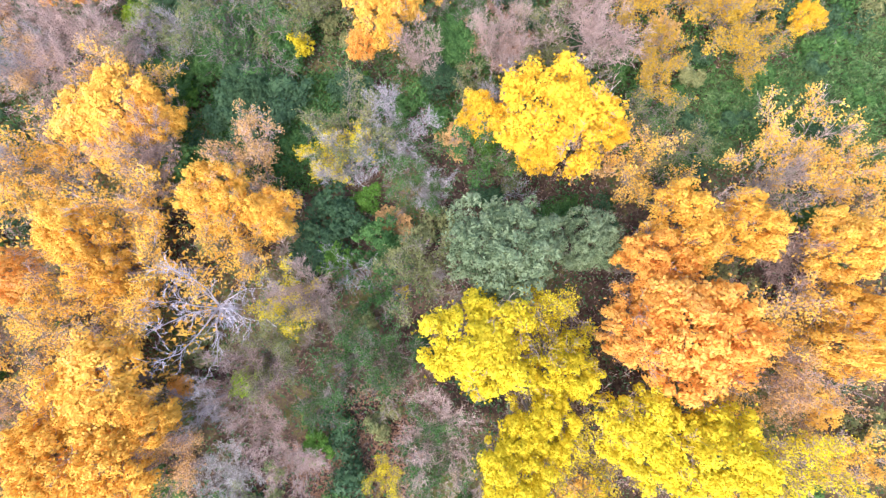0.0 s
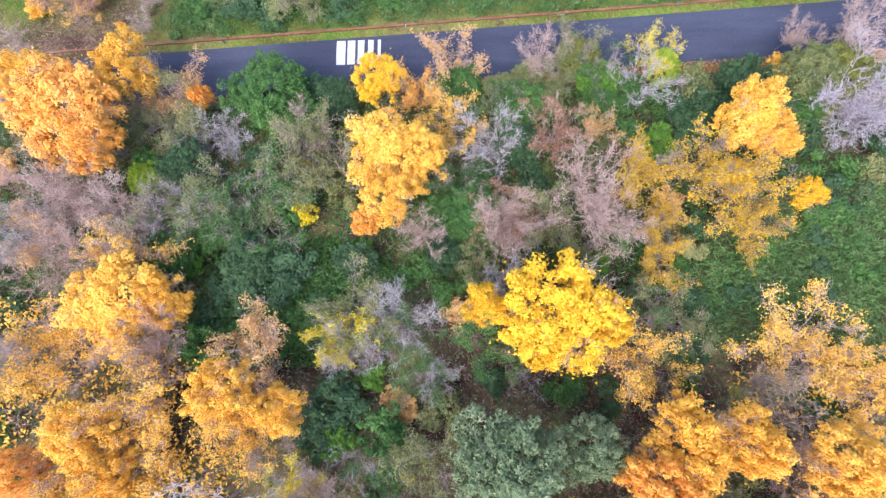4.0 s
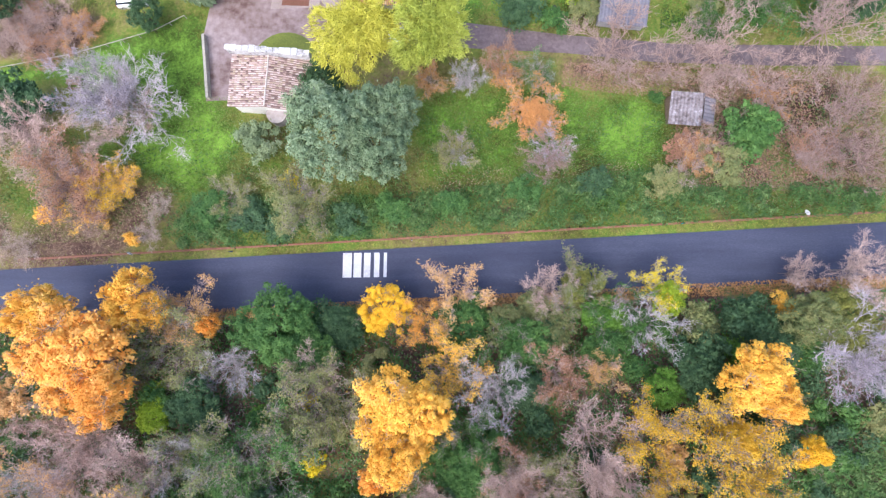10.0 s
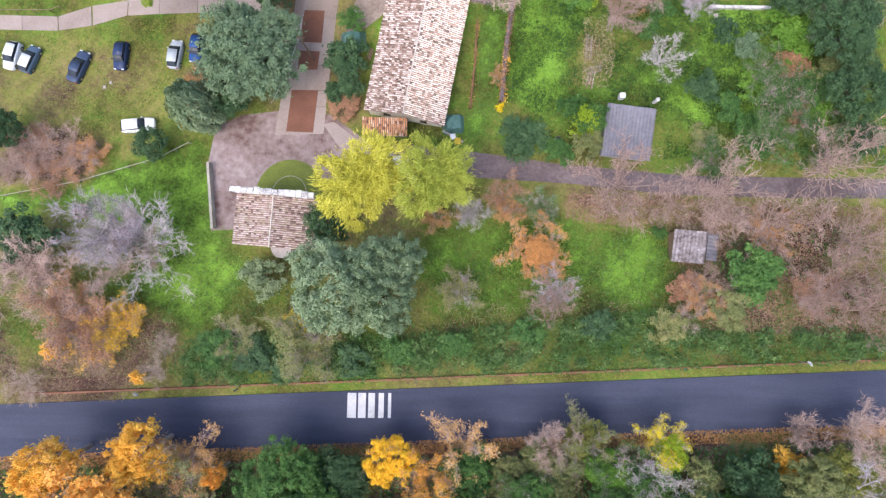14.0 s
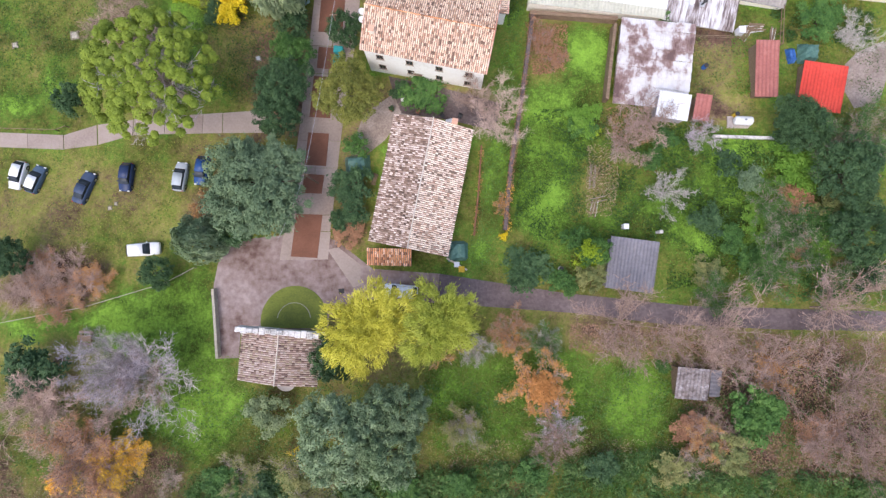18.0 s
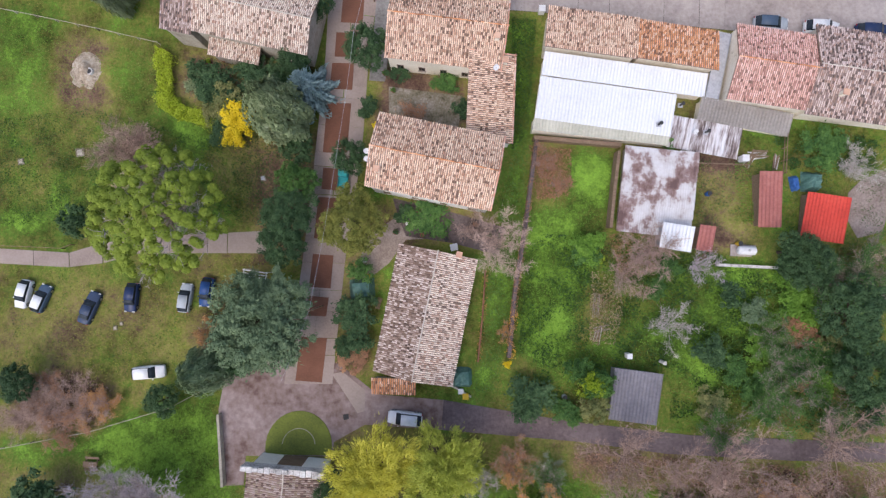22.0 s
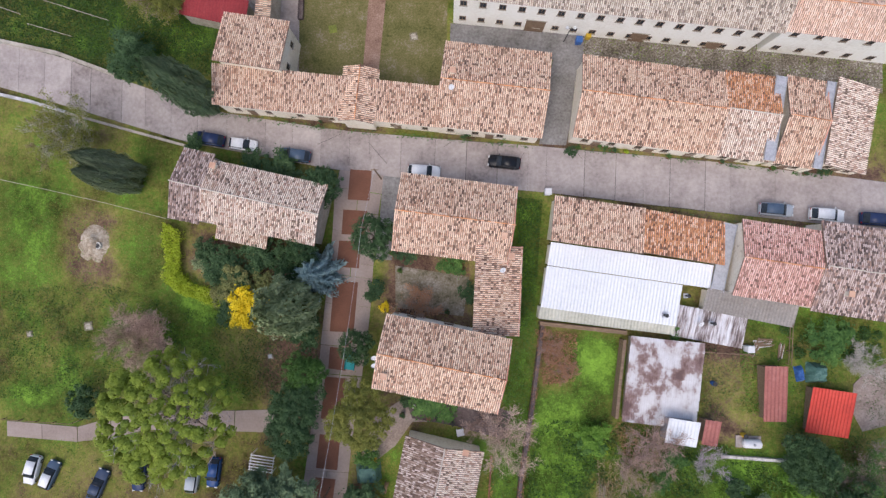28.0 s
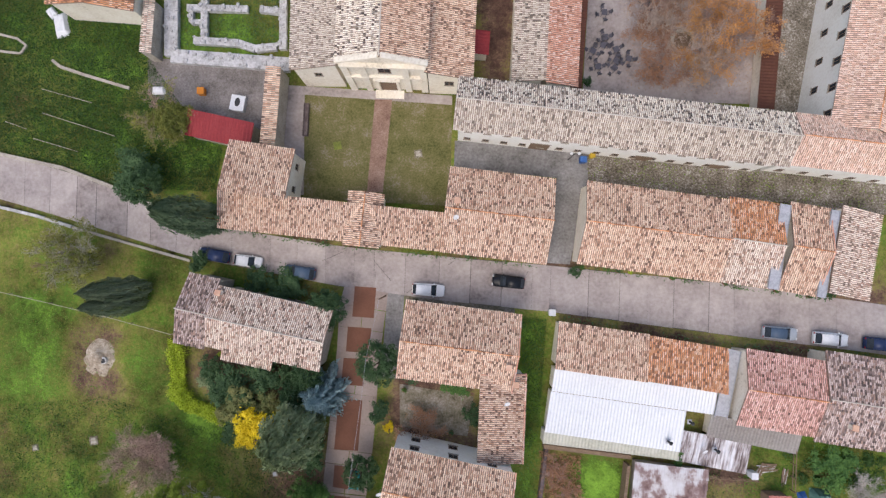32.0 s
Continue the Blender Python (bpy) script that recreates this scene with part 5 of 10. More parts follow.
def length(line):
    return sum(math.hypot(b[0] - a[0], b[1] - a[1]) for a, b in zip(line, line[1:]))


def slab(parent, cs, thick, material, gap=0.035, name="slab"):
    """One paving slab between four corners (x, y)."""
    mx, my = sum(c[0] for c in cs) / 4, sum(c[1] for c in cs) / 4
    top = []
    for x, y in cs:
        d = math.hypot(x - mx, y - my)
        x, y = x - (x - mx) / d * gap * 1.4, y - (y - my) / d * gap * 1.4
        top.append((x, y, gz(x, y) + thick))
    put(name, mesh_from(name, top + [(a, b, c - 0.2) for a, b, c in top], [(0, 1, 2, 3), (4, 5, 1, 0), (5, 6, 2, 1), (6, 7, 3, 2), (7, 4, 0, 3)]), material, parent)


def paved_strip(lo, hi, pieces, lanes, material, label, thick=0.07, name="paving", seed=4, wild=0.25):
    e = root(name, Matrix(), label, "paving", "", "structure")
    rnd = random.Random(seed)
    cut = [0.0] + sorted((i + rnd.uniform(-wild, wild)) / pieces for i in range(1, pieces)) + [1.0]
    la, lb = length(lo), length(hi)
    for f, g in zip(cut, cut[1:]):
        a0, a1, b0, b1 = along(lo, f * la), along(lo, g * la), along(hi, f * lb), along(hi, g * lb)
        k = lanes if rnd.random() < 0.7 else max(1, lanes - 1)
        for j in range(k):
            u, v = j / k, (j + 1) / k
            mix = lambda p, q, w: (p[0] + (q[0] - p[0]) * w, p[1] + (q[1] - p[1]) * w)
            slab(e, [mix(a0, b0, u), mix(a1, b1, u), mix(a1, b1, v), mix(a0, b0, v)], thick, material, rnd.choice((0.015, 0.02, 0.025, 0.07)))
    return e


paved_strip(STREET_S, STREET_N, 44, 1, M["slab"], "large grey concrete slabs of the village street")

# ---------------------------------------------------------------- the avenue with its brick panels
AVENUE_W = [(-17.8, 127.3), (-18.6, 125.2), (-18.9, 117.3), (-19.9, 106.3), (-20.6, 98.6), (-21.4, 90.9), (-22.6, 80.5), (-23.4, 73.6)]
AVENUE_E = [(-11.8, 126.4), (-11.9, 124.7), (-12.9, 117.2), (-13.5, 106.2), (-14.4, 98.6), (-15.6, 91), (-16.5, 80.5), (-17, 73.7)]
paved_strip(AVENUE_W, AVENUE_E, 17, 2, M["pathslab"], "beige paving slabs of the tree-lined avenue", 0.06, "avenue_paving", 9)
avenue_beds = root("brick_panels", Matrix(), "brown brick panels set in the avenue paving", "paving", "", "structure")
slab(avenue_beds, [(-16.8, 122.6), (-13.8, 122.4), (-13.5, 126.6), (-16.5, 126.8)], 0.10, M["brick"], 0.0, "brick_panel")
slab(avenue_beds, [(-17.6, 117.8), (-14.4, 117.6), (-14.1, 121), (-17.4, 121.2)], 0.10, M["brick"], 0.0, "brick_panel")
slab(avenue_beds, [(-18.2, 113.3), (-15.1, 113.1), (-14.9, 116.8), (-17.9, 116.9)], 0.10, M["brick"], 0.0, "brick_panel")
slab(avenue_beds, [(-19, 104.5), (-15.7, 104.4), (-15.2, 111.2), (-18.5, 111.3)], 0.10, M["brick"], 0.0, "brick_panel")
slab(avenue_beds, [(-19.1, 99.5), (-16.7, 99.2), (-16.6, 102.2), (-18.9, 102.4)], 0.10, M["brick"], 0.0, "brick_panel")
slab(avenue_beds, [(-20, 92.8), (-17.2, 92.6), (-16.7, 98.2), (-19.5, 98.4)], 0.10, M["brick"], 0.0, "brick_panel")
slab(avenue_beds, [(-20.5, 86.3), (-17.6, 86.1), (-17.3, 90.5), (-20.1, 90.7)], 0.10, M["brick"], 0.0, "brick_panel")
slab(avenue_beds, [(-20.7, 82.5), (-18.1, 82.4), (-17.8, 84.9), (-20.5, 85.1)], 0.10, M["brick"], 0.0, "brick_panel")
slab(avenue_beds, [(-21.9, 74.1), (-18.4, 73.9), (-17.9, 79.6), (-21.4, 79.7)], 0.10, M["brick"], 0.0, "brick_panel")
slab(avenue_beds, [(-16.6, 126.9), (-13.7, 126.7), (-13.5, 128.8), (-16.4, 128.9)], 0.10, M["slab"], 0.0, "stone_panel")
M["turf"] = surf("mossy_turf", [(0.10, 0.12, 0.03), (0.17, 0.20, 0.04), (0.24, 0.28, 0.05)], big=0.4, fine=6, bump=0.5)
# ---------------------------------------------------------------- the forecourt, the lane and the paths
patch("forecourt", [(-30.8, 61.1), (-31.9, 70.3), (-31.3, 74.9), (-27.8, 76.4), (-21.8, 77), (-16.2, 76.3), (-12.7, 73.7), (-11.1, 72.5), (-2.5, 71.9), (-2.8, 68.2), (-12.6, 68.7), (-16.6, 66.5), (-16.6, 64.8), (-27.9, 64.7), (-27.9, 61.2)], 0.05, M["plaza"], "worn grey paved forecourt with damp stains", "paving")
patch("lane", [(-2.8, 68.2), (14.7, 67), (25.5, 65.7), (40.4, 65.1), (53.2, 65), (90, 64.4), (90, 66.8), (53.3, 67.4), (28.4, 68), (13.4, 69.5), (-2.5, 71.9)], 0.05, M["lane"], "worn brown-grey lane strewn with leaves below the gardens", "road")
patch("forecourt_slab", [(-17.1, 75.0), (-15.7, 75.3), (-12.7, 73.0), (-12.7, 70.4), (-13.6, 70.1)], 0.07, M["pathslab"], "grey concrete wedge let into the forecourt", "paving")
patch("round_lawn", [(-21.1 + 4.3 * math.cos(a), 66 + 4.3 * math.sin(a)) for a in np.linspace(-0.25, math.pi + 0.25, 22)], 0.13, M["turf"], "half-round mossy lawn bed in the forecourt", "lawn")
for k in (0.5,):
    wall_run("curved row of pale edging stones in the lawn bed", [(-21.1 + 4.3 * k * math.cos(a), 66 + 4.3 * k * math.sin(a)) for a in np.linspace(0.1, math.pi - 0.1, 14)], 0.08, 0.17, M["stone"], "edging_stones", category="edging", kind="structure")
paved_strip([(-64.7, 89.3), (-50.8, 88.6), (-47.1, 90.6), (-37.9, 90.8), (-25.9, 90.7)], [(-64.9, 91.4), (-54.1, 90.8), (-48.4, 92.6), (-37.9, 93.3), (-25.9, 93.9)], 8, 1, M["pathslab"], "beige concrete path beside the grass car park", 0.07, "car_park_path", 5)
patch("alley", [(9.5, 130.2), (13.1, 130), (15.6, 140.8), (15.6, 145.5), (-2.7, 147.1), (-2.8, 143.4), (11.4, 141.9)], 0.05, M["alley"], "grey paved alley between the roofs and the cloister range", "paving")
patch("cobbled_yard", [(15.6, 140.8), (41.8, 138.5), (55.3, 136.9), (55.6, 141.6), (42.7, 143.3), (15.6, 145.6)], 0.05, M["cobble"], "mossy cobbled yard below the cloister range", "paving")
patch("church_walk", [(-14.9, 139.9), (-12.7, 139.9), (-11.5, 152.8), (-13.9, 152.9)], 0.09, M["oldbrick"], "worn brick path across the church lawn", "path")
patch("church_pavement", [(-27, 155), (-3.1, 153.4), (-3.1, 152.1), (-23.8, 153.6), (-23.8, 139.5), (-27.2, 139.5)], 0.07, M["slab"], "grey stone pavement before the church", "paving")
patch("work_yard", [(-46.2, 158.7), (-26.6, 159), (-29.3, 151.1), (-29.7, 146.7), (-40.6, 151.9), (-46.1, 153.5)], 0.06, M["darkyard"], "brown earth and concrete work yard by the ruins", "paving")
patch("cloister_court", [(14.9, 153), (16.1, 171.8), (41.9, 171.6), (39.2, 152.1)], 0.06, M["slab"], "grey paved cloister court under bare trees", "paving")
patch("gravel_yard", [(48.9, 98.6), (50.6, 100.2), (53.4, 101.4), (57, 101.8), (56.4, 97), (53.6, 96.2), (52.6, 93.6), (49.6, 92.8), (48.6, 95)], 0.06, M["dirtpath"], "pale gravel yard beside the red shed", "paving")
patch("garden_gravel", [(-14.5, 88), (-12.6, 93.2), (-9.1, 95.5), (-2.3, 94.4), (-1.6, 92.9), (-7.6, 92.6), (-9.8, 89.5), (-13.6, 86.5)], 0.05, M["dirtpath"], "worn gravel path between the houses", "path")
patch("back_terrace", [(-8.6, 95.6), (-7.6, 93.1), (-1.6, 92.2), (4.6, 90.6), (5.6, 94.2), (-2, 96.4), (-9.4, 98.2)], 0.06, M["terrace"], "damp dark terrace behind the white house", "terrace")
patch("house_apron", [(-11.9, 126.3), (-9.5, 126.0), (-9.9, 121.0), (-10.6, 114.2), (-12.8, 114.4), (-12.4, 119.0)], 0.05, M["alley"], "weathered grey stone apron beside the avenue", "paving")
patch("front_strip", [(-9.5, 125.6), (5.6, 123.9), (5.6, 122.9), (-9.4, 124.6)], 0.045, M["weedy"], "weedy gravel strip before the house front", "paving")
patch("dry_earth_bed", [(-10.1, 113.5), (-0, 112), (-0.8, 106.7), (-10, 107.8)], 0.05, M["weedy"], "dry weedy gravel of the walled garden", "garden bed")

# ---------------------------------------------------------------- buildings


def church_front(e, w, d, he):
    """The plastered front of the church: pilasters, cornice, raked pediment, doorway and side volutes."""
    y = -d / 2 + 0.35
    for t in (-0.44, -0.24, 0.24, 0.44):
        part("pilaster", bm_box(0.9, 0.35, he - 1.2, (t * w, y - 0.15, -0.3), 0.03), M["cream"], e)
    part("cornice", bm_box(w - 0.5, 0.6, 0.35, (0, y - 0.25, he - 1.3), 0.04), M["cream"], e)
    part("lower_cornice", bm_box(w - 0.7, 0.42, 0.25, (0, y - 0.16, he * 0.5), 0.04), M["cream"], e)
    for s in (-1, 1):
        ang = math.degrees(math.atan2(2.0, w / 2))
        part("raking_cornice", bm_box(w / 2 + 0.2, 0.7, 0.4, (0, 0, 0), 0.04), M["cream"], e, m=Matrix.Translation((s * w / 4, y - 0.2, he + 0.85)) @ pose(0, 0, 0, 0, s * ang, 0))
    door = part("doorway", bm_box(2.2, 0.1, 3.6, (0, y - 0.06, 0), 0.02), M["wood"], e, "dark wooden church door")
    for s in (-1, 1):
        part("door_jamb", bm_box(0.45, 0.35, 3.9, (s * 1.35, y - 0.12, 0), 0.03), M["cream"], door)
    part("door_lintel", bm_box(3.6, 0.5, 0.45, (0, y - 0.18, 3.92), 0.04), M["cream"], door)
    part("door_pediment", bm_box(2.4, 0.45, 0.5, (0, y - 0.16, 4.4), 0.15), M["cream"], door)
    window(e, Matrix.Translation((0, y - 0.02, he * 0.62)) @ pose(0, 0, 0, 0, 0, 180), 1.6, 1.8)
    part("step", bm_box(4.0, 1.2, 0.3, (0, y - 0.75, -0.05), 0.03), M["cream"], e)


house("two-storey cream house with terracotta tiles facing the street", -2.1, 119.5, 15, 10, -7, 1.5, 6.6, 2, "x", "warm", "cream", verge="e", wins=(('s', 5, 1.2, 0.9, 1.2), ('n', 4, 1.2, 0.9, 1.2)), doors=(('n', -3, 1.1, 2.1),), chims=((6.3, -1.5),))
house("tall white house with mottled clay tile roof", -3.6, 101.7, 15.6, 9.1, -11.2, 2.1, 9.3, 2, "x", "warm", "white", verge="e", wins=(('n', 3, 1.5, 1.2, 1.3), ('n', 3, 4.6, 1.2, 1.3), ('s', 4, 1.5, 0.9, 1.3), ('s', 4, 4.6, 0.9, 1.2)), doors=(('s', -1, 1.2, 2.1),), chims=((-6.5, -2.5),))
house("tiled side wing closing the walled garden", 3.4, 110.4, 6.0, 11.4, -2.3, 2.2, 6.2, 1.3, "w", "warm", "white", verge="ne", wins=(('w', 3, 1.2, 0.9, 1.2),), chims=((1.5, 4.5),))
house("long low farmhouse with lichen-grey clay tiles", -4.8, 83, 10.1, 16.3, -11.3, 2.9, 6, 1.8, "y", "old", "cream", tiles2="pale", wins=(('e', 4, 1.2, 0.9, 1.2), ('s', 2, 1.2, 0.9, 1.2)), doors=(('e', 3, 1, 2.1),), chims=((2.6, 8.2),))
house("lean-to porch with new orange tiles", -8.8, 74, 5.6, 2.1, -1.5, 3.4, 5.4, 0.6, "n", "orange", "stone", name='porch', category='porch')
gatehouse = house("small clay-tiled gatehouse with a white parapet", -21.5, 62, 9.5, 6.3, -4.7, 4.4, 8.3, 1.2, "y", "moss", "white", name='gatehouse', category='gatehouse', doors=(('n', 0, 3.0, 3.6),))
part("parapet", bm_box(9.7, 0.6, 1.2, (0, 3.2, 4.6), 0.06), M["palestone"], gatehouse)
prnd = random.Random(3)
for k in range(14):
    part("coping_stone", bm_box(0.68, prnd.uniform(0.5, 0.9), prnd.uniform(0.12, 0.3), (-4.55 + 0.7 * k, 3.2 + prnd.uniform(-0.06, 0.06), 5.8), 0.05), M["palestone"], gatehouse)
part("apse", bm_cyl(1.25, 1.25, 3.6, (0.6, -3.1, -1.0), 18), M["slab"], gatehouse)
house("stone house with pale speckled clay tiles beside the avenue", -26.7, 121.5, 15.3, 8, -12.2, 0.4, 5.9, 1.7, "x", "pale", "stone", wins=(('n', 4, 1.2, 0.8, 1.1), ('s', 3, 1.2, 0.8, 1.1)), doors=(('s', -4, 1, 2.1),), chims=((-7, 3.2),))
house("older end of the stone house under dark lichened tiles", -36.2, 123.7, 4.2, 9.3, -12.2, 0, 5.7, 1.6, "x", "dark", "stone", wins=(('w', 2, 1.2, 0.8, 1.1),))
house("low tiled lean-to behind the stone house", -30.3, 117.5, 7.0, 2.4, -12.2, 0.4, 3.6, 0.5, "n", "pale", "stone", name="lean_to", category="lean-to")
house("west half of the long barn under old speckled clay tiles", 16.3, 118.9, 11.8, 5.9, -7.9, 2.3, 5.6, 1.4, "s", "warm", "cream", wins=(('n', 2, 1.6, 0.9, 1.0),), name='barn', category='barn')
house("east half of the long barn under orange clay tiles", 27.2, 117.3, 10.3, 5.6, -8.9, 2.9, 5.6, 1.4, "s", "orange", "cream", wins=(('n', 2, 1.6, 0.9, 1.0),), name='barn', category='barn')
house("terraced house with faded red tiles", 38.6, 114.0, 10.7, 9.6, -8.4, 3.6, 7.2, 1.6, "x", "red", "cream", wins=(('n', 3, 1.3, 0.9, 1.2),))
house("terraced house with dark speckled clay tiles", 50.4, 112.7, 14.9, 11.4, -8.3, 4.2, 7.3, 1.8, "x", "dark", "cream", wins=(('n', 4, 1.3, 0.9, 1.2),), chims=((-4, -3),))
house("square corner block of the churchyard gate range", -27.9, 141.8, 8.6, 6.7, -8.4, 0.8, 7.4, 1.1, "s", "warm", "cream", wins=(('e', 2, 3.4, 0.8, 1.0),))
house("long gate range with sloping warm clay tiles along the street", -18.6, 135.5, 30.5, 5, -5.7, 0.9, 5.2, 1.3, "n", "warm", "cream", wins=(('n', 6, 1.2, 0.8, 1.0), ('s', 7, 1.4, 0.8, 1.1)), doors=(('s', -1, 1.6, 2.4), ('s', -11, 1.0, 2.1), ('s', 9, 1.0, 2.1)))
house("gabled porch over the churchyard gate", -14.6, 135.7, 4.7, 7.2, -5.8, 1, 5.6, 1.1, "y", "warm", "cream", name='gate_porch', category='porch')
house("east block of the gate range with warm clay tiles", 2.9, 136.3, 13.9, 11.2, -6.6, 1.5, 6, 1.9, "x", "warm", "cream", wins=(('e', 2, 1.4, 0.8, 1.0), ('s', 4, 1.5, 0.9, 1.2)), doors=(('s', 0.3, 1.1, 2.2),), chims=((-5.5, 1),))
house("long terrace roof of warm mottled clay tiles", 22.8, 134.3, 18.4, 10.8, -7.3, 2.1, 6.2, 2.2, "x", "warm", "cream", wins=(('n', 5, 1.6, 0.8, 1.0), ('s', 5, 1.5, 0.9, 1.2)), doors=(('s', 1.7, 1.1, 2.1), ('s', -5.4, 1.1, 2.1), ('s', 6.9, 1.0, 2.1)))
house("terrace house with patched orange tiles", 35.4, 132.9, 6.9, 11.1, -7.8, 2.5, 6, 2, "x", "pale", "cream", tiles2="orange", wins=(('s', 2, 1.5, 0.9, 1.1),), doors=(('s', 0, 1.0, 2.1),))
house("narrow terrace house with lichened tiles", 42.1, 132.1, 5.2, 11.5, -9.6, 2.8, 6.2, 2, "x", "warm", "cream", verge="e", wins=(('s', 2, 1.5, 0.8, 1.1),), doors=(('s', 0, 1.0, 2.1),))
house("end terrace house with pale speckled tiles", 48.7, 131.6, 6.2, 11.4, -10.5, 3, 5.6, 1.4, "w", "pale", "cream", wins=(('s', 2, 1.4, 0.9, 1.1), ('e', 3, 1.4, 0.8, 1.0)), doors=(('s', 0, 1.0, 2.1),))
house("long white cloister range under grey-brown clay tiles", 17.9, 147.6, 41.5, 6.7, -6.2, 1.7, 9.6, 2, "x", "grey", "white", tiles2="lichen", wins=(('s', 16, 1.2, 0.9, 1.0), ('s', 16, 5.0, 0.9, 1.2)), doors=(('s', -9, 2.6, 3.0), ('s', 5, 2.2, 2.6), ('s', 15, 2, 2.4)), over=0.7)
house("east end of the cloister range with pinkish tiles", 48.6, 144.4, 20.2, 6.5, -6.4, 2.4, 9.6, 2, "x", "pink", "white", wins=(('s', 6, 1.2, 0.9, 1.0), ('s', 6, 5.0, 0.9, 1.2)), over=0.7)
house("tall white cloister wing with small windows", 50.0, 160.0, 8.6, 28, -11, 2, 9.6, 2, "y", "pink", "white", wins=(('w', 7, 2.6, 0.9, 1.1), ('w', 8, 5.9, 1.0, 1.2)), over=0.25)
nave = house("church nave under pale clay tiles", -11.5, 162.4, 11.2, 16.8, -1.9, 1.3, 11.5, 2, "y", "lichen", "cream", tiles2="warm", name='church_nave', category='church')
church_front(nave, 11.2, 16.8, 10.2)
house("north aisle of the church with grey lichened tiles", -20.6, 163.7, 6.3, 18.6, -0.6, 1.2, 8.2, 1.8, "e", "grey", "cream", name='church_aisle', category='church', wins=(('s', 1, 4.2, 1.0, 1.0),))
house("south aisle of the church with warm tiles", -3.2, 163.2, 6.1, 19.8, -2.1, 1.4, 8.2, 2, "w", "warm", "cream", name='church_aisle', category='church', wins=(('s', 1, 3.6, 1.2, 1.4),))
house("west cloister walk under grey lichened tiles", 7, 163.2, 4.3, 19.7, -2.6, 1.5, 7, 1.2, "e", "grey", "cream", name='cloister_walk', category='cloister')
house("west cloister walk under brick-red tiles", 11.3, 163, 4.3, 20.3, -2.7, 1.5, 7, 1.2, "w", "brickred", "cream", name='cloister_walk', category='cloister')
patch("church_lawn", [(-23.9, 153.6), (-3.1, 152.1), (-3.3, 138), (-24.4, 139)], 0.05, M["courtgrass"], "mossy grey-green lawn of the church court", "lawn")
patch("east_walk", [(42.8, 174.9), (50.9, 174.8), (50.2, 150.5), (40.5, 151.3)], 0.05, M["cobble"], "mossy paved strip beside the tall white wing", "paving")
house("cream stone house at the edge of the work yard", -50.9, 167.2, 11.8, 7.4, -4.5, 0.9, 6, 1.4, "y", "orange", "cream")

# ---------------------------------------------------------------- the wood above the road
grow("leafy", "gold", -29.3, 13.1, 4.7, 9, "broad tree with golden autumn leaves")
grow("leafy", "gold", -25.1, 13, 2.6, 8, "broad tree with golden autumn leaves")
grow("half", "gold", -34.8, 9.3, 3.8, 8, "half-bare tree with scattered golden leaves", "pink")
grow("half", "tan", -16.5, 9.1, 3.5, 9, "half-bare tree with tan leaves on grey twigs", "pink")
grow("leafy", "gold", -18.3, 5.6, 3.1, 10, "broad tree with golden autumn leaves")
grow("leafy", "gold", -14.1, 4.2, 2.5, 9, "broad tree with golden autumn leaves")
grow("half", "gold", -17.2, 1.8, 3.6, 9, "half-bare tree with scattered golden leaves", "tan")
grow("leafy", "gold", -29.8, 2.2, 3.3, 10, "broad tree with golden autumn leaves")
grow("half", "gold", -25.6, 4.7, 3.8, 10, "half-bare tree with scattered golden leaves", "pink")
grow("leafy", "gold", -27.4, -0.7, 2.4, 9, "broad tree with golden autumn leaves")
grow("half", "gold", -24.4, -0.5, 3.6, 9, "half-bare tree with scattered golden leaves", "tan")
grow("half", "gold", -30.3, -2.2, 3.6, 9, "half-bare tree with scattered golden leaves", "pink")
grow("half", "gold", -25.9, -4.6, 3.9, 9, "half-bare tree with scattered golden leaves", "pink")
grow("leafy", "orange", -34.6, -0.9, 2.4, 9, "large tree in deep orange autumn leaf")
grow("half", "gold", -32.8, -6.3, 3.5, 9, "half-bare tree with scattered golden leaves", "tan")
grow("leafy", "gold", -25.7, -9.5, 4.7, 11, "broad tree with golden autumn leaves")
grow("leafy", "gold", -22, -11.4, 2.3, 10, "broad tree with golden autumn leaves")
grow("half", "tan", -31.1, -12.2, 3, 9, "half-bare tree with tan leaves on grey twigs", "pink")
grow("leafy", "gold", -28.3, -13.9, 3.6, 11, "broad tree with golden autumn leaves")
grow("leafy", "gold", -24.3, -14.9, 3.6, 11, "broad tree with golden autumn leaves")
grow("half", "tan", -20.9, -14.6, 2.9, 9, "half-bare tree with tan leaves on grey twigs", "pink")
grow("snag", "x", -18.1, -3.7, 4.6, 12, "dead tree with bleached, twisting white limbs", "white")
grow("bare", "x", -18.7, -11.1, 2.6, 8, "leafless tree with whitish-grey branches", "pale")
grow("wisp", "x", -44.4, 4.7, 3.6, 9, "leafless tree with a haze of pale twigs", "pink")
grow("wisp", "x", -38.1, 8.7, 3.0, 9, "leafless tree with a haze of pale twigs", "pale")
grow("wisp", "x", -36.1, -11.2, 3.2, 9, "leafless tree with a haze of pale twigs", "pink")
grow("wisp", "x", -25.8, 10.0, 3.2, 9, "leafless tree with a haze of pale twigs", "pink")
grow("wisp", "x", -47.6, -2.0, 3.2, 9, "leafless tree with a haze of pale twigs", "pink")
grow("wisp", "x", -14.9, -8.6, 3.0, 9, "leafless tree with a haze of pale twigs", "dull")
grow("wisp", "x", -11.0, -2.0, 2.6, 9, "leafless tree with a haze of pale twigs", "pink")
grow("wisp", "x", 42.4, 6.0, 3.6, 9, "leafless tree with a haze of pale twigs", "mauve")
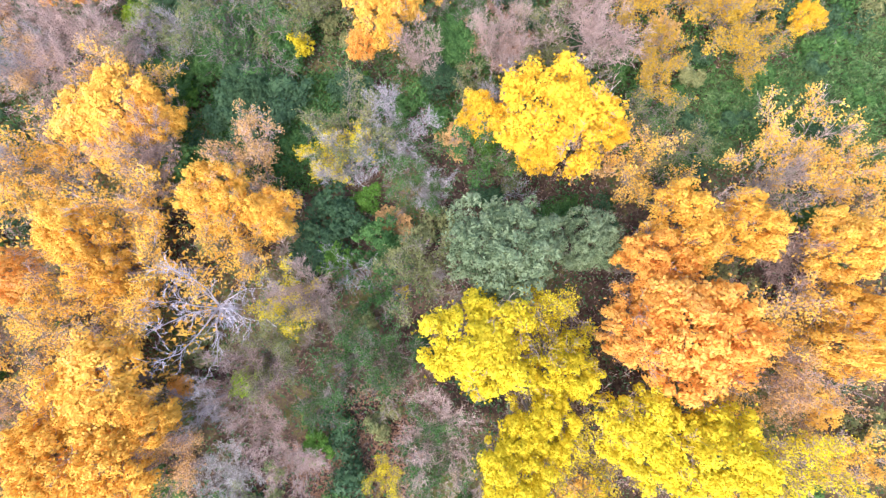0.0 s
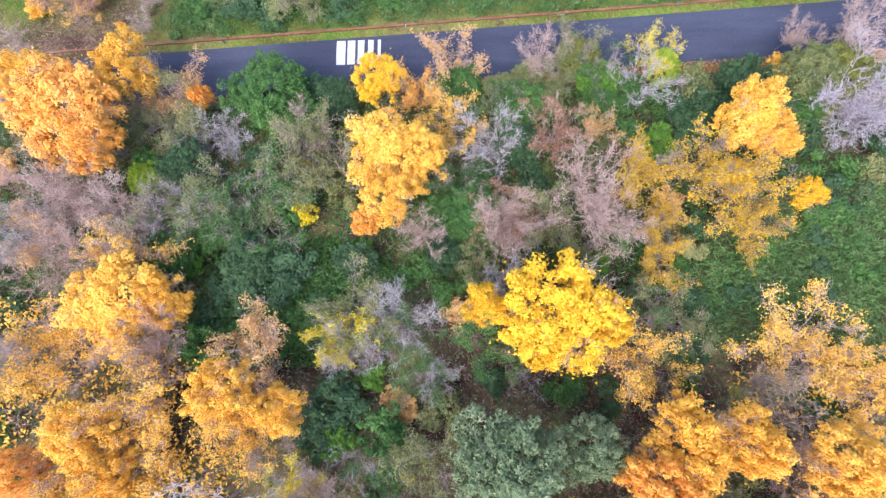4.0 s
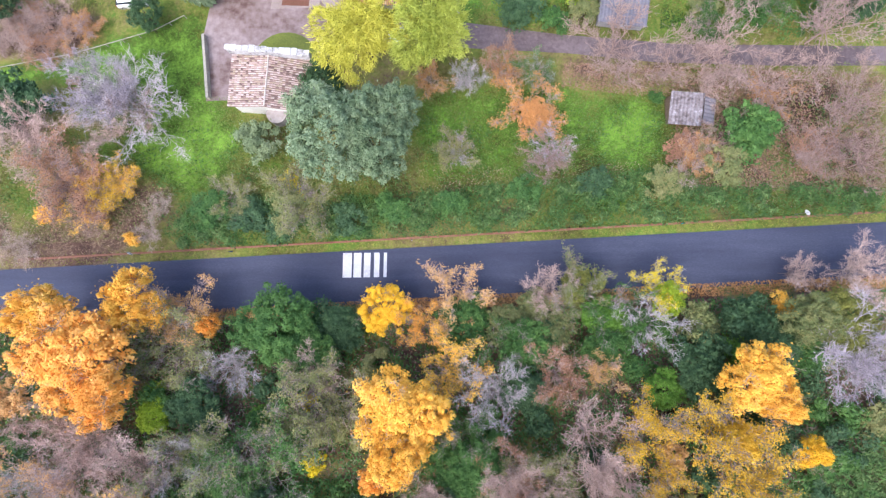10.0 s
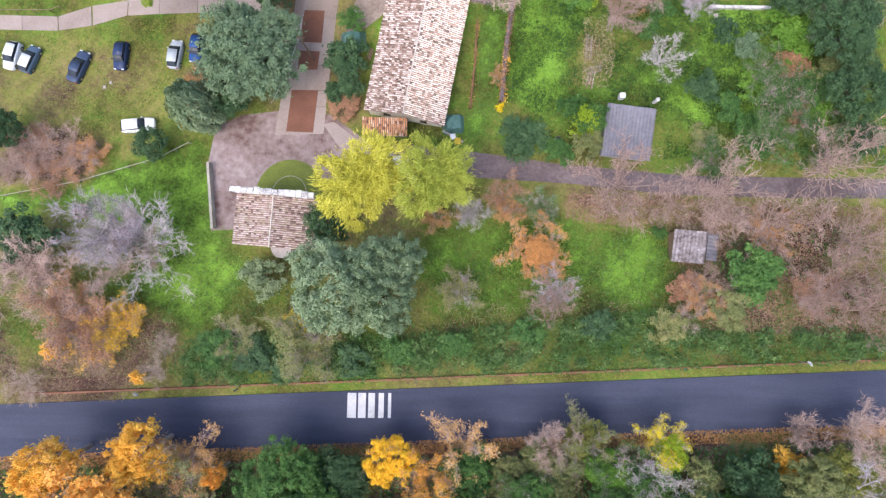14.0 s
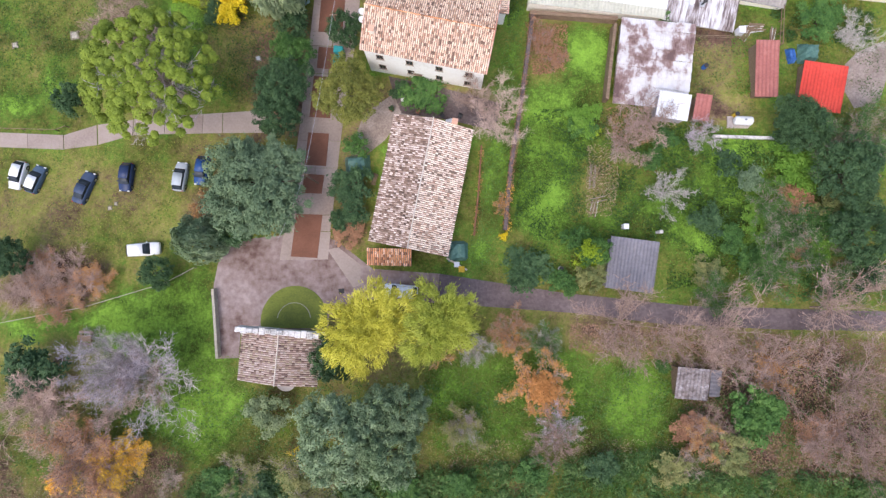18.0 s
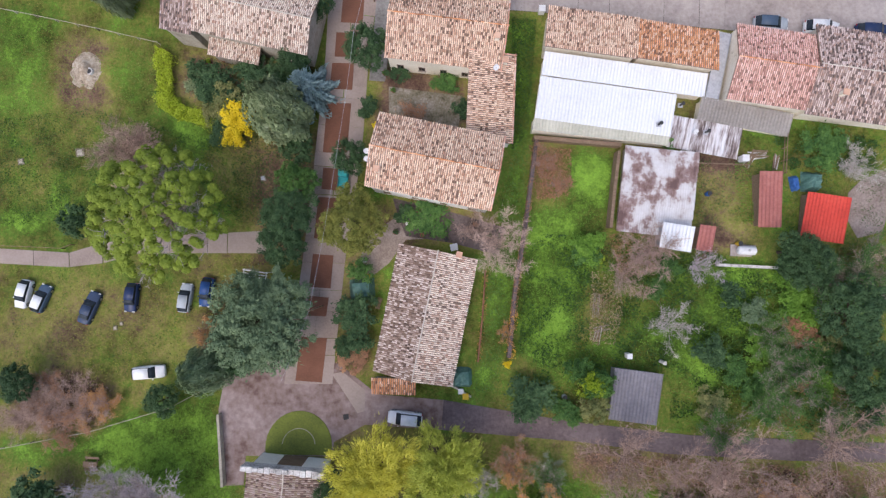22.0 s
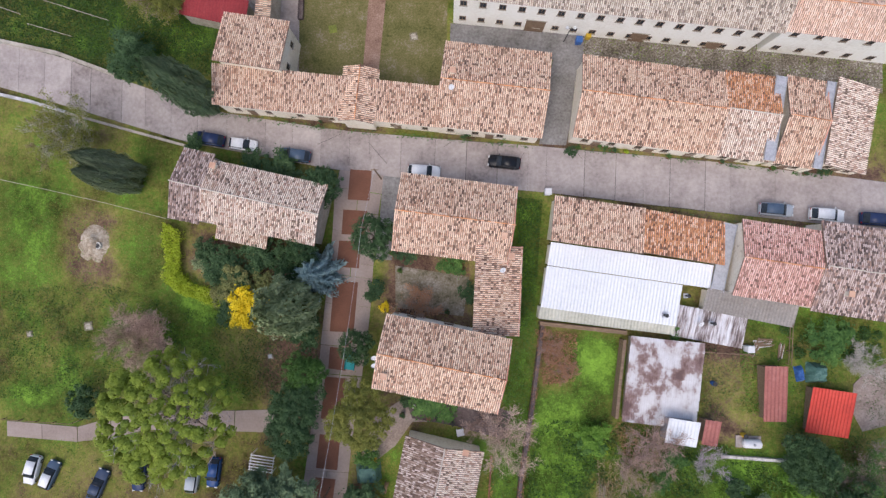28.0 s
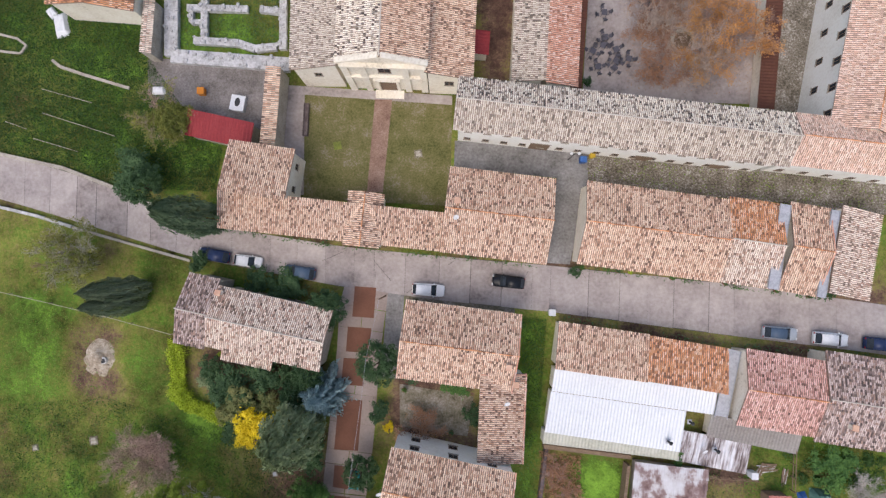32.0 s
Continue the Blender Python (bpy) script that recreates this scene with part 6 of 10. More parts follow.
grow("wisp", "x", 43.5, -4.6, 3.4, 9, "leafless tree with a haze of pale twigs", "pink")
grow("wisp", "x", 26.3, 6.0, 2.8, 9, "leafless tree with a haze of pale twigs", "tan")
grow("shrub", "orange", -22, -10.4, 1.3, 3, "small shrub with orange leaves")
grow("leafy", "yellow", 9.2, 12.2, 5.1, 11, "tall tree with bright yellow autumn leaves")
grow("leafy", "yellow", 3.3, 12.8, 2.2, 9, "tall tree with bright yellow autumn leaves")
grow("leafy", "yellow", 13.4, 11.7, 2.3, 9, "tall tree with bright yellow autumn leaves")
grow("leafy", "yellow", 8, 9.3, 2, 9, "tall tree with bright yellow autumn leaves")
grow("oak", "oak", 4.5, 1.8, 4.7, 12.5, "grey-green evergreen oak with a dense crown")
grow("oak", "oak", 11.1, 1.5, 2.9, 10, "grey-green evergreen oak with a dense crown")
grow("leafy", "lemon", 2.6, -5.8, 4.4, 13, "rounded tree with lemon-yellow leaves")
grow("half", "lemon", 8, -4.4, 3.4, 10, "half-bare tree with pale yellow leaves", "tan")
grow("leafy", "lemon", 8.8, -7.6, 2.6, 11, "rounded tree with lemon-yellow leaves")
grow("leafy", "orange", 16.7, -4.5, 4.5, 15, "large tree in deep orange autumn leaf")
grow("leafy", "orange", 14.1, -4.7, 2.9, 13, "large tree in deep orange autumn leaf")
grow("leafy", "orange", 20, -5.6, 2.8, 14, "large tree in deep orange autumn leaf")
grow("leafy", "orange", 15.3, -0.4, 3, 13, "large tree in deep orange autumn leaf")
grow("leafy", "gold", 18.5, 2.8, 3.5, 12, "broad tree with golden autumn leaves")
grow("leafy", "gold", 23, 2.7, 2.9, 11, "broad tree with golden autumn leaves")
grow("half", "gold", 16.5, 7.6, 3.1, 9, "half-bare tree with scattered golden leaves", "tan")
grow("leafy", "lemon", 13.9, -11.8, 3.6, 12, "rounded tree with lemon-yellow leaves")
grow("leafy", "lemon", 6.9, -11.5, 2.8, 11, "rounded tree with lemon-yellow leaves")
grow("leafy", "lemon", 18.7, -13.3, 4, 12, "rounded tree with lemon-yellow leaves")
grow("leafy", "lemon", 5.2, -14.4, 3.1, 11, "rounded tree with lemon-yellow leaves")
grow("half", "lemon", 10.8, -14.9, 3.2, 10, "half-bare tree with pale yellow leaves", "tan")
grow("half", "lemon", 25.7, -14.2, 3.5, 10, "half-bare tree with pale yellow leaves", "pink")
grow("half", "gold", 26.9, -4.7, 4.1, 10, "half-bare tree with scattered golden leaves", "pink")
grow("leafy", "gold", 29.3, -5.9, 2.6, 11, "broad tree with golden autumn leaves")
grow("leafy", "gold", 30.3, 1.4, 3.1, 11, "broad tree with golden autumn leaves")
grow("half", "gold", 30.1, 9.4, 4.3, 8, "half-bare tree with scattered golden leaves", "pink")
grow("half", "gold", 33.4, 7.7, 2.7, 8, "half-bare tree with scattered golden leaves", "pink")
grow("wisp", "x", 28.3, 0.4, 3.3, 8, "leafless tree with a haze of pinkish twigs", "pink")
grow("half", "tan", 26.3, -8.8, 3.4, 10, "half-bare tree with tan leaves on grey twigs", "pink")
grow("leafy", "gold", 30.2, -3.6, 2.2, 11, "broad tree with golden autumn leaves")
grow("wisp", "x", -4.2, 11.6, 3.8, 8, "leafless tree with whitish-grey branches", "pale")
grow("half", "mixed", -8, 11.6, 3.6, 7, "ivy-clad tree with grey twigs and dull green leaves", "pale")
grow("half", "lemon", -10, 9.5, 2.7, 6, "half-bare tree with pale yellow leaves", "grey")
grow("wisp", "x", -2.2, 19.1, 2.6, 8, "leafless tree with a haze of pinkish twigs", "pink")
grow("bare", "x", 13.2, 20.7, 4.1, 9, "leafless tree with a haze of pinkish twigs", "pink")
grow("wisp", "x", 5, 20.1, 3.4, 8, "leafless tree with a haze of pinkish twigs", "pink")
grow("half", "mixed", 8.9, 20.7, 3, 7, "ivy-clad tree with grey twigs and dull green leaves", "pale")
grow("wisp", "x", -36.8, 21.7, 4.2, 7, "leafless tree with a haze of pinkish twigs", "pink")
grow("wisp", "x", -39.7, 19.2, 3.6, 7, "leafless tree with whitish-grey branches", "pale")
grow("half", "mixed", -25.3, 21.4, 4.4, 7, "ivy-clad tree with grey twigs and dull green leaves", "pale")
grow("half", "green", -18.4, 21.3, 4.4, 7, "grey-twigged tree with green ivy leaves", "grey")
grow("wisp", "x", -30.4, 20.6, 3.7, 6, "leafless tree with a haze of pinkish twigs", "pink")
grow("shrub", "green", -25.5, 19.2, 3, 3, "leafy green shrub of the undergrowth")
grow("shrub", "green", -15.4, 22.3, 2.7, 4, "leafy green shrub of the undergrowth")
grow("wisp", "x", 0, -12.8, 3.6, 7, "leafless tree with a haze of pinkish twigs", "pink")
grow("half", "green", -0.6, -14.7, 3, 7, "grey-twigged tree with green ivy leaves", "pink")
grow("wisp", "x", -9.9, -3.8, 2.1, 8, "leafless tree with fine tan twigs", "tan")
grow("half", "mixed", -2, -0, 3.4, 8, "ivy-clad tree with grey twigs and dull green leaves", "pink")
grow("shrub", "green", -5.1, 1.4, 2.7, 4, "leafy green shrub of the undergrowth")
grow("half", "green", -7.2, -7.5, 2.9, 7, "grey-twigged tree with green ivy leaves", "grey")
grow("half", "green", -4.1, -7.5, 2.2, 7, "grey-twigged tree with green ivy leaves", "grey")
grow("half", "mixed", -13.6, -7, 2.8, 8, "ivy-clad tree with grey twigs and dull green leaves", "pale")
grow("shrub", "lime", -16.1, -9.4, 1.8, 4, "bright lime-green shrub among trees")
grow("half", "lemon", -13, -3, 2.8, 6, "half-bare tree with pale yellow leaves", "grey")
grow("shrub", "lemon", -3.4, -2.5, 0.7, 2, "small shrub with bright yellow leaves")
grow("shrub", "lemon", -15, 26.6, 1.1, 3, "small shrub with bright yellow leaves")
grow("half", "green", -2.1, 6.7, 2.6, 6, "grey-twigged tree with green ivy leaves", "pale")
grow("wisp", "x", -0.7, 6.7, 2.1, 6, "leafless tree with whitish-grey branches", "pale")
grow("shrub", "dark", -9.2, 4.4, 2.7, 4, "dark green shrub covered in ivy")
grow("shrub", "dark", -11.2, 2, 3, 3, "dark green shrub covered in ivy")
grow("shrub", "dark", -15.2, 15.4, 3.2, 3, "dark green shrub covered in ivy")
grow("shrub", "dark", -19.4, 14.3, 3.2, 3, "dark green shrub covered in ivy")
grow("shrub", "dark", -8.8, 17.1, 2.4, 3, "dark green shrub covered in ivy")
grow("half", "mixed", 19.1, 10.8, 3.4, 6, "ivy-clad tree with grey twigs and dull green leaves", "grey")
grow("half", "green", 17.7, 13.4, 2, 5, "grey-twigged tree with green ivy leaves", "grey")
grow("wisp", "x", -11.4, -15.5, 3.1, 6, "leafless tree with a haze of pinkish twigs", "pink")
grow("wisp", "x", -14.4, -12.9, 2.7, 5, "leafless tree with a haze of pinkish twigs", "pink")
grow("half", "green", -10, -11.2, 2.3, 5, "grey-twigged tree with green ivy leaves", "grey")
grow("wisp", "x", -16.8, -16.6, 3.1, 5, "leafless tree with fine grey twigs", "grey")
grow("half", "lemon", -4.4, -16.6, 1.7, 6, "half-bare tree with pale yellow leaves", "tan")
grow("leafy", "orange", -37.8, 31.3, 5.6, 12, "large tree in deep orange autumn leaf")
grow("leafy", "orange", -34, 28, 3.2, 11, "large tree in deep orange autumn leaf")
grow("leafy", "gold", -43.1, 35.4, 3.1, 11, "broad tree with golden autumn leaves")
grow("leafy", "gold", -33.4, 36.7, 3.5, 10, "broad tree with golden autumn leaves")
grow("leafy", "orange", -26.2, 34.1, 1.3, 6, "large tree in deep orange autumn leaf")
grow("half", "mixed", -29.2, 31.5, 4.6, 7, "ivy-clad tree with grey twigs and dull green leaves", "pale")
grow("half", "tan", -29.8, 34.8, 3.6, 6, "half-bare tree with tan leaves on grey twigs", "pink")
grow("oak", "green", -19, 34.1, 4.5, 7.5, "round deep-green evergreen tree")
grow("shrub", "green", -30.7, 26.6, 1.8, 3.5, "leafy green shrub of the undergrowth")
grow("wisp", "x", -23.2, 29.8, 3.2, 5, "leafless tree with whitish-grey branches", "pale")
grow("shrub", "dark", -14, 34, 2.7, 4, "dark green shrub covered in ivy")
grow("shrub", "green", -17.5, 31.6, 2.1, 3, "leafy green shrub of the undergrowth")
grow("leafy", "yellow", -7.2, 35.8, 2.8, 6, "tall tree with bright yellow autumn leaves")
grow("half", "orange", -3.4, 34.2, 2.6, 6, "small tree with thin orange leaves", "tan")
grow("half", "tan", 0.9, 36.9, 3.5, 6, "half-bare tree with tan leaves on grey twigs", "pink")
grow("shrub", "green", 1.6, 34.8, 2.7, 4, "leafy green shrub of the undergrowth")
grow("leafy", "gold", -5.4, 27.1, 4.4, 10, "broad tree with golden autumn leaves")
grow("leafy", "gold", -3.1, 25.8, 3.1, 9, "broad tree with golden autumn leaves")
grow("leafy", "gold", -5.3, 22.5, 2.8, 9, "broad tree with golden autumn leaves")
grow("leafy", "orange", -7.6, 20.4, 1.5, 6, "large tree in deep orange autumn leaf")
grow("half", "mixed", -12.6, 27, 3.8, 8, "ivy-clad tree with grey twigs and dull green leaves", "pale")
grow("wisp", "x", -14.1, 29.4, 3.1, 6, "leafless tree with a haze of pinkish twigs", "pink")
grow("half", "mixed", -15.3, 24.3, 4, 7, "ivy-clad tree with grey twigs and dull green leaves", "grey")
grow("shrub", "lemon", -13.8, 21.3, 1.3, 4, "small shrub with bright yellow leaves")
grow("wisp", "x", -34.8, 23, 4.5, 8, "leafless tree with a haze of pinkish twigs", "pink")
grow("wisp", "x", -40.2, 24.3, 3.3, 7, "leafless tree with a haze of pinkish twigs", "pink")
grow("wisp", "x", -26, 21.6, 3.2, 6, "leafless tree with whitish-grey branches", "pale")
grow("half", "green", -22.1, 21.1, 3.2, 6, "grey-twigged tree with green ivy leaves", "grey")
grow("wisp", "x", -30.5, 18.1, 3.6, 7, "leafless tree with a haze of pinkish twigs", "pink")
grow("half", "gold", -29.4, 16.6, 3.6, 7, "half-bare tree with scattered golden leaves", "pink")
grow("half", "gold", -0.3, 29.8, 3.3, 7, "half-bare tree with scattered golden leaves", "tan")
grow("wisp", "x", 4.1, 28.4, 3.8, 7, "leafless tree with whitish-grey branches", "pale")
grow("half", "green", 6, 32.8, 2.8, 6, "grey-twigged tree with green ivy leaves", "tan")
grow("wisp", "x", 9.7, 38, 3.2, 6, "leafless tree with a haze of pinkish twigs", "pink")
grow("half", "mixed", 13.1, 37.7, 3.2, 6, "ivy-clad tree with grey twigs and dull green leaves", "pink")
grow("shrub", "dark", 8.3, 32.5, 2.6, 4, "dark green shrub covered in ivy")
grow("half", "rust", 10.8, 29.5, 3, 6, "half-bare tree with rust-brown leaves", "pink")
grow("half", "tan", 14.9, 30.1, 1.9, 6, "half-bare tree with tan leaves on grey twigs", "pink")
grow("half", "green", 16.4, 35.2, 3.4, 6, "grey-twigged tree with green ivy leaves", "grey")
grow("bare", "x", 19.9, 34.4, 3.3, 7, "leafless tree with whitish-grey branches", "pale")
grow("half", "lemon", 21.7, 38.1, 2.3, 6, "half-bare tree with pale yellow leaves", "grey")
grow("shrub", "dark", 25.2, 31.4, 2.8, 5, "dark green shrub covered in ivy")
grow("shrub", "mixed", 25.3, 34.7, 2.3, 5, "dull green shrub with yellowing leaves")
grow("shrub", "dark", 30.3, 35, 2.9, 5, "dark green shrub covered in ivy")
grow("oak", "mixed", 35.6, 34.7, 3.4, 7, "dull olive-green bushy tree")
grow("shrub", "gold", 34.3, 36.3, 1.7, 4, "small shrub with golden leaves")
grow("leafy", "gold", 28.2, 29.9, 3.7, 10, "broad tree with golden autumn leaves")
grow("leafy", "gold", 30.2, 27.9, 2, 9, "broad tree with golden autumn leaves")
grow("half", "honey", 18.5, 25.1, 3.6, 8, "half-bare tree with scattered golden leaves", "limb")
grow("half", "honey", 24.4, 25.8, 3.6, 8, "half-bare tree with scattered golden leaves", "limb")
grow("half", "honey", 26.9, 22.8, 3.8, 8, "half-bare tree with scattered golden leaves", "limb")
grow("leafy", "honey", 26.7, 24.3, 2.0, 7, "broad tree with golden autumn leaves")
grow("shrub", "dark", 31, 25.1, 2.4, 5, "dark green shrub covered in ivy")
grow("leafy", "yellow", 33.7, 22.9, 1.7, 5, "tall tree with bright yellow autumn leaves")
grow("half", "honey", 27.9, 19.7, 2.5, 6, "half-bare tree with scattered golden leaves", "limb")
grow("half", "honey", 19.6, 19.7, 2.3, 6, "half-bare tree with scattered golden leaves", "limb")
grow("half", "honey", 18.9, 16.4, 2.4, 6, "half-bare tree with scattered golden leaves", "limb")
grow("bare", "x", 39, 32.3, 5, 8, "leafless tree with mauve-grey branches", "mauve")
grow("wisp", "x", 40.4, 30.6, 4.6, 7, "leafless tree with mauve-grey branches", "mauve")
grow("wisp", "x", 41.1, 40, 4.1, 8, "leafless tree with a haze of pinkish twigs", "pink")
grow("wisp", "x", 35.7, 39.7, 2.3, 6, "leafless tree with a haze of pinkish twigs", "pink")
grow("bare", "x", 12.6, 24.3, 4.1, 9, "leafless tree with a haze of pinkish twigs", "pink")
grow("wisp", "x", 14.3, 21.3, 3.5, 8, "leafless tree with a haze of pinkish twigs", "pink")
grow("wisp", "x", 5.8, 19.7, 3.1, 7, "leafless tree with a haze of pinkish twigs", "pink")
grow("half", "green", 0.8, 23.8, 2.7, 6, "grey-twigged tree with green ivy leaves", "grey")
grow("half", "rust", 5.5, 20.7, 2.9, 6, "half-bare tree with rust-brown leaves", "pink")
grow("shrub", "green", 12.9, 15.3, 1.9, 3, "leafy green shrub of the undergrowth")
grow("wisp", "x", 5.2, 14.5, 3, 6, "leafless tree with whitish-grey branches", "pale")
grow("half", "mixed", 11.9, 17.2, 2.5, 6, "ivy-clad tree with grey twigs and dull green leaves", "pink")
grow("half", "lemon", -6.8, 10.7, 1.8, 5, "half-bare tree with pale yellow leaves", "grey")
grow("wisp", "x", -8.6, 8.6, 2.7, 6, "leafless tree with whitish-grey branches", "pale")
grow("half", "green", -4.2, 10, 2.7, 6, "grey-twigged tree with green ivy leaves", "pale")
grow("half", "green", 18.8, 8.6, 3, 5, "grey-twigged tree with green ivy leaves", "grey")
grow("shrub", "green", -23, 8.8, 2.6, 4, "leafy green shrub of the undergrowth")
grow("wisp", "x", -25.5, 8, 2.8, 6, "leafless tree with a haze of pinkish twigs", "pink")
grow("wisp", "x", -35.7, 16.6, 4.1, 7, "leafless tree with a haze of pinkish twigs", "pink")
grow("half", "tan", -40.3, 19.5, 3.7, 7, "half-bare tree with tan leaves on grey twigs", "pink")

# ---------------------------------------------------------------- the bank and gardens below the road
grow("oak", "bluegreen", -12, 55, 5.7, 13.5, "grey-green evergreen oak with a dense crown")
grow("oak", "bluegreen", -8.3, 53, 3.9, 12, "grey-green evergreen oak with a dense crown")
grow("oak", "bluegreen", -7, 57.5, 3.7, 12, "grey-green evergreen oak with a dense crown")
grow("oak", "dark", -14.9, 61.9, 3, 6, "dark evergreen tree with a dense crown")
grow("willow", "willow", -10.3, 66.2, 5.7, 14, "weeping willow with yellow-green trailing leaves")
grow("willow", "willowgreen", -2.2, 66.3, 5.2, 13, "weeping willow with fresh green trailing leaves")
grow("shrub", "oak", -23.1, 55.3, 2.8, 4, "grey-green bush with dense leaves")
grow("wisp", "x", -41.4, 60.6, 4.9, 8, "leafless tree with a brush of mauve-grey twigs", "mauve")
grow("bare", "x", -36.3, 59.4, 5.8, 8, "leafless tree with whitish-grey branches", "pale")
grow("wisp", "x", -40.4, 61.2, 4.2, 7, "leafless tree with a brush of mauve-grey twigs", "mauve")
grow("wisp", "x", -38.1, 59.9, 4, 5, "leafless tree with dull brown twigs", "dull")
grow("bare", "x", -50.1, 55.2, 5.0, 6, "leafless tree with reddish-tan boughs", "pink")
grow("half", "rust", -44.4, 50.4, 4.9, 6, "half-bare tree with rust-brown leaves", "dull")
grow("half", "honey", -39.8, 49.7, 3.0, 4.5, "half-bare tree with scattered golden leaves", "dull")
grow("half", "honey", -42.1, 48.9, 2.6, 3, "half-bare tree with scattered golden leaves", "dull")
grow("half", "gold", -39.1, 50.4, 2, 3, "half-bare tree with scattered golden leaves", "dull")
grow("shrub", "gold", -48.6, 46.8, 1.1, 1.5, "small shrub with golden leaves")
grow("half", "lemon", -18.9, 50.4, 1.1, 2, "half-bare tree with pale yellow leaves", "dull")
grow("half", "lemon", -17.4, 48.3, 1.2, 2, "half-bare tree with pale yellow leaves", "dull")
grow("half", "lemon", -16.6, 46.6, 0.9, 1.6, "half-bare tree with pale yellow leaves", "dull")
grow("wisp", "x", -50.9, 56.3, 4, 4, "leafless tree with dull brown twigs", "dull")
grow("wisp", "x", -46.3, 50.4, 4.6, 4, "leafless tree with dull brown twigs", "dull")
grow("wisp", "x", -42.7, 46.7, 3, 3, "leafless tree with dull brown twigs", "dull")
grow("shrub", "dark", -53.4, 58.7, 2.7, 4, "dark green shrub covered in ivy")
grow("shrub", "mixed", 28.8, 53.8, 1.6, 1.6, "dull green shrub with yellowing leaves")
grow("wisp", "x", 31.1, 53.2, 2.2, 2.4, "leafless tree with dull brown twigs", "dull")
grow("bare", "x", 43.4, 54.6, 4.3, 5, "leafless tree with dull brown twigs", "dull")
grow("shrub", "green", 34.2, 55.6, 2.9, 3.5, "leafy green shrub of the undergrowth")
grow("half", "rust", 40.8, 53.8, 2.8, 2.5, "half-bare tree with rust-brown leaves", "dull")
grow("shrub", "gold", -48.6, 46.4, 1.2, 2, "small shrub with golden leaves")
grow("shrub", "gold", -37.4, 43.4, 1, 2, "small shrub with golden leaves")
grow("shrub", "dark", -51.7, 60.5, 3.7, 5, "dark green shrub covered in ivy")
grow("half", "mixed", -16.8, 47.9, 3.8, 5, "ivy-clad tree with grey twigs and dull green leaves", "grey")
grow("shrub", "mixed", -18.5, 46.8, 2.9, 3, "dull green shrub with yellowing leaves")
grow("wisp", "x", 11.8, 54.0, 2.7, 2.6, "leafless bush of mauve-grey twigs", "mauve")
grow("wisp", "x", 0.8, 54.0, 1.9, 2.6, "leafless bush of mauve-grey twigs", "mauve")
grow("half", "olive", 10.5, 63.9, 1.9, 2.6, "grey-green shrub with thin twigs", "grey")
grow("half", "olive", 2.0, 63.2, 1.9, 2.6, "grey-green shrub with thin twigs", "grey")
grow("half", "amber", 6.4, 63.4, 1.8, 2.6, "small tree with thin orange leaves", "tan")
grow("shrub", "lime", 16.2, 74.0, 2.0, 1.8, "pale lime shrub beside the grey shed")
grow("wisp", "x", 31.4, 62.5, 3.2, 2.6, "leafless bush of reddish-tan twigs", "pink")
grow("half", "russet", 37.3, 60.5, 3.2, 2.6, "half-bare bush with russet leaves", "pink")
grow("wisp", "x", -39.5, 60.6, 4.2, 7, "leafless tree with a brush of mauve-grey twigs", "mauve")
grow("wisp", "x", -41.5, 56.4, 3.6, 5, "leafless tree with reddish-tan boughs", "pink")
grow("bare", "x", -51.2, 55.7, 4.2, 6, "leafless tree with reddish-tan boughs", "pink")
grow("half", "russet", -46.2, 51.5, 3.2, 4, "half-bare bush with russet leaves", "dull")
grow("half", "honey", -43.4, 49.4, 2.4, 3, "low tree with scattered golden leaves", "dull")
grow("oak", "amber", 10.0, 58.4, 2.1, 3.6, "small rounded tree in amber autumn leaf")
grow("half", "amber", 9.9, 58.4, 3.7, 4.2, "small tree with thin orange leaves", "tan")
grow("wisp", "x", 11, 53, 3.3, 4, "leafless shrubby tree with dark brown twigs", "dull")
grow("half", "mixed", -0, 54, 2.7, 4, "ivy-clad tree with grey twigs and dull green leaves", "grey")
grow("wisp", "x", 1.7, 62.9, 2.4, 4, "leafless tree with whitish-grey branches", "pale")
grow("half", "green", 10.1, 63.6, 2.3, 4, "grey-twigged tree with green ivy leaves", "pale")
grow("half", "rust", 5.8, 65.2, 2.4, 4, "half-bare tree with rust-brown leaves", "tan")
grow("half", "russet", -2.7, 62.8, 2.2, 3, "small tree with thin russet leaves", "tan")
grow("bare", "x", 18.9, 65.7, 6, 9, "leafless tree with dull brown twigs", "dull")
grow("bare", "x", 31, 65.3, 5.6, 9, "leafless tree with dull brown twigs", "dull")
grow("bare", "x", 43.5, 67.8, 6.2, 9, "leafless tree with dull brown twigs", "dull")
grow("bare", "x", 37.2, 61.6, 4.4, 7, "leafless tree with dull brown twigs", "dull")
grow("bare", "x", 26.4, 63.8, 3.9, 6, "leafless tree with dull brown twigs", "dull")
grow("bare", "x", 45.7, 59.6, 4.9, 8, "leafless tree with dull brown twigs", "dull")
grow("shrub", "green", 33.8, 55.6, 3.5, 4, "leafy green shrub of the undergrowth")
grow("wisp", "x", 28.6, 54.6, 2.4, 3, "leafless tree with dull brown twigs", "dull")
grow("wisp", "x", 40.6, 52.7, 3.2, 3, "leafless tree with dull brown twigs", "dull")
grow("bare", "x", 45, 51.6, 3.6, 6, "leafless tree with dull brown twigs", "dull")
grow("shrub", "green", 24.6, 60.6, 1.1, 1.8, "leafy green shrub of the undergrowth")
grow("shrub", "mixed", 30.9, 51.5, 2.6, 2.5, "dull green shrub with yellowing leaves")
grow("shrub", "rust", 26.8, 53.7, 2.3, 2, "dry rust-brown shrub with thin leaves")
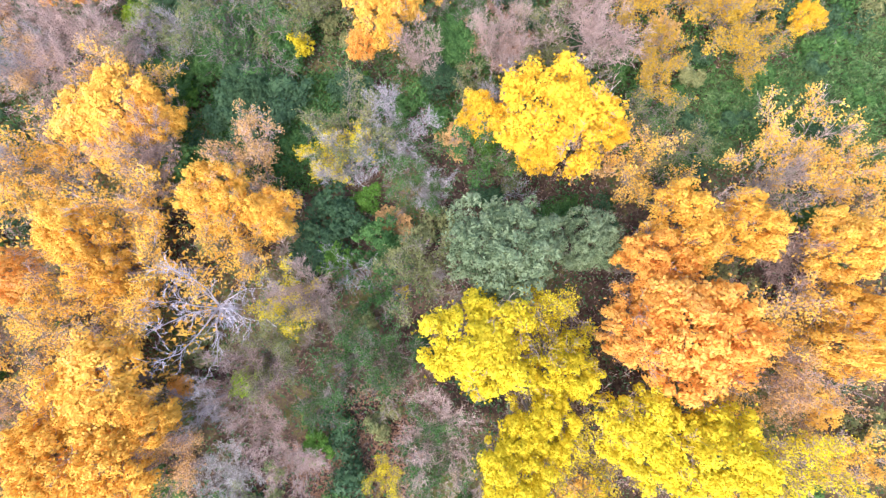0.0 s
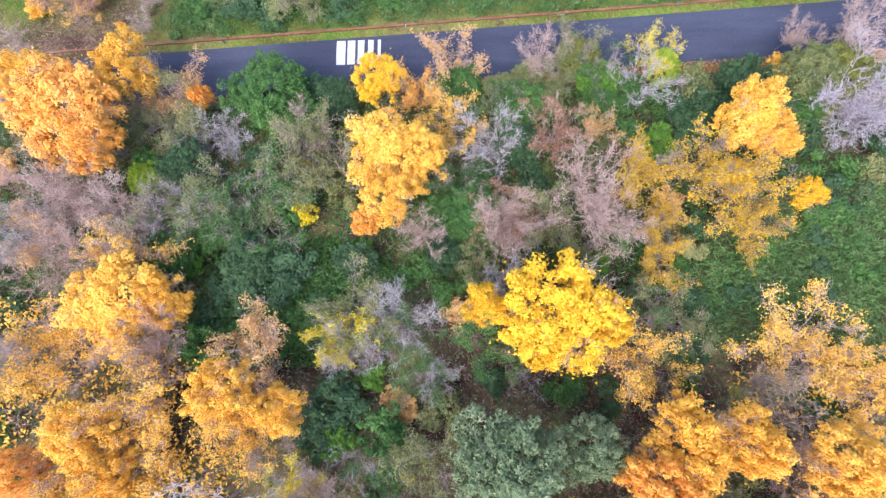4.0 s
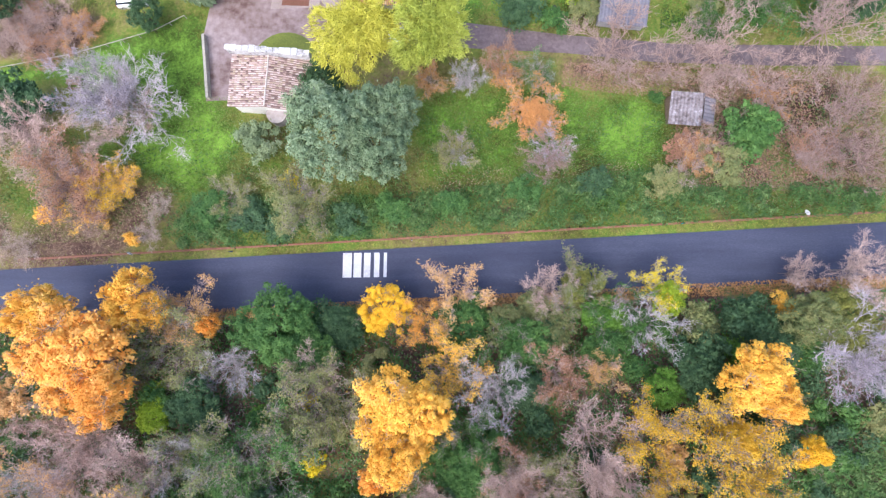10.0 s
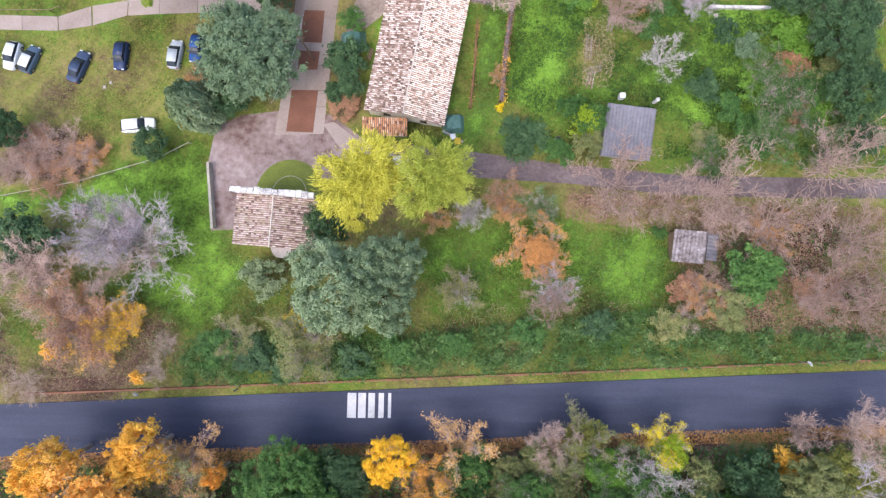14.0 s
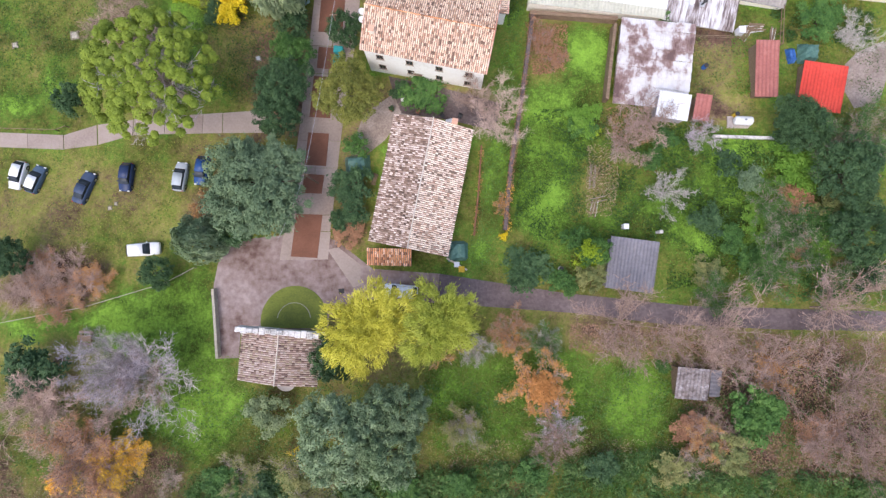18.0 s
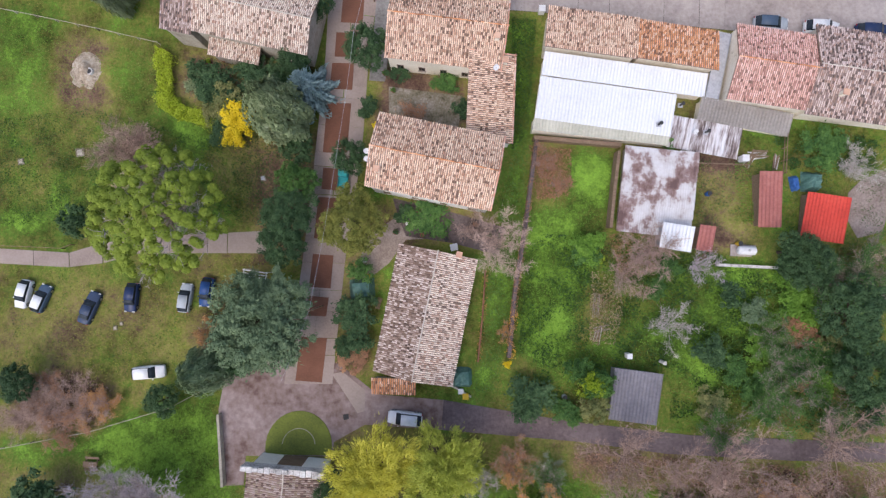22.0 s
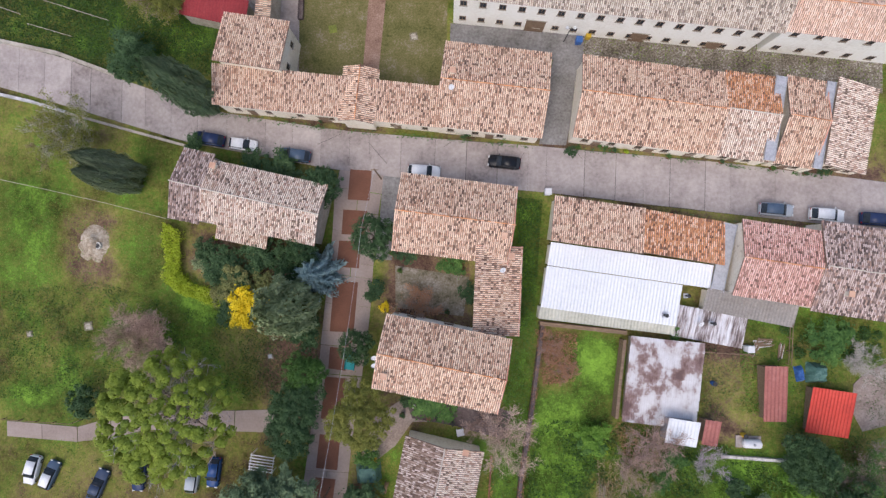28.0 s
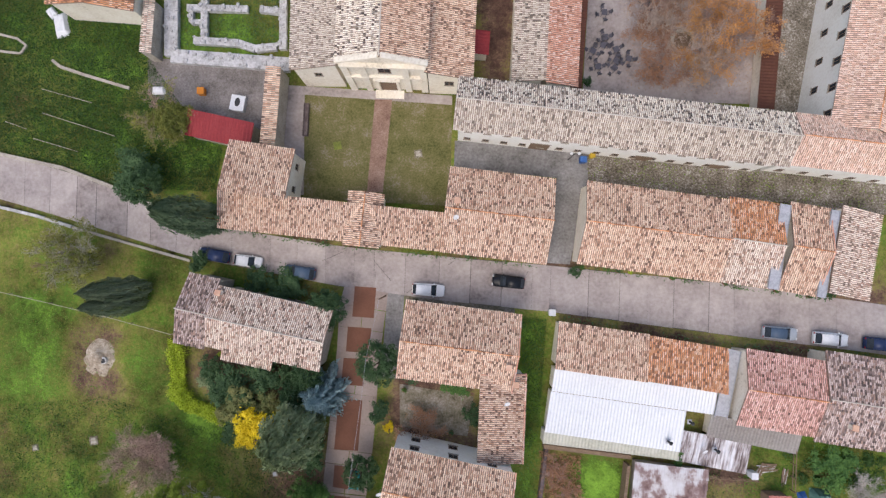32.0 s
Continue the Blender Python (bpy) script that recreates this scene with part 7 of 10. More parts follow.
grow("shrub", "dark", 7.4, 71.8, 2.1, 3, "dark green shrub covered in ivy")
grow("shrub", "green", 14.3, 76.4, 1.9, 3, "leafy green shrub of the undergrowth")
grow("oak", "green", 16.4, 74.5, 1.9, 4, "round deep-green evergreen tree")
grow("shrub", "mixed", 16.3, 71.7, 2.1, 3, "dull green shrub with yellowing leaves")
grow("half", "green", 38.6, 76.9, 3.7, 4, "ivy-clad tree with grey twigs and dull green leaves", "dull")
grow("half", "green", 42.5, 75.5, 3.3, 4, "grey-twigged tree with green ivy leaves", "dull")
grow("shrub", "green", 45.9, 78.6, 2.7, 3, "leafy green shrub of the undergrowth")
grow("shrub", "rust", 42.4, 80.3, 2.4, 2, "dry rust-brown shrub with thin leaves")
grow("oak", "cedar", -24.6, 82.4, 6.3, 11, "wide rounded cedar with dense grey-green foliage")
grow("cedar", "cedar", -24.4, 82.6, 6.4, 9.5, "wide dark cedar with layered boughs")
grow("cypress", "bluegreen", -31.9, 76.2, 2.9, 10, "dense blue-green conifer beside the car park")
grow("pine", "pinegreen", -36.6, 95.3, 7.9, 14, "umbrella pine with lime-green needle clumps")
grow("oak", "dark", -28.7, 78.4, 3.3, 6, "dark evergreen tree with a dense crown")
grow("oak", "dark", -38.4, 71.9, 2.3, 4, "dark evergreen tree with a dense crown")
grow("oak", "dark", -57.5, 73.9, 2.7, 5, "dark evergreen tree with a dense crown")
grow("wisp", "x", -55.3, 70.3, 3.6, 2.5, "leafless tree with dull brown twigs", "dull")
grow("wisp", "x", -49.5, 71.4, 3.6, 2.5, "leafless tree with dull brown twigs", "dull")
grow("half", "russet", -47.1, 71.1, 2.6, 2, "small tree with thin russet leaves", "dull")
grow("half", "rust", -51.9, 68.9, 3.5, 2.2, "half-bare tree with rust-brown leaves", "dull")
grow("wisp", "x", -57.4, 69.2, 3.3, 2.5, "leafless tree with dull brown twigs", "dull")
grow("bare", "x", -53.4, 71.4, 2.6, 3.5, "leafless tree with dull brown twigs", "dull")
grow("half", "rust", -55.3, 72.9, 2.9, 2, "half-bare tree with rust-brown leaves", "dull")
grow("half", "russet", -32.7, 80.2, 2.2, 4, "small tree with thin russet leaves", "tan")
grow("shrub", "dark", -52, 94.9, 2.4, 4, "dark green shrub covered in ivy")
grow("oak", "dark", -21.6, 95.4, 4, 8, "dark evergreen tree with a dense crown")
grow("oak", "green", -20.9, 99.9, 2.9, 7, "round deep-green evergreen tree")
grow("oak", "dark", -22.9, 92.1, 3.3, 7, "dark evergreen tree with a dense crown")
grow("oak", "bronze", -13.9, 94.9, 4.4, 8, "olive-bronze leafy tree beside the avenue")
grow("oak", "dark", -14.6, 103, 2.4, 6, "dark evergreen tree with a dense crown")
grow("shrub", "dark", -13.7, 83.5, 3, 3.5, "dark green shrub covered in ivy")
grow("shrub", "dark", -13.7, 79.9, 2.2, 3, "dark green shrub covered in ivy")
grow("shrub", "green", -13.4, 88.4, 1.9, 2.5, "leafy green shrub of the undergrowth")
grow("shrub", "dark", -15.5, 78.5, 1.6, 2.5, "dark green shrub covered in ivy")
grow("shrub", "rust", -14.1, 77.4, 2.3, 1.5, "dry rust-brown shrub with thin leaves")
grow("wisp", "x", 4.3, 91.6, 4.3, 6, "leafless tree with a haze of pinkish twigs", "pink")
grow("wisp", "x", 1.7, 93.8, 3.1, 6, "leafless tree with dull brown twigs", "dull")
grow("shrub", "green", -4.8, 95.4, 3.3, 1.5, "leafy green shrub of the undergrowth")
grow("shrub", "dark", -7.7, 95.9, 1.5, 1.5, "dark green shrub covered in ivy")
grow("shrub", "dark", 33, 85.8, 1.9, 2.5, "dark green bush in rough grass")
grow("shrub", "cedar", 35.8, 83.9, 1.9, 2.5, "dark green bush in rough grass")
grow("shrub", "dark", 30.3, 78.5, 2.3, 2.5, "dark green bush in rough grass")
grow("wisp", "x", 29.7, 89, 2.4, 3, "leafless bush of mauve-grey twigs", "mauve")
grow("bare", "x", 25.2, 82.2, 3.1, 5, "leafless tree with whitish-grey branches", "pale")
grow("wisp", "x", 23.2, 91, 4.2, 4, "leafless tree with dull brown twigs", "dull")
grow("wisp", "x", 20.4, 88.2, 3.5, 4, "leafless tree with dull brown twigs", "dull")
grow("shrub", "lawn", 15.8, 91.8, 2.4, 2.5, "bright green leafy shrub in the garden")
grow("shrub", "lime", 17.1, 90.2, 1, 1.5, "bright lime-green shrub among trees")
grow("shrub", "green", 24.4, 86.3, 1.6, 2, "leafy green shrub of the undergrowth")
grow("oak", "dark", 41, 89.4, 3.2, 6, "dark evergreen tree with a dense crown")
grow("shrub", "dark", 40.2, 89.6, 2.4, 3, "dark green shrub covered in ivy")
grow("oak", "dark", 45.5, 83.6, 4.5, 7, "dark evergreen tree with a dense crown")
grow("half", "green", 44.4, 87.9, 3.3, 5, "grey-twigged tree with green ivy leaves", "dull")
grow("bare", "x", 48.3, 88.5, 4, 5, "leafless tree with fine tan twigs", "tan")
grow("oak", "dark", 46.5, 77.2, 3.9, 7, "dark evergreen tree with a dense crown")
grow("half", "green", 45.3, 71.2, 3.3, 5, "grey-twigged tree with green ivy leaves", "dull")
grow("shrub", "dark", 49.3, 71.7, 2.7, 3, "dark green shrub covered in ivy")
grow("half", "green", 48.7, 89.4, 3.6, 6, "ivy-clad tree with grey twigs and dull green leaves", "dull")
grow("half", "green", 38, 73.1, 3.4, 4, "grey-twigged tree with green ivy leaves", "dull")
grow("shrub", "green", 37.4, 71.9, 2.4, 2, "leafy green shrub of the undergrowth")
grow("shrub", "lawn", 41.6, 84, 3.1, 3, "bright green leafy shrub in the garden")
grow("shrub", "lawn", 40.3, 86.9, 2.1, 2.5, "bright green leafy shrub in the garden")
grow("shrub", "lawn", 36.7, 78.9, 2.1, 1.5, "bright green leafy shrub in the garden")
grow("shrub", "lawn", 43.6, 75.1, 2.5, 2.5, "bright green leafy shrub in the garden")
grow("half", "green", 37.9, 80.6, 2.7, 3, "grey-twigged tree with green ivy leaves", "dull")
grow("shrub", "green", 43.4, 77.8, 2.7, 3, "leafy green shrub of the undergrowth")
grow("shrub", "rust", 41.2, 81.3, 2.1, 2, "dry rust-brown shrub with thin leaves")
grow("half", "green", 31.4, 69, 3.1, 4, "ivy-clad tree with grey twigs and dull green leaves", "dull")
grow("half", "rust", 10.7, 102.7, 2, 1.5, "half-bare tree with rust-brown leaves", "dull")
grow("half", "rust", 12.5, 99.8, 1.7, 1.2, "half-bare tree with rust-brown leaves", "dull")
grow("half", "russet", 5.4, 80.6, 1.3, 2, "small tree with thin russet leaves", "tan")
grow("shrub", "lemon", 5.6, 76.7, 0.6, 1.5, "small shrub with bright yellow leaves")
grow("shrub", "dark", 8.5, 72.8, 3.2, 2.5, "dark green shrub covered in ivy")
grow("shrub", "green", 13, 71.1, 2.1, 2, "leafy green shrub of the undergrowth")
grow("oak", "dark", -12.5, 117.1, 3, 7, "dark evergreen tree with a dense crown")
grow("oak", "dark", -19.7, 123.8, 2.9, 6, "dark evergreen tree with a dense crown")
grow("shrub", "dark", -25.6, 126.6, 2.7, 2.5, "dark green shrub covered in ivy")
grow("shrub", "dark", -29.5, 127.4, 2.3, 2.5, "dark green shrub covered in ivy")
grow("shrub", "dark", -37.8, 130.1, 1.7, 2.5, "dark green shrub covered in ivy")
grow("cypress", "oak", -23.2, 108.3, 3.7, 14, "dense grey-green garden cypress beside the house")
grow("shrub", "lemon", -29.2, 108.7, 2.6, 4.5, "small shrub with bright yellow leaves")
grow("shrub", "lemon", -30.6, 106.3, 1.7, 3, "small shrub with bright yellow leaves")
grow("shrub", "mixed", -27.8, 110.9, 2.1, 3, "dull green shrub with yellowing leaves")
grow("shrub", "dark", -33.2, 113.4, 3, 3.5, "dark green shrub covered in ivy")
grow("shrub", "mixed", -31.6, 111.1, 2.9, 3.5, "dull green shrub with yellowing leaves")
grow("oak", "dark", -21.8, 115.7, 2.6, 6, "dark evergreen tree with a dense crown")
grow("shrub", "dark", -28.7, 115, 2.3, 3, "dark green shrub covered in ivy")
grow("shrub", "dark", -21.7, 104.5, 2.6, 4, "dark green shrub covered in ivy")
grow("wisp", "x", -43, 103.9, 5, 6, "leafless tree with dull brown twigs", "dull")
grow("wisp", "x", -44.6, 104.4, 4.5, 5, "leafless tree with dull brown twigs", "dull")
grow("wisp", "x", -42.8, 103.3, 4.9, 5, "leafless tree with a haze of pinkish twigs", "pink")
grow("half", "bronze", -56.6, 130.8, 3.8, 5, "thin tree with sparse olive-yellow leaves", "dull")
grow("oak", "dark", -44.7, 140.1, 2.9, 6, "dark evergreen tree with a dense crown")
grow("shrub", "dark", -12.5, 110.1, 1.7, 2.5, "dark green shrub covered in ivy")
grow("shrub", "lemon", -11.4, 108, 0.8, 1.5, "small shrub with bright yellow leaves")
grow("shrub", "dark", -0.1, 109.8, 1.7, 2, "dark green shrub covered in ivy")
grow("shrub", "green", -2.4, 113.6, 2, 1.5, "leafy green shrub of the undergrowth")
grow("shrub", "dark", -8.5, 115.4, 1.9, 1.5, "dark green shrub covered in ivy")
grow("half", "rust", -6.8, 108.3, 3, 2, "half-bare tree with rust-brown leaves", "tan")
grow("half", "bronze", -42.5, 149.4, 4.1, 6, "thin tree with sparse olive-yellow leaves", "dull")
grow("oak", "bronze", -40.2, 148.9, 2.8, 5.5, "olive-yellow leafy tree beside the crimson roof")
grow("shrub", "dark", -46.4, 142.3, 3.4, 4, "dark green shrub covered in ivy")
grow("half", "amber", 34.9, 160.5, 4.2, 7, "small tree with thin orange leaves", "dull")
grow("half", "amber", 33.6, 163.1, 2.9, 6, "small tree with thin orange leaves", "dull")
grow("half", "rust", 23.2, 162.3, 3.4, 4, "half-bare tree with rust-brown leaves", "dull")
grow("half", "russet", 30.9, 157.3, 3.7, 4, "small tree with thin russet leaves", "dull")
grow("half", "rust", 24.6, 156.6, 3.3, 4, "half-bare tree with rust-brown leaves", "dull")
grow("half", "russet", 30.3, 163.1, 3.7, 5, "small tree with thin russet leaves", "dull")
grow("half", "rust", 26.6, 166.1, 3.7, 5, "half-bare tree with rust-brown leaves", "dull")
grow("bare", "x", 24.6, 162.6, 4.8, 8, "wide leafless court tree with tan branches", "tan")
grow("bare", "x", 31.2, 157.6, 4.8, 8, "wide leafless court tree with tan branches", "tan")
grow("shrub", "dark", 15.3, 155, 0.8, 1.5, "dark green shrub covered in ivy")
grow("shrub", "green", 45.7, 104.1, 3.3, 2, "leafy green shrub of the undergrowth")
grow("wisp", "x", 48.9, 101.9, 3.2, 3, "leafless tree with fine grey twigs", "grey")
grow("oak", "dark", 39.9, 91, 2.7, 6, "dark evergreen tree with a dense crown")
grow("cypress", "cedar", -36.2, 135.8, 2.5, 16, "tall dark cypress beside the street")
grow("half", "bronze", -53.5, 130.8, 4.0, 9, "thin yellowish tree with sparse leaves on the lawn", "grey")
grow("half", "verge", -53.1, 129.60000000000002, 2.6, 7, "thin yellowish tree with sparse leaves on the lawn", "grey")
grow("cypress", "olive", -46.3, 126.3, 1.7, 13.5, "slim dark cypress on the lawn")
grow("cypress", "olive", -46.8, 124.5, 1.6, 12.5, "slim dark cypress on the lawn")
grow("spruce", "blue", -20.5, 112.4, 3.4, 8, "silvery blue spruce beside the avenue")

grow("oak", "lawn", 15.6, 34.9, 2.7, 4.5, "fresh green bush at the wood edge")
grow("oak", "green", 15.6, 31.9, 2.5, 4.3, "leafy green evergreen bush under the wood edge")
grow("oak", "dark", 24.5, 30.2, 2.9, 4.6, "dark green ivy-clad bush at the wood edge")
grow("oak", "lawn", 21.1, 28.2, 2.1, 4.0, "fresh green bush at the wood edge")
grow("oak", "dark", 28.1, 27.1, 2.2, 4.1, "dark green ivy-clad bush at the wood edge")
grow("oak", "mixed", 25.7, 34.1, 1.8, 3.8, "olive-green bush with yellowing leaves")
grow("oak", "lime", 22.6, 36.9, 2.1, 4.0, "bright lime-green bush at the wood edge")
grow("oak", "dark", 32.7, 33.0, 3.0, 4.7, "dark green ivy-clad bush at the wood edge")
grow("oak", "bronze", 38.6, 34.1, 4.3, 5.6, "olive-bronze bushy tree at the wood edge")
grow("oak", "green", 35.4, 31.9, 2.6, 4.4, "leafy green evergreen bush under the wood edge")
grow("oak", "green", 7.7, 31.9, 3.0, 4.7, "leafy green evergreen bush under the wood edge")
grow("oak", "dark", 7.1, 28.0, 2.6, 4.4, "dark green ivy-clad bush at the wood edge")
grow("oak", "mixed", 10.5, 33.5, 2.2, 4.1, "olive-green bush with yellowing leaves")
grow("oak", "bronze", 13.9, 38.0, 2.5, 4.3, "olive-bronze bushy tree at the wood edge")
grow("oak", "mixed", 8.9, 36.1, 2.2, 4.1, "olive-green bush with yellowing leaves")
grow("oak", "dark", 29.6, 34.9, 2.6, 4.4, "dark green ivy-clad bush at the wood edge")
grow("oak", "green", 18.9, 34.1, 2.0, 4.0, "leafy green evergreen bush under the wood edge")
grow("oak", "dark", 13.2, 21.9, 1.6, 3.7, "dark green ivy-clad bush at the wood edge")
grow("oak", "green", 3.2, 22.4, 2.2, 4.1, "leafy green evergreen bush under the wood edge")
grow("oak", "dark", -12.2, 33.7, 2.5, 4.2, "dark green ivy-clad bush at the wood edge")
grow("oak", "green", -14.5, 30.8, 2.6, 4.3, "leafy green evergreen bush under the wood edge")
grow("oak", "green", 0.8, 34.1, 3.0, 4.6, "leafy green evergreen bush under the wood edge")
grow("oak", "mixed", 5.5, 34.1, 2.3, 4.1, "olive-green bush with yellowing leaves")
grow("oak", "dark", 6.7, 27.9, 2.3, 4.1, "dark green ivy-clad bush at the wood edge")
grow("oak", "green", 2.0, 20.9, 3.3, 4.8, "leafy green evergreen bush under the wood edge")
grow("oak", "dark", -0.1, 17.4, 2.1, 4.0, "dark green ivy-clad bush at the wood edge")
grow("oak", "green", -16.4, 34.0, 2.5, 4.2, "leafy green evergreen bush under the wood edge")
grow("oak", "green", -16.0, 30.5, 3.2, 4.7, "leafy green evergreen bush under the wood edge")
grow("oak", "dark", -11.8, 33.7, 2.6, 4.3, "dark green ivy-clad bush at the wood edge")
grow("oak", "lime", -30.6, 25.1, 1.9, 3.9, "bright lime-green bush at the wood edge")
grow("oak", "dark", -26.8, 26.6, 2.9, 4.5, "dark green ivy-clad bush at the wood edge")
grow("oak", "green", -19.4, 24.4, 1.8, 3.8, "leafy green evergreen bush under the wood edge")
grow("oak", "green", -22.6, 20.0, 2.5, 4.2, "leafy green evergreen bush under the wood edge")
grow("oak", "green", -26.4, 16.8, 2.7, 4.4, "leafy green evergreen bush under the wood edge")
grow("oak", "dark", -25.0, 24.7, 1.8, 3.8, "dark green ivy-clad bush at the wood edge")
grow("oak", "green", 0.3, 20.9, 2.6, 4.3, "leafy green evergreen bush under the wood edge")
grow("oak", "dark", -18.5, 16.8, 2.5, 4.2, "dark green ivy-clad bush at the wood edge")

THICK = {}


def mounds(x, y, z, r, h, rng, n):
    """Points and facings of n leaves on each of several leafy mounds at (x, y, z), of radius r and height h."""
    way = rng.normal(size=(len(x), n, 3)) + (0, 0, 0.5)
    way /= np.linalg.norm(way, axis=2, keepdims=True)
    size = np.stack([r, r, h], 1)[:, None, :]
    p = np.stack([x, y, z], 1)[:, None, :] + way * size * rng.uniform(0.6, 1.05, size=(len(x), n, 1))
    return p.reshape(-1, 3), (way * 0.9 + (0, 0, 0.6)).reshape(-1, 3)


def thicket(colour, x, y, r, h):
    """Uncounted low bushes, gathered by colour into one growth each."""
    rng = np.random.default_rng(int(x * 71 + y * 13 + 9000))
    c = ball(8, rng) * (0.85 * r, 0.85 * r, 0.3 * h) + (x, y, gz(x, y) + 0.45 * h)
    q = rng.uniform(0.28, 0.5, 8)
    THICK.setdefault(colour, []).append(mounds(c[:, 0], c[:, 1], c[:, 2], q * r, q * 0.8 * r, rng, 140))


def hummocks(name, poly, per_m2, r, h, leaf_size, material, label, category, leaves=110, seed=1, aspect=0.4):
    """Dense low growth in rounded hummocks over a stretch of ground."""
    rng = np.random.default_rng(seed)
    xs, ys = [p[0] for p in poly], [p[1] for p in poly]
    n = int((max(xs) - min(xs)) * (max(ys) - min(ys)) * per_m2)
    x, y = rng.uniform(min(xs), max(xs), n), rng.uniform(min(ys), max(ys), n)
    ok = inside(x, y, poly)
    x, y = x[ok], y[ok]
    q = rng.uniform(0.5, 1.0, len(x))
    p, face = mounds(x, y, ground_at(x, y) + 0.1, q * r, q * h * rng.uniform(0.6, 1.1, len(x)), rng, leaves)
    tagged(put(name, loose_mesh(name, leaf_tris(p, leaf_size, rng, 0.5, aspect, None, face)), material), label, category, "", "stuff")


FILL = random.Random(12)
taken = [(o.location.x, o.location.y, o.children[0].scale.x) for o in list(scene.collection.objects) if o.parent is None and o.get("category") in ("tree", "shrub")]
CLEAR = [[(22.3, 17.2), (27.5, 19.3), (34.5, 19.3), (43.7, 24.3), (39.8, 5.8), (31.8, 9.1), (24, 9)], [(-22.9, 17.5), (-11, 19.2), (-5.3, 15.9), (-5.7, 10.7), (-12.6, 7.1), (-20.2, 7.1), (-21.7, 11.6)]]
for iy in range(-36, 36, 3):
    for ix in range(-66, 68, 3):
        x, y = ix + FILL.uniform(-1.4, 1.4), iy + FILL.uniform(-1.4, 1.4)
        if y > 33 + 0.055 * x or any((x - a) ** 2 + (y - b) ** 2 < (0.66 * r + 0.85) ** 2 for a, b, r in taken):
            continue
        c = FILL.random()
        if any(inside(np.array([x]), np.array([y]), p)[0] for p in CLEAR):
            if c < 0.35:
                thicket("dark" if c < 0.2 else "green", x, y, FILL.uniform(1.0, 1.8), FILL.uniform(1, 1.8))
            continue
        r = FILL.uniform(1.5, 2.6)
        taken.append((x, y, r))
        gold = y < 8 and (x < -20 or x > 5)
        c = c if gold or c > 0.5 else 0.5 + 0.4 * FILL.random() if FILL.random() < 0.55 else c
        if c < 0.22:
            grow("wisp", "x", x, y, r * 1.2, FILL.uniform(4, 7), "leafless sapling with fine pinkish twigs", FILL.choice(["pink", "pale", "tan"]), "undergrowth saplings")
        elif c < 0.5:
            grow("half", "gold" if gold else FILL.choice(["mixed", "green", "tan", "mixed"]), x, y, r * 1.2, FILL.uniform(4, 7), "thin sapling with a few remaining leaves", FILL.choice(["pink", "grey", "tan"]), "undergrowth saplings")
        elif c < 0.9:
            thicket(FILL.choice(["green", "dark", "mixed", "green", "dark"]), x, y, r, FILL.uniform(2, 4))
        else:
            grow("shrub", "gold" if gold else "tan", x, y, r, FILL.uniform(2, 4), "yellowing shrub of the undergrowth", group="undergrowth bushes")

rng = np.random.default_rng(77)
for colour, clumps in THICK.items():
    me = loose_mesh("thicket", leaf_tris(np.concatenate([p for p, f in clumps]), 0.13, rng, 0.5, 0.7, None, np.concatenate([f for p, f in clumps])))
    tagged(put("thicket", me, LEAF[colour]), "leafy low thicket growing under the trees", "thicket", "", "stuff")
scatter("undergrowth", [(-68, -40), (68, -40), (68, 39), (-68, 32)], 11, 0.15, LEAF["under"], "mixed ivy, bramble and sapling undergrowth of the wood", "undergrowth", (0, 1.0), seed=3, patchy=0.4)
scatter("fallen_leaves", [(-68, -40), (68, -40), (68, 39), (-68, 32)], 3.0, 0.11, LEAF["litter"], "fallen yellow and brown leaves on the wood floor", "leaf litter", (0, 0.05), 0.3, seed=5, holes=CLEAR)

scatter("bramble_meadow", [(21.7, 17.2), (27.5, 19.3), (34.5, 19.3), (43.7, 24.3), (39.8, 5.8), (31.8, 9.1), (24, 9)], 60, 0.24, LEAF["bramble"], "dense green bramble thicket in the clearing", "bramble", (0, 1.3), 1.0, 0.15, seed=8, patchy=0.15)
scatter("earth_litter", [(-32.4, -25.3), (-27.5, -18.1), (-22.5, -17.4), (-16.1, -19.6), (-10.4, -12.5), (-4.7, -8.9), (-1.1, -15.3), (-3.2, -25.3)], 60, 0.12, LEAF["rust"], "dark red-brown leaf mould of the wood floor", "leaf litter", (0, 0.1), 0.4, seed=161, patchy=0.5)
scatter("golden_saplings", [(-54.2, -24.4), (-55.3, 13.9), (-46.8, 13.9), (-27.1, 12.4), (-18.6, 7.5), (-18.5, -5.1), (-24.7, -12.0), (-31.4, -24.4)], 15, 0.17, LEAF["gold"], "low saplings with golden leaves among bare twigs", "saplings", (1, 5.5), 0.7, 0.7, seed=162, patchy=0.8)
scatter("golden_saplings", [(20.7, 7.5), (43.1, 8.9), (54.8, 4.0), (54.0, -24.4), (39.0, -24.4), (39.9, -11.3), (28.3, 3.3)], 11, 0.17, LEAF["gold"], "low saplings with golden leaves among bare twigs", "saplings", (1, 5.5), 0.7, 0.7, seed=163, patchy=0.9)
scatter("ivy_patch", [(-22.9, 17.5), (-11, 19.2), (-4.1, 16), (-4.6, 10.7), (-12.6, 6.6), (-20.7, 6.6), (-22.3, 11.6)], 70, 0.15, LEAF["green"], "dark green ivy covering the clearing floor", "ivy", (0, 1.0), 0.9, 0.5, seed=9, patchy=0.25)
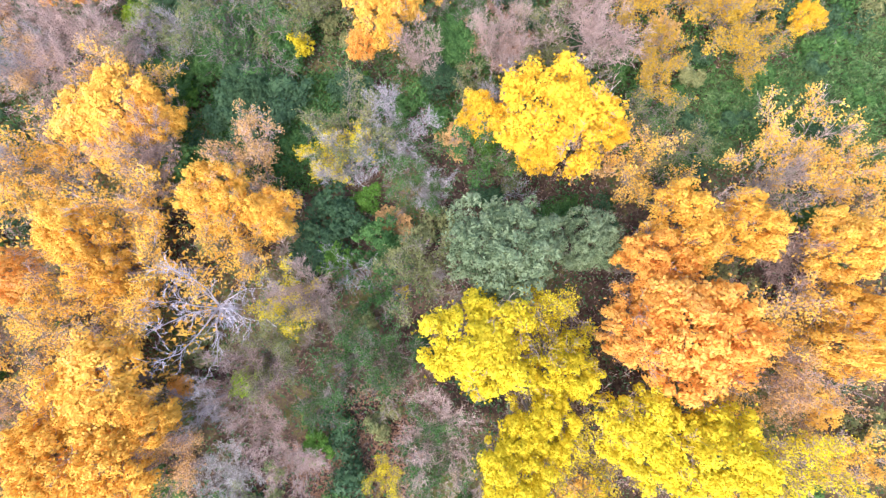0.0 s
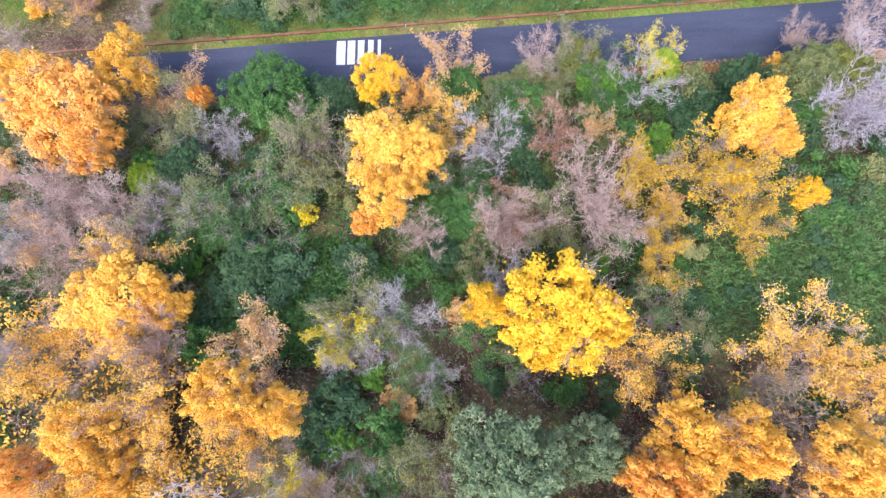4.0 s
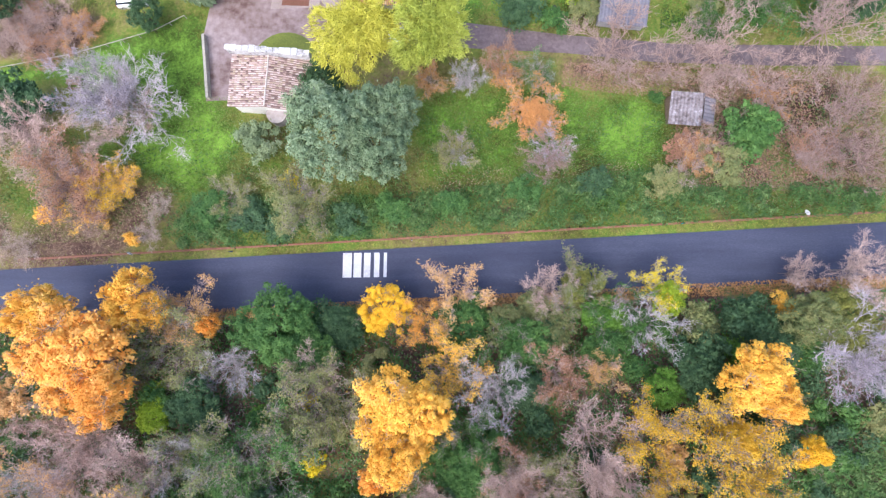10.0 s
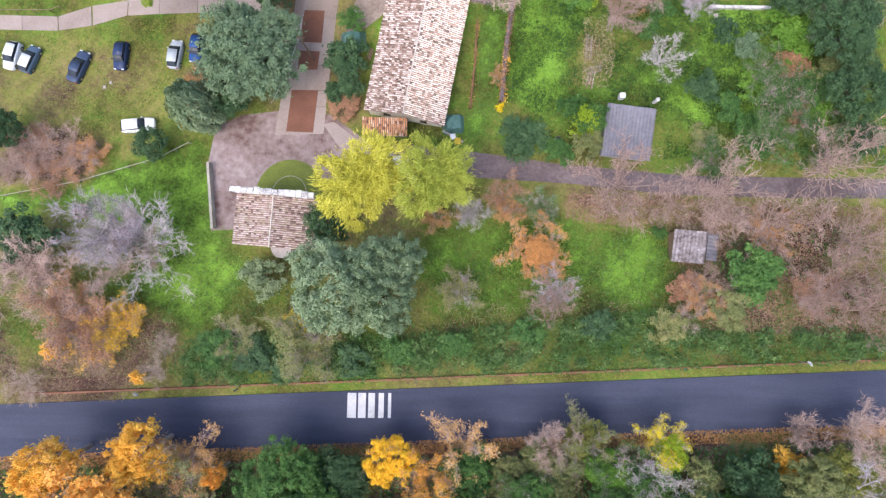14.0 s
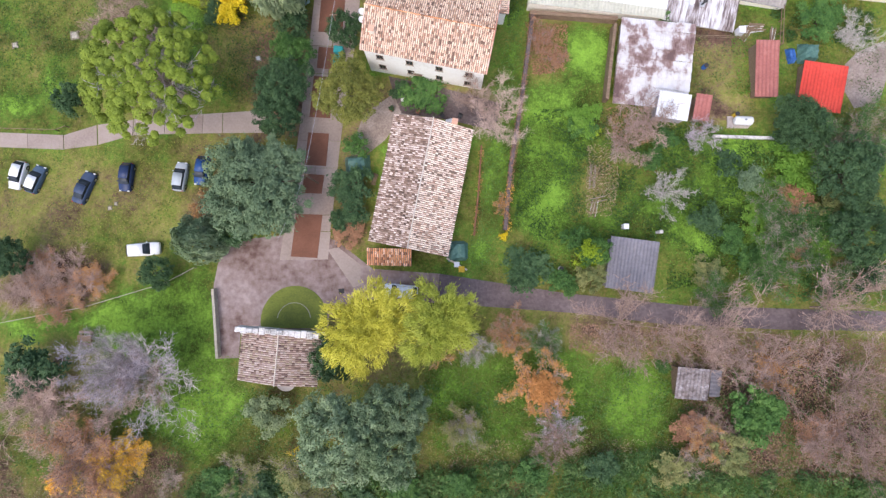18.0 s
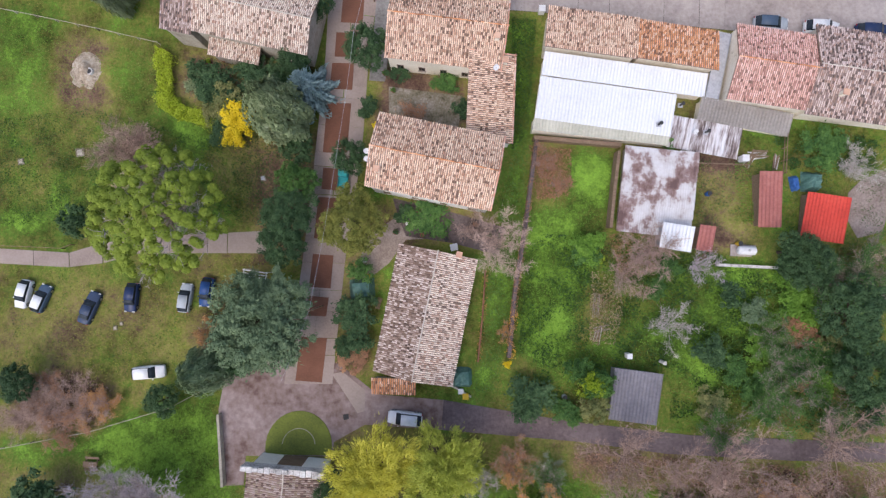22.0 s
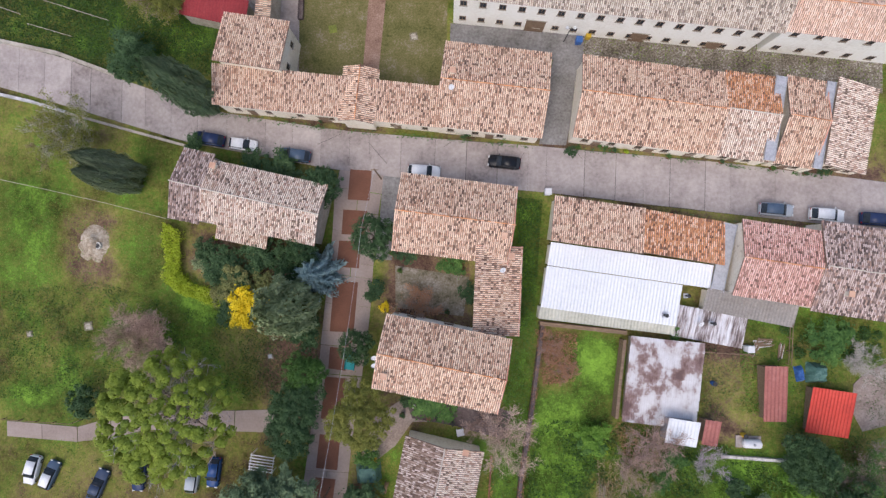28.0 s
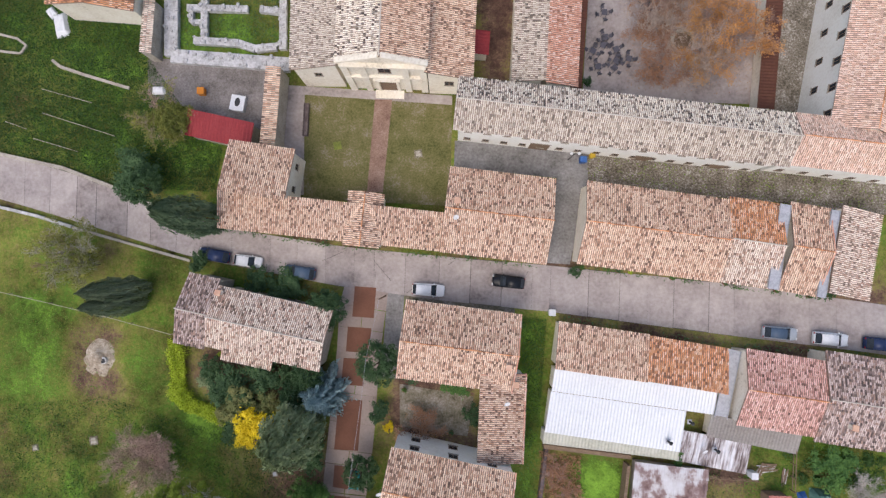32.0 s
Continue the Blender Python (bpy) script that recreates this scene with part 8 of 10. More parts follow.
scatter("bramble_bank", [(-34.1, 44.5), (-32.3, 47.9), (-22, 48.6), (-7, 48.7), (12.9, 50.7), (24.8, 52.1), (27.5, 49.5), (48.1, 49), (47.5, 46.2), (6.1, 44.3), (-13.5, 43.3), (-31.8, 42.5)], 60, 0.24, LEAF["green"], "dense green bramble thicket on the road bank", "bramble", (0, 2.0), 1.0, 0.14, seed=10, patchy=0.5)
hummocks("bramble_hummocks", [(-34.1, 44.5), (-32.3, 47.4), (-22, 48.2), (-7, 48.4), (12.9, 50.2), (24.8, 51.5), (27.5, 49.2), (48.1, 49.4), (47.5, 46.9), (6.1, 45.0), (-13.5, 43.9), (-31.8, 42.9)], 0.5, 1.35, 1.5, 0.2, LEAF["bramble"], "rounded bramble hummocks along the road bank", "bramble", 130, 101, 0.36)
hummocks("bramble_hummocks", [(21.7, 17.2), (27.5, 19.3), (34.5, 19.3), (43.7, 24.3), (39.8, 5.8), (31.8, 9.1), (24, 9)], 0.45, 1.3, 1.2, 0.2, LEAF["bramble"], "rounded bramble hummocks in the clearing", "bramble", 130, 102, 0.3)
hummocks("ivy_hummocks", [(-22.9, 17.5), (-11, 19.2), (-4.1, 16), (-4.6, 10.7), (-12.6, 6.6), (-20.7, 6.6), (-22.3, 11.6)], 0.45, 1.2, 1.0, 0.15, LEAF["green"], "dark ivy hummocks of the clearing", "ivy", 120, 103, 0.6)
hummocks("garden_hummocks", [(34.5, 87.5), (52, 92), (52.5, 68.5), (35, 69.5), (37, 78)], 0.22, 1.3, 1.3, 0.13, LEAF["green"], "overgrown shrubby weeds of the abandoned garden", "weeds", 130, 104, 0.6)
scatter("alley_grass", [(6.6, 123.0), (9.9, 122.4), (8.6, 106.5), (6.4, 104.5)], 90, 0.11, LEAF["deepgrass"], "dark grass of the narrow strip beside the barn", "grass", (0, 0.3), 0.9, 0.4, seed=141, patchy=0.3)
hummocks("garden_hummocks", [(39.5, 107), (53, 106), (53, 101.5), (46, 101.8), (41.5, 102)], 0.4, 1.1, 0.9, 0.12, LEAF["deepgrass"], "dark overgrown weeds behind the terrace", "weeds", 120, 142, 0.6)
scatter("dry_stalks", [(16.5, 88.4), (19.8, 88.8), (20.4, 83.6), (19.3, 79.3), (16.0, 79.3)], 60, 0.16, LEAF["straw"], "dry tan bean stalks over a garden bed", "weeds", (0, 0.7), 1.0, 0.15, seed=151, patchy=0.4)
scatter("dry_stalks", [(18.7, 93.2), (23.8, 93.6), (24.5, 88.8), (20.1, 87.3)], 70, 0.16, LEAF["rust"], "dead brown shrubby growth by the store", "weeds", (0, 1.4), 1.0, 0.2, seed=152, patchy=0.5)
scatter("allotment_weeds", [(30.6, 102.7), (36.8, 103.1), (37.0, 95.1), (30.2, 94.7)], 26, 0.12, LEAF["rough"], "withered weeds of the small allotment", "weeds", (0, 0.35), 0.9, 0.35, seed=153, patchy=0.8)
scatter("allotment_weeds", [(35.0, 102.7), (37.1, 102.7), (37.3, 94.7), (35.5, 94.7)], 50, 0.12, LEAF["lawn"], "green grass edge of the small allotment", "weeds", (0, 0.3), 0.9, 0.35, seed=154, patchy=0.4)
hummocks("hedge_tops", [(-42.4, 119.4), (-42.2, 114.5), (-41.9, 110.9), (-39, 109.2), (-33.1, 107.6), (-33.3, 109.5), (-38.2, 111), (-39.8, 112.7), (-40.1, 118.2)], 0.9, 0.9, 2.6, 0.12, LEAF["hedge"], "bushy yellow-green tops of the garden hedge", "hedge", 120, 171, 0.3)
scatter("road_edge_litter", [(x, 35.6 + 0.055 * x) for x in range(-60, 61, 10)] + [(x, 37.0 + 0.055 * x) for x in range(60, -61, -10)], 90, 0.1, LEAF["russet"], "russet leaves drifted along the road edge", "leaf litter", (0.1, 0.16), 0.4, seed=105, patchy=0.3)
scatter("rough_bank_growth", [(-60, 42.5), (60, 48.5), (60, 66), (-60, 60)], 40, 0.11, LEAF["rough"], "rough grass and weeds on the bank", "grass", (0, 0.7), 1.2, 0.25, seed=11, patchy=0.4)
scatter("verge_grass", [(x, 42.9 + 0.053 * x) for x in range(-60, 61, 10)] + [(x, 44.3 + 0.053 * x) for x in range(60, -61, -10)], 26, 0.09, LEAF["verge"], "yellow-green grass verge beside the asphalt", "grass", (0, 0.15), 0.9, 0.3, seed=12)
scatter("garden_weeds", [(13.4, 80.7), (20.9, 93.2), (40.3, 89.3), (53.4, 94.2), (52.5, 66.7), (25.9, 68.6), (26.1, 76.4), (17.6, 76.4), (14, 70.6), (6.2, 70.6)], 16, 0.12, LEAF["garden"], "rough garden weeds and tall grass", "grass", (0, 0.5), 1.0, 0.35, seed=13, patchy=0.5)
scatter("strip_grass", [(14.1, 104.5), (20.3, 104.5), (17.4, 89.7), (12.9, 77.4), (6.8, 77.3), (8, 92.6), (9.6, 105.3)], 14, 0.1, LEAF["lawn"], "bright green grass of the long garden plot", "grass", (0, 0.22), 0.9, 0.3, seed=14)
scatter("dead_twigs", [(-68, -40), (68, -40), (68, 39), (-68, 32)], 5, 0.2, BARK["pink"], "tangle of thin dead twigs on the wood floor", "twigs", (0, 1.6), 0.6, 0.08, seed=21, patchy=0.3, holes=CLEAR)
scatter("dead_weeds", [(8.7, 105.1), (14.3, 104.6), (14, 98.5), (9.7, 97.8)], 70, 0.17, LEAF["rust"], "brown dead weeds at the top of the garden plot", "weeds", (0, 0.5), 0.9, 0.3, seed=22, patchy=0.5)
scatter("thicket_twigs", [(-61.5, 74.4), (-52.2, 75.1), (-46.5, 72.9), (-46.5, 67.7), (-55.5, 67), (-60.2, 67.7)], 14, 0.3, BARK["dull"], "low brown tangle of dead brambles by the car park", "twigs", (0, 0.9), 0.8, 0.09, seed=23, patchy=0.3)
scatter("lane_twigs", [(13.9, 65.8), (52.9, 63.8), (47.9, 48.3), (28.1, 49.5), (26.1, 61), (13.7, 62.5)], 6, 0.3, BARK["dull"], "thin fallen twigs under the bare trees", "twigs", (0, 0.8), 0.6, 0.06, seed=24, patchy=0.3)
scatter("bright_weeds", [(8.6, 93.3), (20.9, 93.2), (40.3, 89.3), (44.3, 87.1), (42.6, 72.2), (26, 70), (26.1, 76.4), (17.6, 76.4), (14, 70.6), (6.2, 70.6)], 12, 0.12, LEAF["lawn"], "bright green nettles and weeds in the gardens", "weeds", (0, 0.5), 0.8, 0.4, seed=25, patchy=0.7)
scatter("dry_litter", [(13.9, 65.8), (52.9, 63.8), (47.9, 48.3), (28.1, 49.5), (26.1, 61), (13.7, 62.5)], 42, 0.1, LEAF["litter"], "dry leaves under the bare trees along the lane", "leaf litter", (0, 0.08), 0.4, seed=15)
scatter("climbing_ivy_hedge", [(-42.4, 119.4), (-42.2, 114.5), (-41.9, 110.9), (-39, 109.2), (-33.1, 107.6), (-33.3, 109.5), (-38.2, 111), (-39.8, 112.7), (-40.1, 118.2)], 190, 0.12, LEAF["hedge"], "bright lime-green ivy hedge round the house garden", "hedge", (0, 2.4), 1.0, 0.6, seed=16)
grow("shrub", "green", -28.1, 46.7, 2.7, 2.2, "leafy green shrub of the undergrowth")
grow("shrub", "dark", -23.3, 45.8, 2.5, 2.2, "dark green shrub covered in ivy")
grow("half", "mixed", -25.2, 48.1, 2.6, 3, "ivy-clad tree with grey twigs and dull green leaves", "grey")
grow("shrub", "green", -6.8, 46.8, 2.3, 2, "leafy green shrub of the undergrowth")
grow("shrub", "dark", -12, 45.9, 2.2, 2, "dark green shrub covered in ivy")
grow("shrub", "mixed", 23.8, 49.5, 2.3, 2, "dull green shrub with yellowing leaves")
grow("half", "russet", 28.3, 52.7, 2.3, 3, "small tree with thin russet leaves", "tan")
grow("wisp", "x", 26, 50.8, 1.9, 2.5, "leafless tree with fine tan twigs", "tan")
grow("wisp", "x", -34.1, 47.5, 2.0, 2.5, "leafless tree with fine tan twigs", "tan")
grow("wisp", "x", -35.3, 44.1, 2, 2, "leafless tree with fine tan twigs", "tan")
grow("wisp", "x", -51.1, 42.6, 2.7, 2, "leafless tree with fine tan twigs", "tan")
grow("half", "gold", -43.5, 47.7, 2.7, 3, "half-bare tree with scattered golden leaves", "tan")
grow("shrub", "dark", -20, 44.8, 2, 1.8, "dark green shrub covered in ivy")
grow("shrub", "green", -0.3, 47.8, 2.2, 1.8, "leafy green shrub of the undergrowth")
grow("shrub", "green", 8.1, 49.1, 2.2, 1.8, "leafy green shrub of the undergrowth")
grow("shrub", "dark", 16.4, 49.5, 2.2, 1.8, "dark green shrub covered in ivy")
grow("shrub", "green", 16.9, 75, 1.7, 4, "leafy green shrub of the undergrowth")
grow("oak", "lime", 16.2, 74.7, 1.6, 4, "small tree with fresh light green leaves")
grow("shrub", "green", 33.9, 76.4, 2.1, 1.5, "leafy green shrub of the undergrowth")
grow("shrub", "green", 36.5, 73.7, 2.4, 1.8, "leafy green shrub of the undergrowth")
grow("shrub", "mixed", 30.4, 72.2, 2.4, 1.8, "dull green shrub with yellowing leaves")
grow("shrub", "green", 26, 89.2, 1.8, 1.5, "leafy green shrub of the undergrowth")
grow("shrub", "green", 39.8, 77.1, 2.4, 2, "leafy green shrub of the undergrowth")
grow("shrub", "rust", 42.5, 75.1, 2.4, 2, "dry rust-brown shrub with thin leaves")
grow("shrub", "mixed", 45.4, 80.6, 2.7, 3, "dull green shrub with yellowing leaves")
grow("shrub", "dark", -36.3, 115.7, 1.8, 2.5, "dark green shrub covered in ivy")
grow("shrub", "dark", -34.1, 112.9, 2.3, 2.5, "dark green shrub covered in ivy")
grow("shrub", "dark", -31.3, 111.9, 2.6, 3, "dark green shrub covered in ivy")
grow("shrub", "oak", -36.8, 113.7, 1.4, 1.8, "grey-green bush with dense leaves")
grow("shrub", "dark", -27, 114.6, 2.6, 3.5, "dark green shrub covered in ivy")
grow("oak", "dark", -23.7, 112.7, 2.2, 5, "dark evergreen tree with a dense crown")
grow("shrub", "mixed", -33.7, 109.6, 1.8, 2.5, "dull green shrub with yellowing leaves")
grow("shrub", "dark", -32.6, 107.3, 2.3, 2, "dark green shrub covered in ivy")
grow("shrub", "green", 15.7, 90.9, 2.1, 2, "leafy green shrub of the undergrowth")
# Dense dark blades over the green lawn stand in for the shade lying on it.
scatter("shaded_lawn", [(-72.7, 172.1), (-47.4, 172), (-46.2, 159.1), (-40.6, 151.1), (-35.3, 146.1), (-36.5, 139.9), (-51.1, 140.7), (-72.5, 147.1)], 110, 0.11, LEAF["deepgrass"], "dark green lawn grass below the ruins, its shade put into the colour", "grass", (0, 0.16), 0.9, 0.4, seed=61, patchy=0.25)
scatter("village_lawn", [(-71.2, 133.4), (-41.3, 129.5), (-42, 119.2), (-43.3, 109.7), (-32.5, 101.5), (-42.1, 97.2), (-70.4, 96.2)], 7, 0.1, LEAF["bronze"], "olive and brown rough lawn beside the street", "grass", (0, 0.1), 0.8, 0.35, seed=62, patchy=0.7)
scatter("well_leaves", [(22.8, 164.5), (26.7, 167.7), (32.9, 167.7), (35.9, 162.1), (34.3, 156.5), (29.2, 154.9), (25, 156.5), (23.1, 160.1)], 26, 0.12, LEAF["rust"], "brown fallen leaves round the court well", "leaf litter", (0, 0.1), 0.5, seed=63, patchy=0.2)
grow("shrub", "green", 18, 130.2, 1, 1, "leafy green shrub of the undergrowth")
grow("shrub", "dark", 30.1, 129.1, 1.1, 1, "dark green shrub covered in ivy")
grow("shrub", "green", 38.7, 128, 1, 1, "leafy green shrub of the undergrowth")
grow("shrub", "dark", 46.8, 126.5, 1.1, 1, "dark green shrub covered in ivy")
grow("shrub", "dark", 0.3, 132.3, 1.1, 1.2, "dark green shrub covered in ivy")
grow("shrub", "green", 4.9, 131.6, 1, 1, "leafy green shrub of the undergrowth")
grow("shrub", "dark", -24.1, 134.8, 1, 1.2, "dark green shrub covered in ivy")
grow("shrub", "green", -8.9, 133.6, 1.2, 1.2, "leafy green shrub of the undergrowth")
grow("shrub", "dark", -0.7, 132.3, 1.4, 1.2, "dark green shrub covered in ivy")
grow("shrub", "green", 2.8, 131.9, 1.1, 1, "leafy green shrub of the undergrowth")
grow("shrub", "dark", 13.6, 129, 0.9, 1, "dark green shrub covered in ivy")
grow("shrub", "green", 22.7, 129.9, 0.8, 0.8, "leafy green shrub of the undergrowth")
grow("shrub", "green", 26.7, 104.9, 1.3, 1.2, "leafy green shrub of the undergrowth")
scatter("wood_green", [(-68, 10), (68, 12), (68, 39), (-68, 32)], 30, 0.16, LEAF["green"], "green ivy and saplings filling the wood edge", "undergrowth", (0, 1.6), 0.8, 0.6, seed=71, patchy=0.6)
scatter("side_grass", [(7, 106.1), (9.5, 106.1), (8.1, 96.3), (4.3, 73), (1, 72.9), (4.4, 94.8)], 40, 0.11, LEAF["green"], "fresh green grass between the house and the wall", "grass", (0, 0.2), 0.9, 0.3, seed=72, patchy=0.3)
scatter("plot_weeds", [(8.6, 93.3), (20.9, 93.2), (40.3, 89.3), (44.3, 87.1), (42.6, 72.2), (26, 70), (26.1, 76.4), (17.6, 76.4), (14, 70.6), (6.2, 70.6)], 48, 0.14, LEAF["deepgrass"], "dark weeds among the garden grass", "weeds", (0, 0.35), 0.9, 0.45, seed=73, patchy=1.0)
scatter("bank_green", [(-60, 44.5), (60, 50.5), (60, 62), (-60, 56)], 20, 0.15, LEAF["green"], "dark green weeds of the bank", "weeds", (0, 0.7), 0.9, 0.4, seed=81, patchy=1.0)
scatter("lawn_tufts", [(-71.4, 125.3), (-42, 119.2), (-43.3, 109.7), (-32.5, 101.5), (-42.1, 97.2), (-70.4, 96.2)], 9, 0.11, LEAF["lawn"], "bright grass tufts of the village lawn", "grass", (0, 0.14), 0.9, 0.35, seed=82, patchy=1.0)
scatter("dark_tufts", [(-71, 109), (-52, 111), (-33, 106), (-31, 96), (-42, 95), (-70, 94.5)], 48, 0.11, LEAF["deepgrass"], "dark grass of the village lawn", "grass", (0, 0.14), 0.9, 0.35, seed=191, patchy=0.7)
scatter("dark_tufts", [(-32, 107), (-20.5, 107), (-20.5, 95), (-31, 95)], 60, 0.11, LEAF["deepgrass"], "dark grass under the avenue shrubs", "grass", (0, 0.14), 0.9, 0.35, seed=192, patchy=0.5)
scatter("dark_tufts", [(-64, 88), (-27, 89.5), (-27, 82), (-37, 75), (-50, 74), (-62, 76)], 14, 0.1, LEAF["deepgrass"], "dark worn grass between the parked cars", "grass", (0, 0.1), 0.9, 0.35, seed=193, patchy=0.9)
scatter("dark_tufts", [(30, 103), (54, 106), (54, 90), (40, 91), (30, 95)], 30, 0.11, LEAF["deepgrass"], "dark weeds round the garden sheds", "weeds", (0, 0.2), 0.9, 0.35, seed=194, patchy=0.9)
scatter("brown_tufts", [(-71.4, 125.3), (-42, 119.2), (-43.3, 109.7), (-32.5, 101.5), (-42.1, 97.2), (-70.4, 96.2)], 9, 0.11, LEAF["rough"], "withered brown grass tufts of the village lawn", "grass", (0, 0.1), 0.9, 0.35, seed=85, patchy=1.2)
scatter("bank_lawn", [(-4.5, 61.9), (6.8, 62.5), (26.1, 61.4), (24.8, 52.1), (-3, 50.3)], 30, 0.12, LEAF["lawn"], "lush long grass of the bank garden", "grass", (0, 0.5), 0.9, 0.3, seed=91, patchy=0.6)
scatter("meadow_grass", [(-58.8, 65.8), (-31.9, 72.9), (-30.9, 61.2), (-34.5, 47.9), (-40.1, 59), (-49, 65), (-58.2, 62.8)], 14, 0.1, LEAF["lawn"], "fresh meadow grass by the gatehouse", "grass", (0, 0.25), 0.9, 0.3, seed=92, patchy=0.6)
scatter("ruin_grass", [(-42.1, 172), (-26.5, 171.9), (-26.8, 159.7), (-42.3, 160.4)], 45, 0.1, LEAF["dark"], "dark grass inside the ruined walls", "grass", (0, 0.2), 0.9, 0.35, seed=95, patchy=0.2)
grow("shrub", "lime", -31.4, 26.8, 1.5, 2.5, "bright lime-green shrub among trees")
grow("shrub", "lawn", -25.4, 16.1, 2, 2.5, "bright green leafy shrub in the garden")
grow("shrub", "lawn", -20, 25, 1.3, 2, "bright green leafy shrub in the garden")
grow("shrub", "lawn", 13.7, 16.3, 1.6, 2.5, "bright green leafy shrub in the garden")
grow("shrub", "lawn", 6.6, 29.7, 1.8, 2.5, "bright green leafy shrub in the garden")
grow("shrub", "lawn", 28.8, 31.9, 2, 3, "bright green leafy shrub in the garden")
grow("shrub", "green", 31.5, 26, 1.8, 3, "leafy green shrub of the undergrowth")
grow("shrub", "lawn", 4, 11.2, 1.6, 2.5, "bright green leafy shrub in the garden")
grow("shrub", "lawn", -8.4, 17.7, 1.3, 2, "bright green leafy shrub in the garden")
grow("shrub", "lawn", -6.8, 6.1, 1.5, 2.5, "bright green leafy shrub in the garden")
grow("shrub", "lawn", -9.6, 0.5, 1.7, 3, "bright green leafy shrub in the garden")
grow("shrub", "lawn", 16.3, 11.3, 1.3, 2.5, "bright green leafy shrub in the garden")
grow("shrub", "lawn", -10.4, -14.8, 1.6, 2.5, "bright green leafy shrub in the garden")


def tarp(label, x, y, w, d, ang, h, material):
    """A sheet thrown over things: sagging top, draped sides."""
    rnd = random.Random(int(x * 10 + y))
    bm = bmesh.new()
    n = 7
    g = []
    for i in range(n):
        row = []
        for j in range(n):
            u, v = i / (n - 1) - 0.5, j / (n - 1) - 0.5
            edge = max(abs(u), abs(v)) * 2
            z = h * (1 - edge ** 6) * (0.8 + 0.25 * rnd.random()) if edge < 0.99 else -0.05
            k = 1 + (0.12 * rnd.random() if edge > 0.99 else 0)
            row.append(bm.verts.new((u * w * k, v * d * k, z)))
        g.append(row)
    for i in range(n - 1):
        for j in range(n - 1):
            bm.faces.new((g[i][j], g[i + 1][j], g[i + 1][j + 1], g[i][j + 1]))
    return tagged(part("tarpaulin", bm, material, None, m=pose(x, y, gz(x, y), 0, 0, ang), smooth=False), label, "tarpaulin")



# ---------------------------------------------------------------- sheds and sheet roofs
shed("white corrugated sheet roof behind the long barn", 20.5, 113.7, 21, 3, -7.9, 3, 2.51, 2.76, "n", "metalwhite", "cream", name='barn_annex')
shed("white corrugated sheet roof stepping down from the barn", 18.2, 109.7, 17.6, 5.4, -7.9, 3.1, 1.92, 2.27, "n", "metalwhite", "cream", name='barn_annex')
shed("grey cement sheet eave of the white barn roof", 17.7, 106.5, 17.6, 1.6, -6.6, 3.2, 1.63, 1.78, "n", "palesheet", "cream", name='barn_annex', over=0.05)
shed("rust-streaked bleached sheet metal store roof", 24.8, 98.7, 9.4, 10.9, -6.3, 4, 1.00, 1.40, "n", "rust", "stone")
shed("patched grey and rusty sheet roof", 31, 105.8, 9.2, 4.1, -10.4, 3.9, 0.79, 1.09, "n", "patchsheet", "stone")
shed("grey cement sheet lean-to behind the terrace", 35.9, 108.3, 11.8, 2.9, -11, 4, 1.29, 1.69, "n", "eternit", "cream")
shed("small white sheet-roofed garden shed", 26.5, 92.8, 4, 3.2, -8.6, 4.4, 2.17, 2.47, "n", "metalwhite", "zinc")
shed("tiny shed with faded red and white sheet roof", 30.2, 92.7, 2, 3.2, -8.5, 4.6, 1.75, 2.05, "n", "brownsheet", "wood")
shed("narrow shed with faded red sheet roof", 38.3, 97.6, 2.9, 7, -0.6, 4.8, 1.50, 1.90, "n", "brownsheet", "wood")
shed("garden shed with bright red corrugated roof", 45.2, 95.3, 5.5, 5.8, -8.1, 5.3, 0.86, 1.36, "n", "redsheet", "wood")
shed("dark grey sheet-roofed shed beside the lane", 21.2, 73.1, 6, 6.4, -7.2, 4.9, 1.61, 1.91, "n", "slate", "zinc")
shed("ramshackle hut with a rusty zinc roof", 27.6, 59, 3.9, 3.8, -4.6, 6.6, 1.61, 2.01, "n", "darkzinc", "wood")
shed("lean-to patch of the ramshackle hut roof", 30.6, 58.9, 1.5, 3.2, -6.8, 6.7, 0.90, 1.30, "w", "slate", "wood")
shed("crimson corrugated roof beside the work yard", -34.4, 147.9, 9.1, 3.5, -12, 1, 3.04, 3.54, "n", "crimson", "stone")
shed("brown sheet roof of the cloister walkway", 13.5, 161.8, 1.6, 18.9, -4.3, 1.8, 4.54, 4.84, "w", "copper", "cream", name='walkway_roof')
shed("brown sheet roof of the east cloister walkway", 39.5, 161.6, 2.1, 21.7, -5.6, 2.1, 2.34, 2.64, "e", "copper", "cream", name='walkway_roof')
shed("red awning roof beside the church", 0.5, 159.8, 2.7, 3.3, -3.8, 1.6, 2.59, 2.89, "w", "crimson", "cream", name='awning')
tarp("sagging green tarpaulin over garden junk", 44.3, 100, 2.2, 2.4, -2.7, 1.3, M["tarp"])
tarp("crumpled blue tarpaulin over crates", 42.3, 99.8, 1.0, 1.9, 8, 0.7, M["bluetarp"])
tarp("dark green tarpaulin over a stored cart", -13.3, 86, 3.2, 2.7, 5, 1.6, M["tarp"])
tarp("green tarpaulin beside the porch", -0.2, 74.8, 2.6, 2.5, 4.2, 1.3, M["tarp"])
tarp("heap of white plastic sheeting", -58.6, 163.6, 2.0, 3.4, 11.6, 0.6, M["whiteplastic"])
tarp("heap of white plastic sheeting", -60.0, 165.3, 1.3, 1.6, 40, 0.4, M["whiteplastic"])
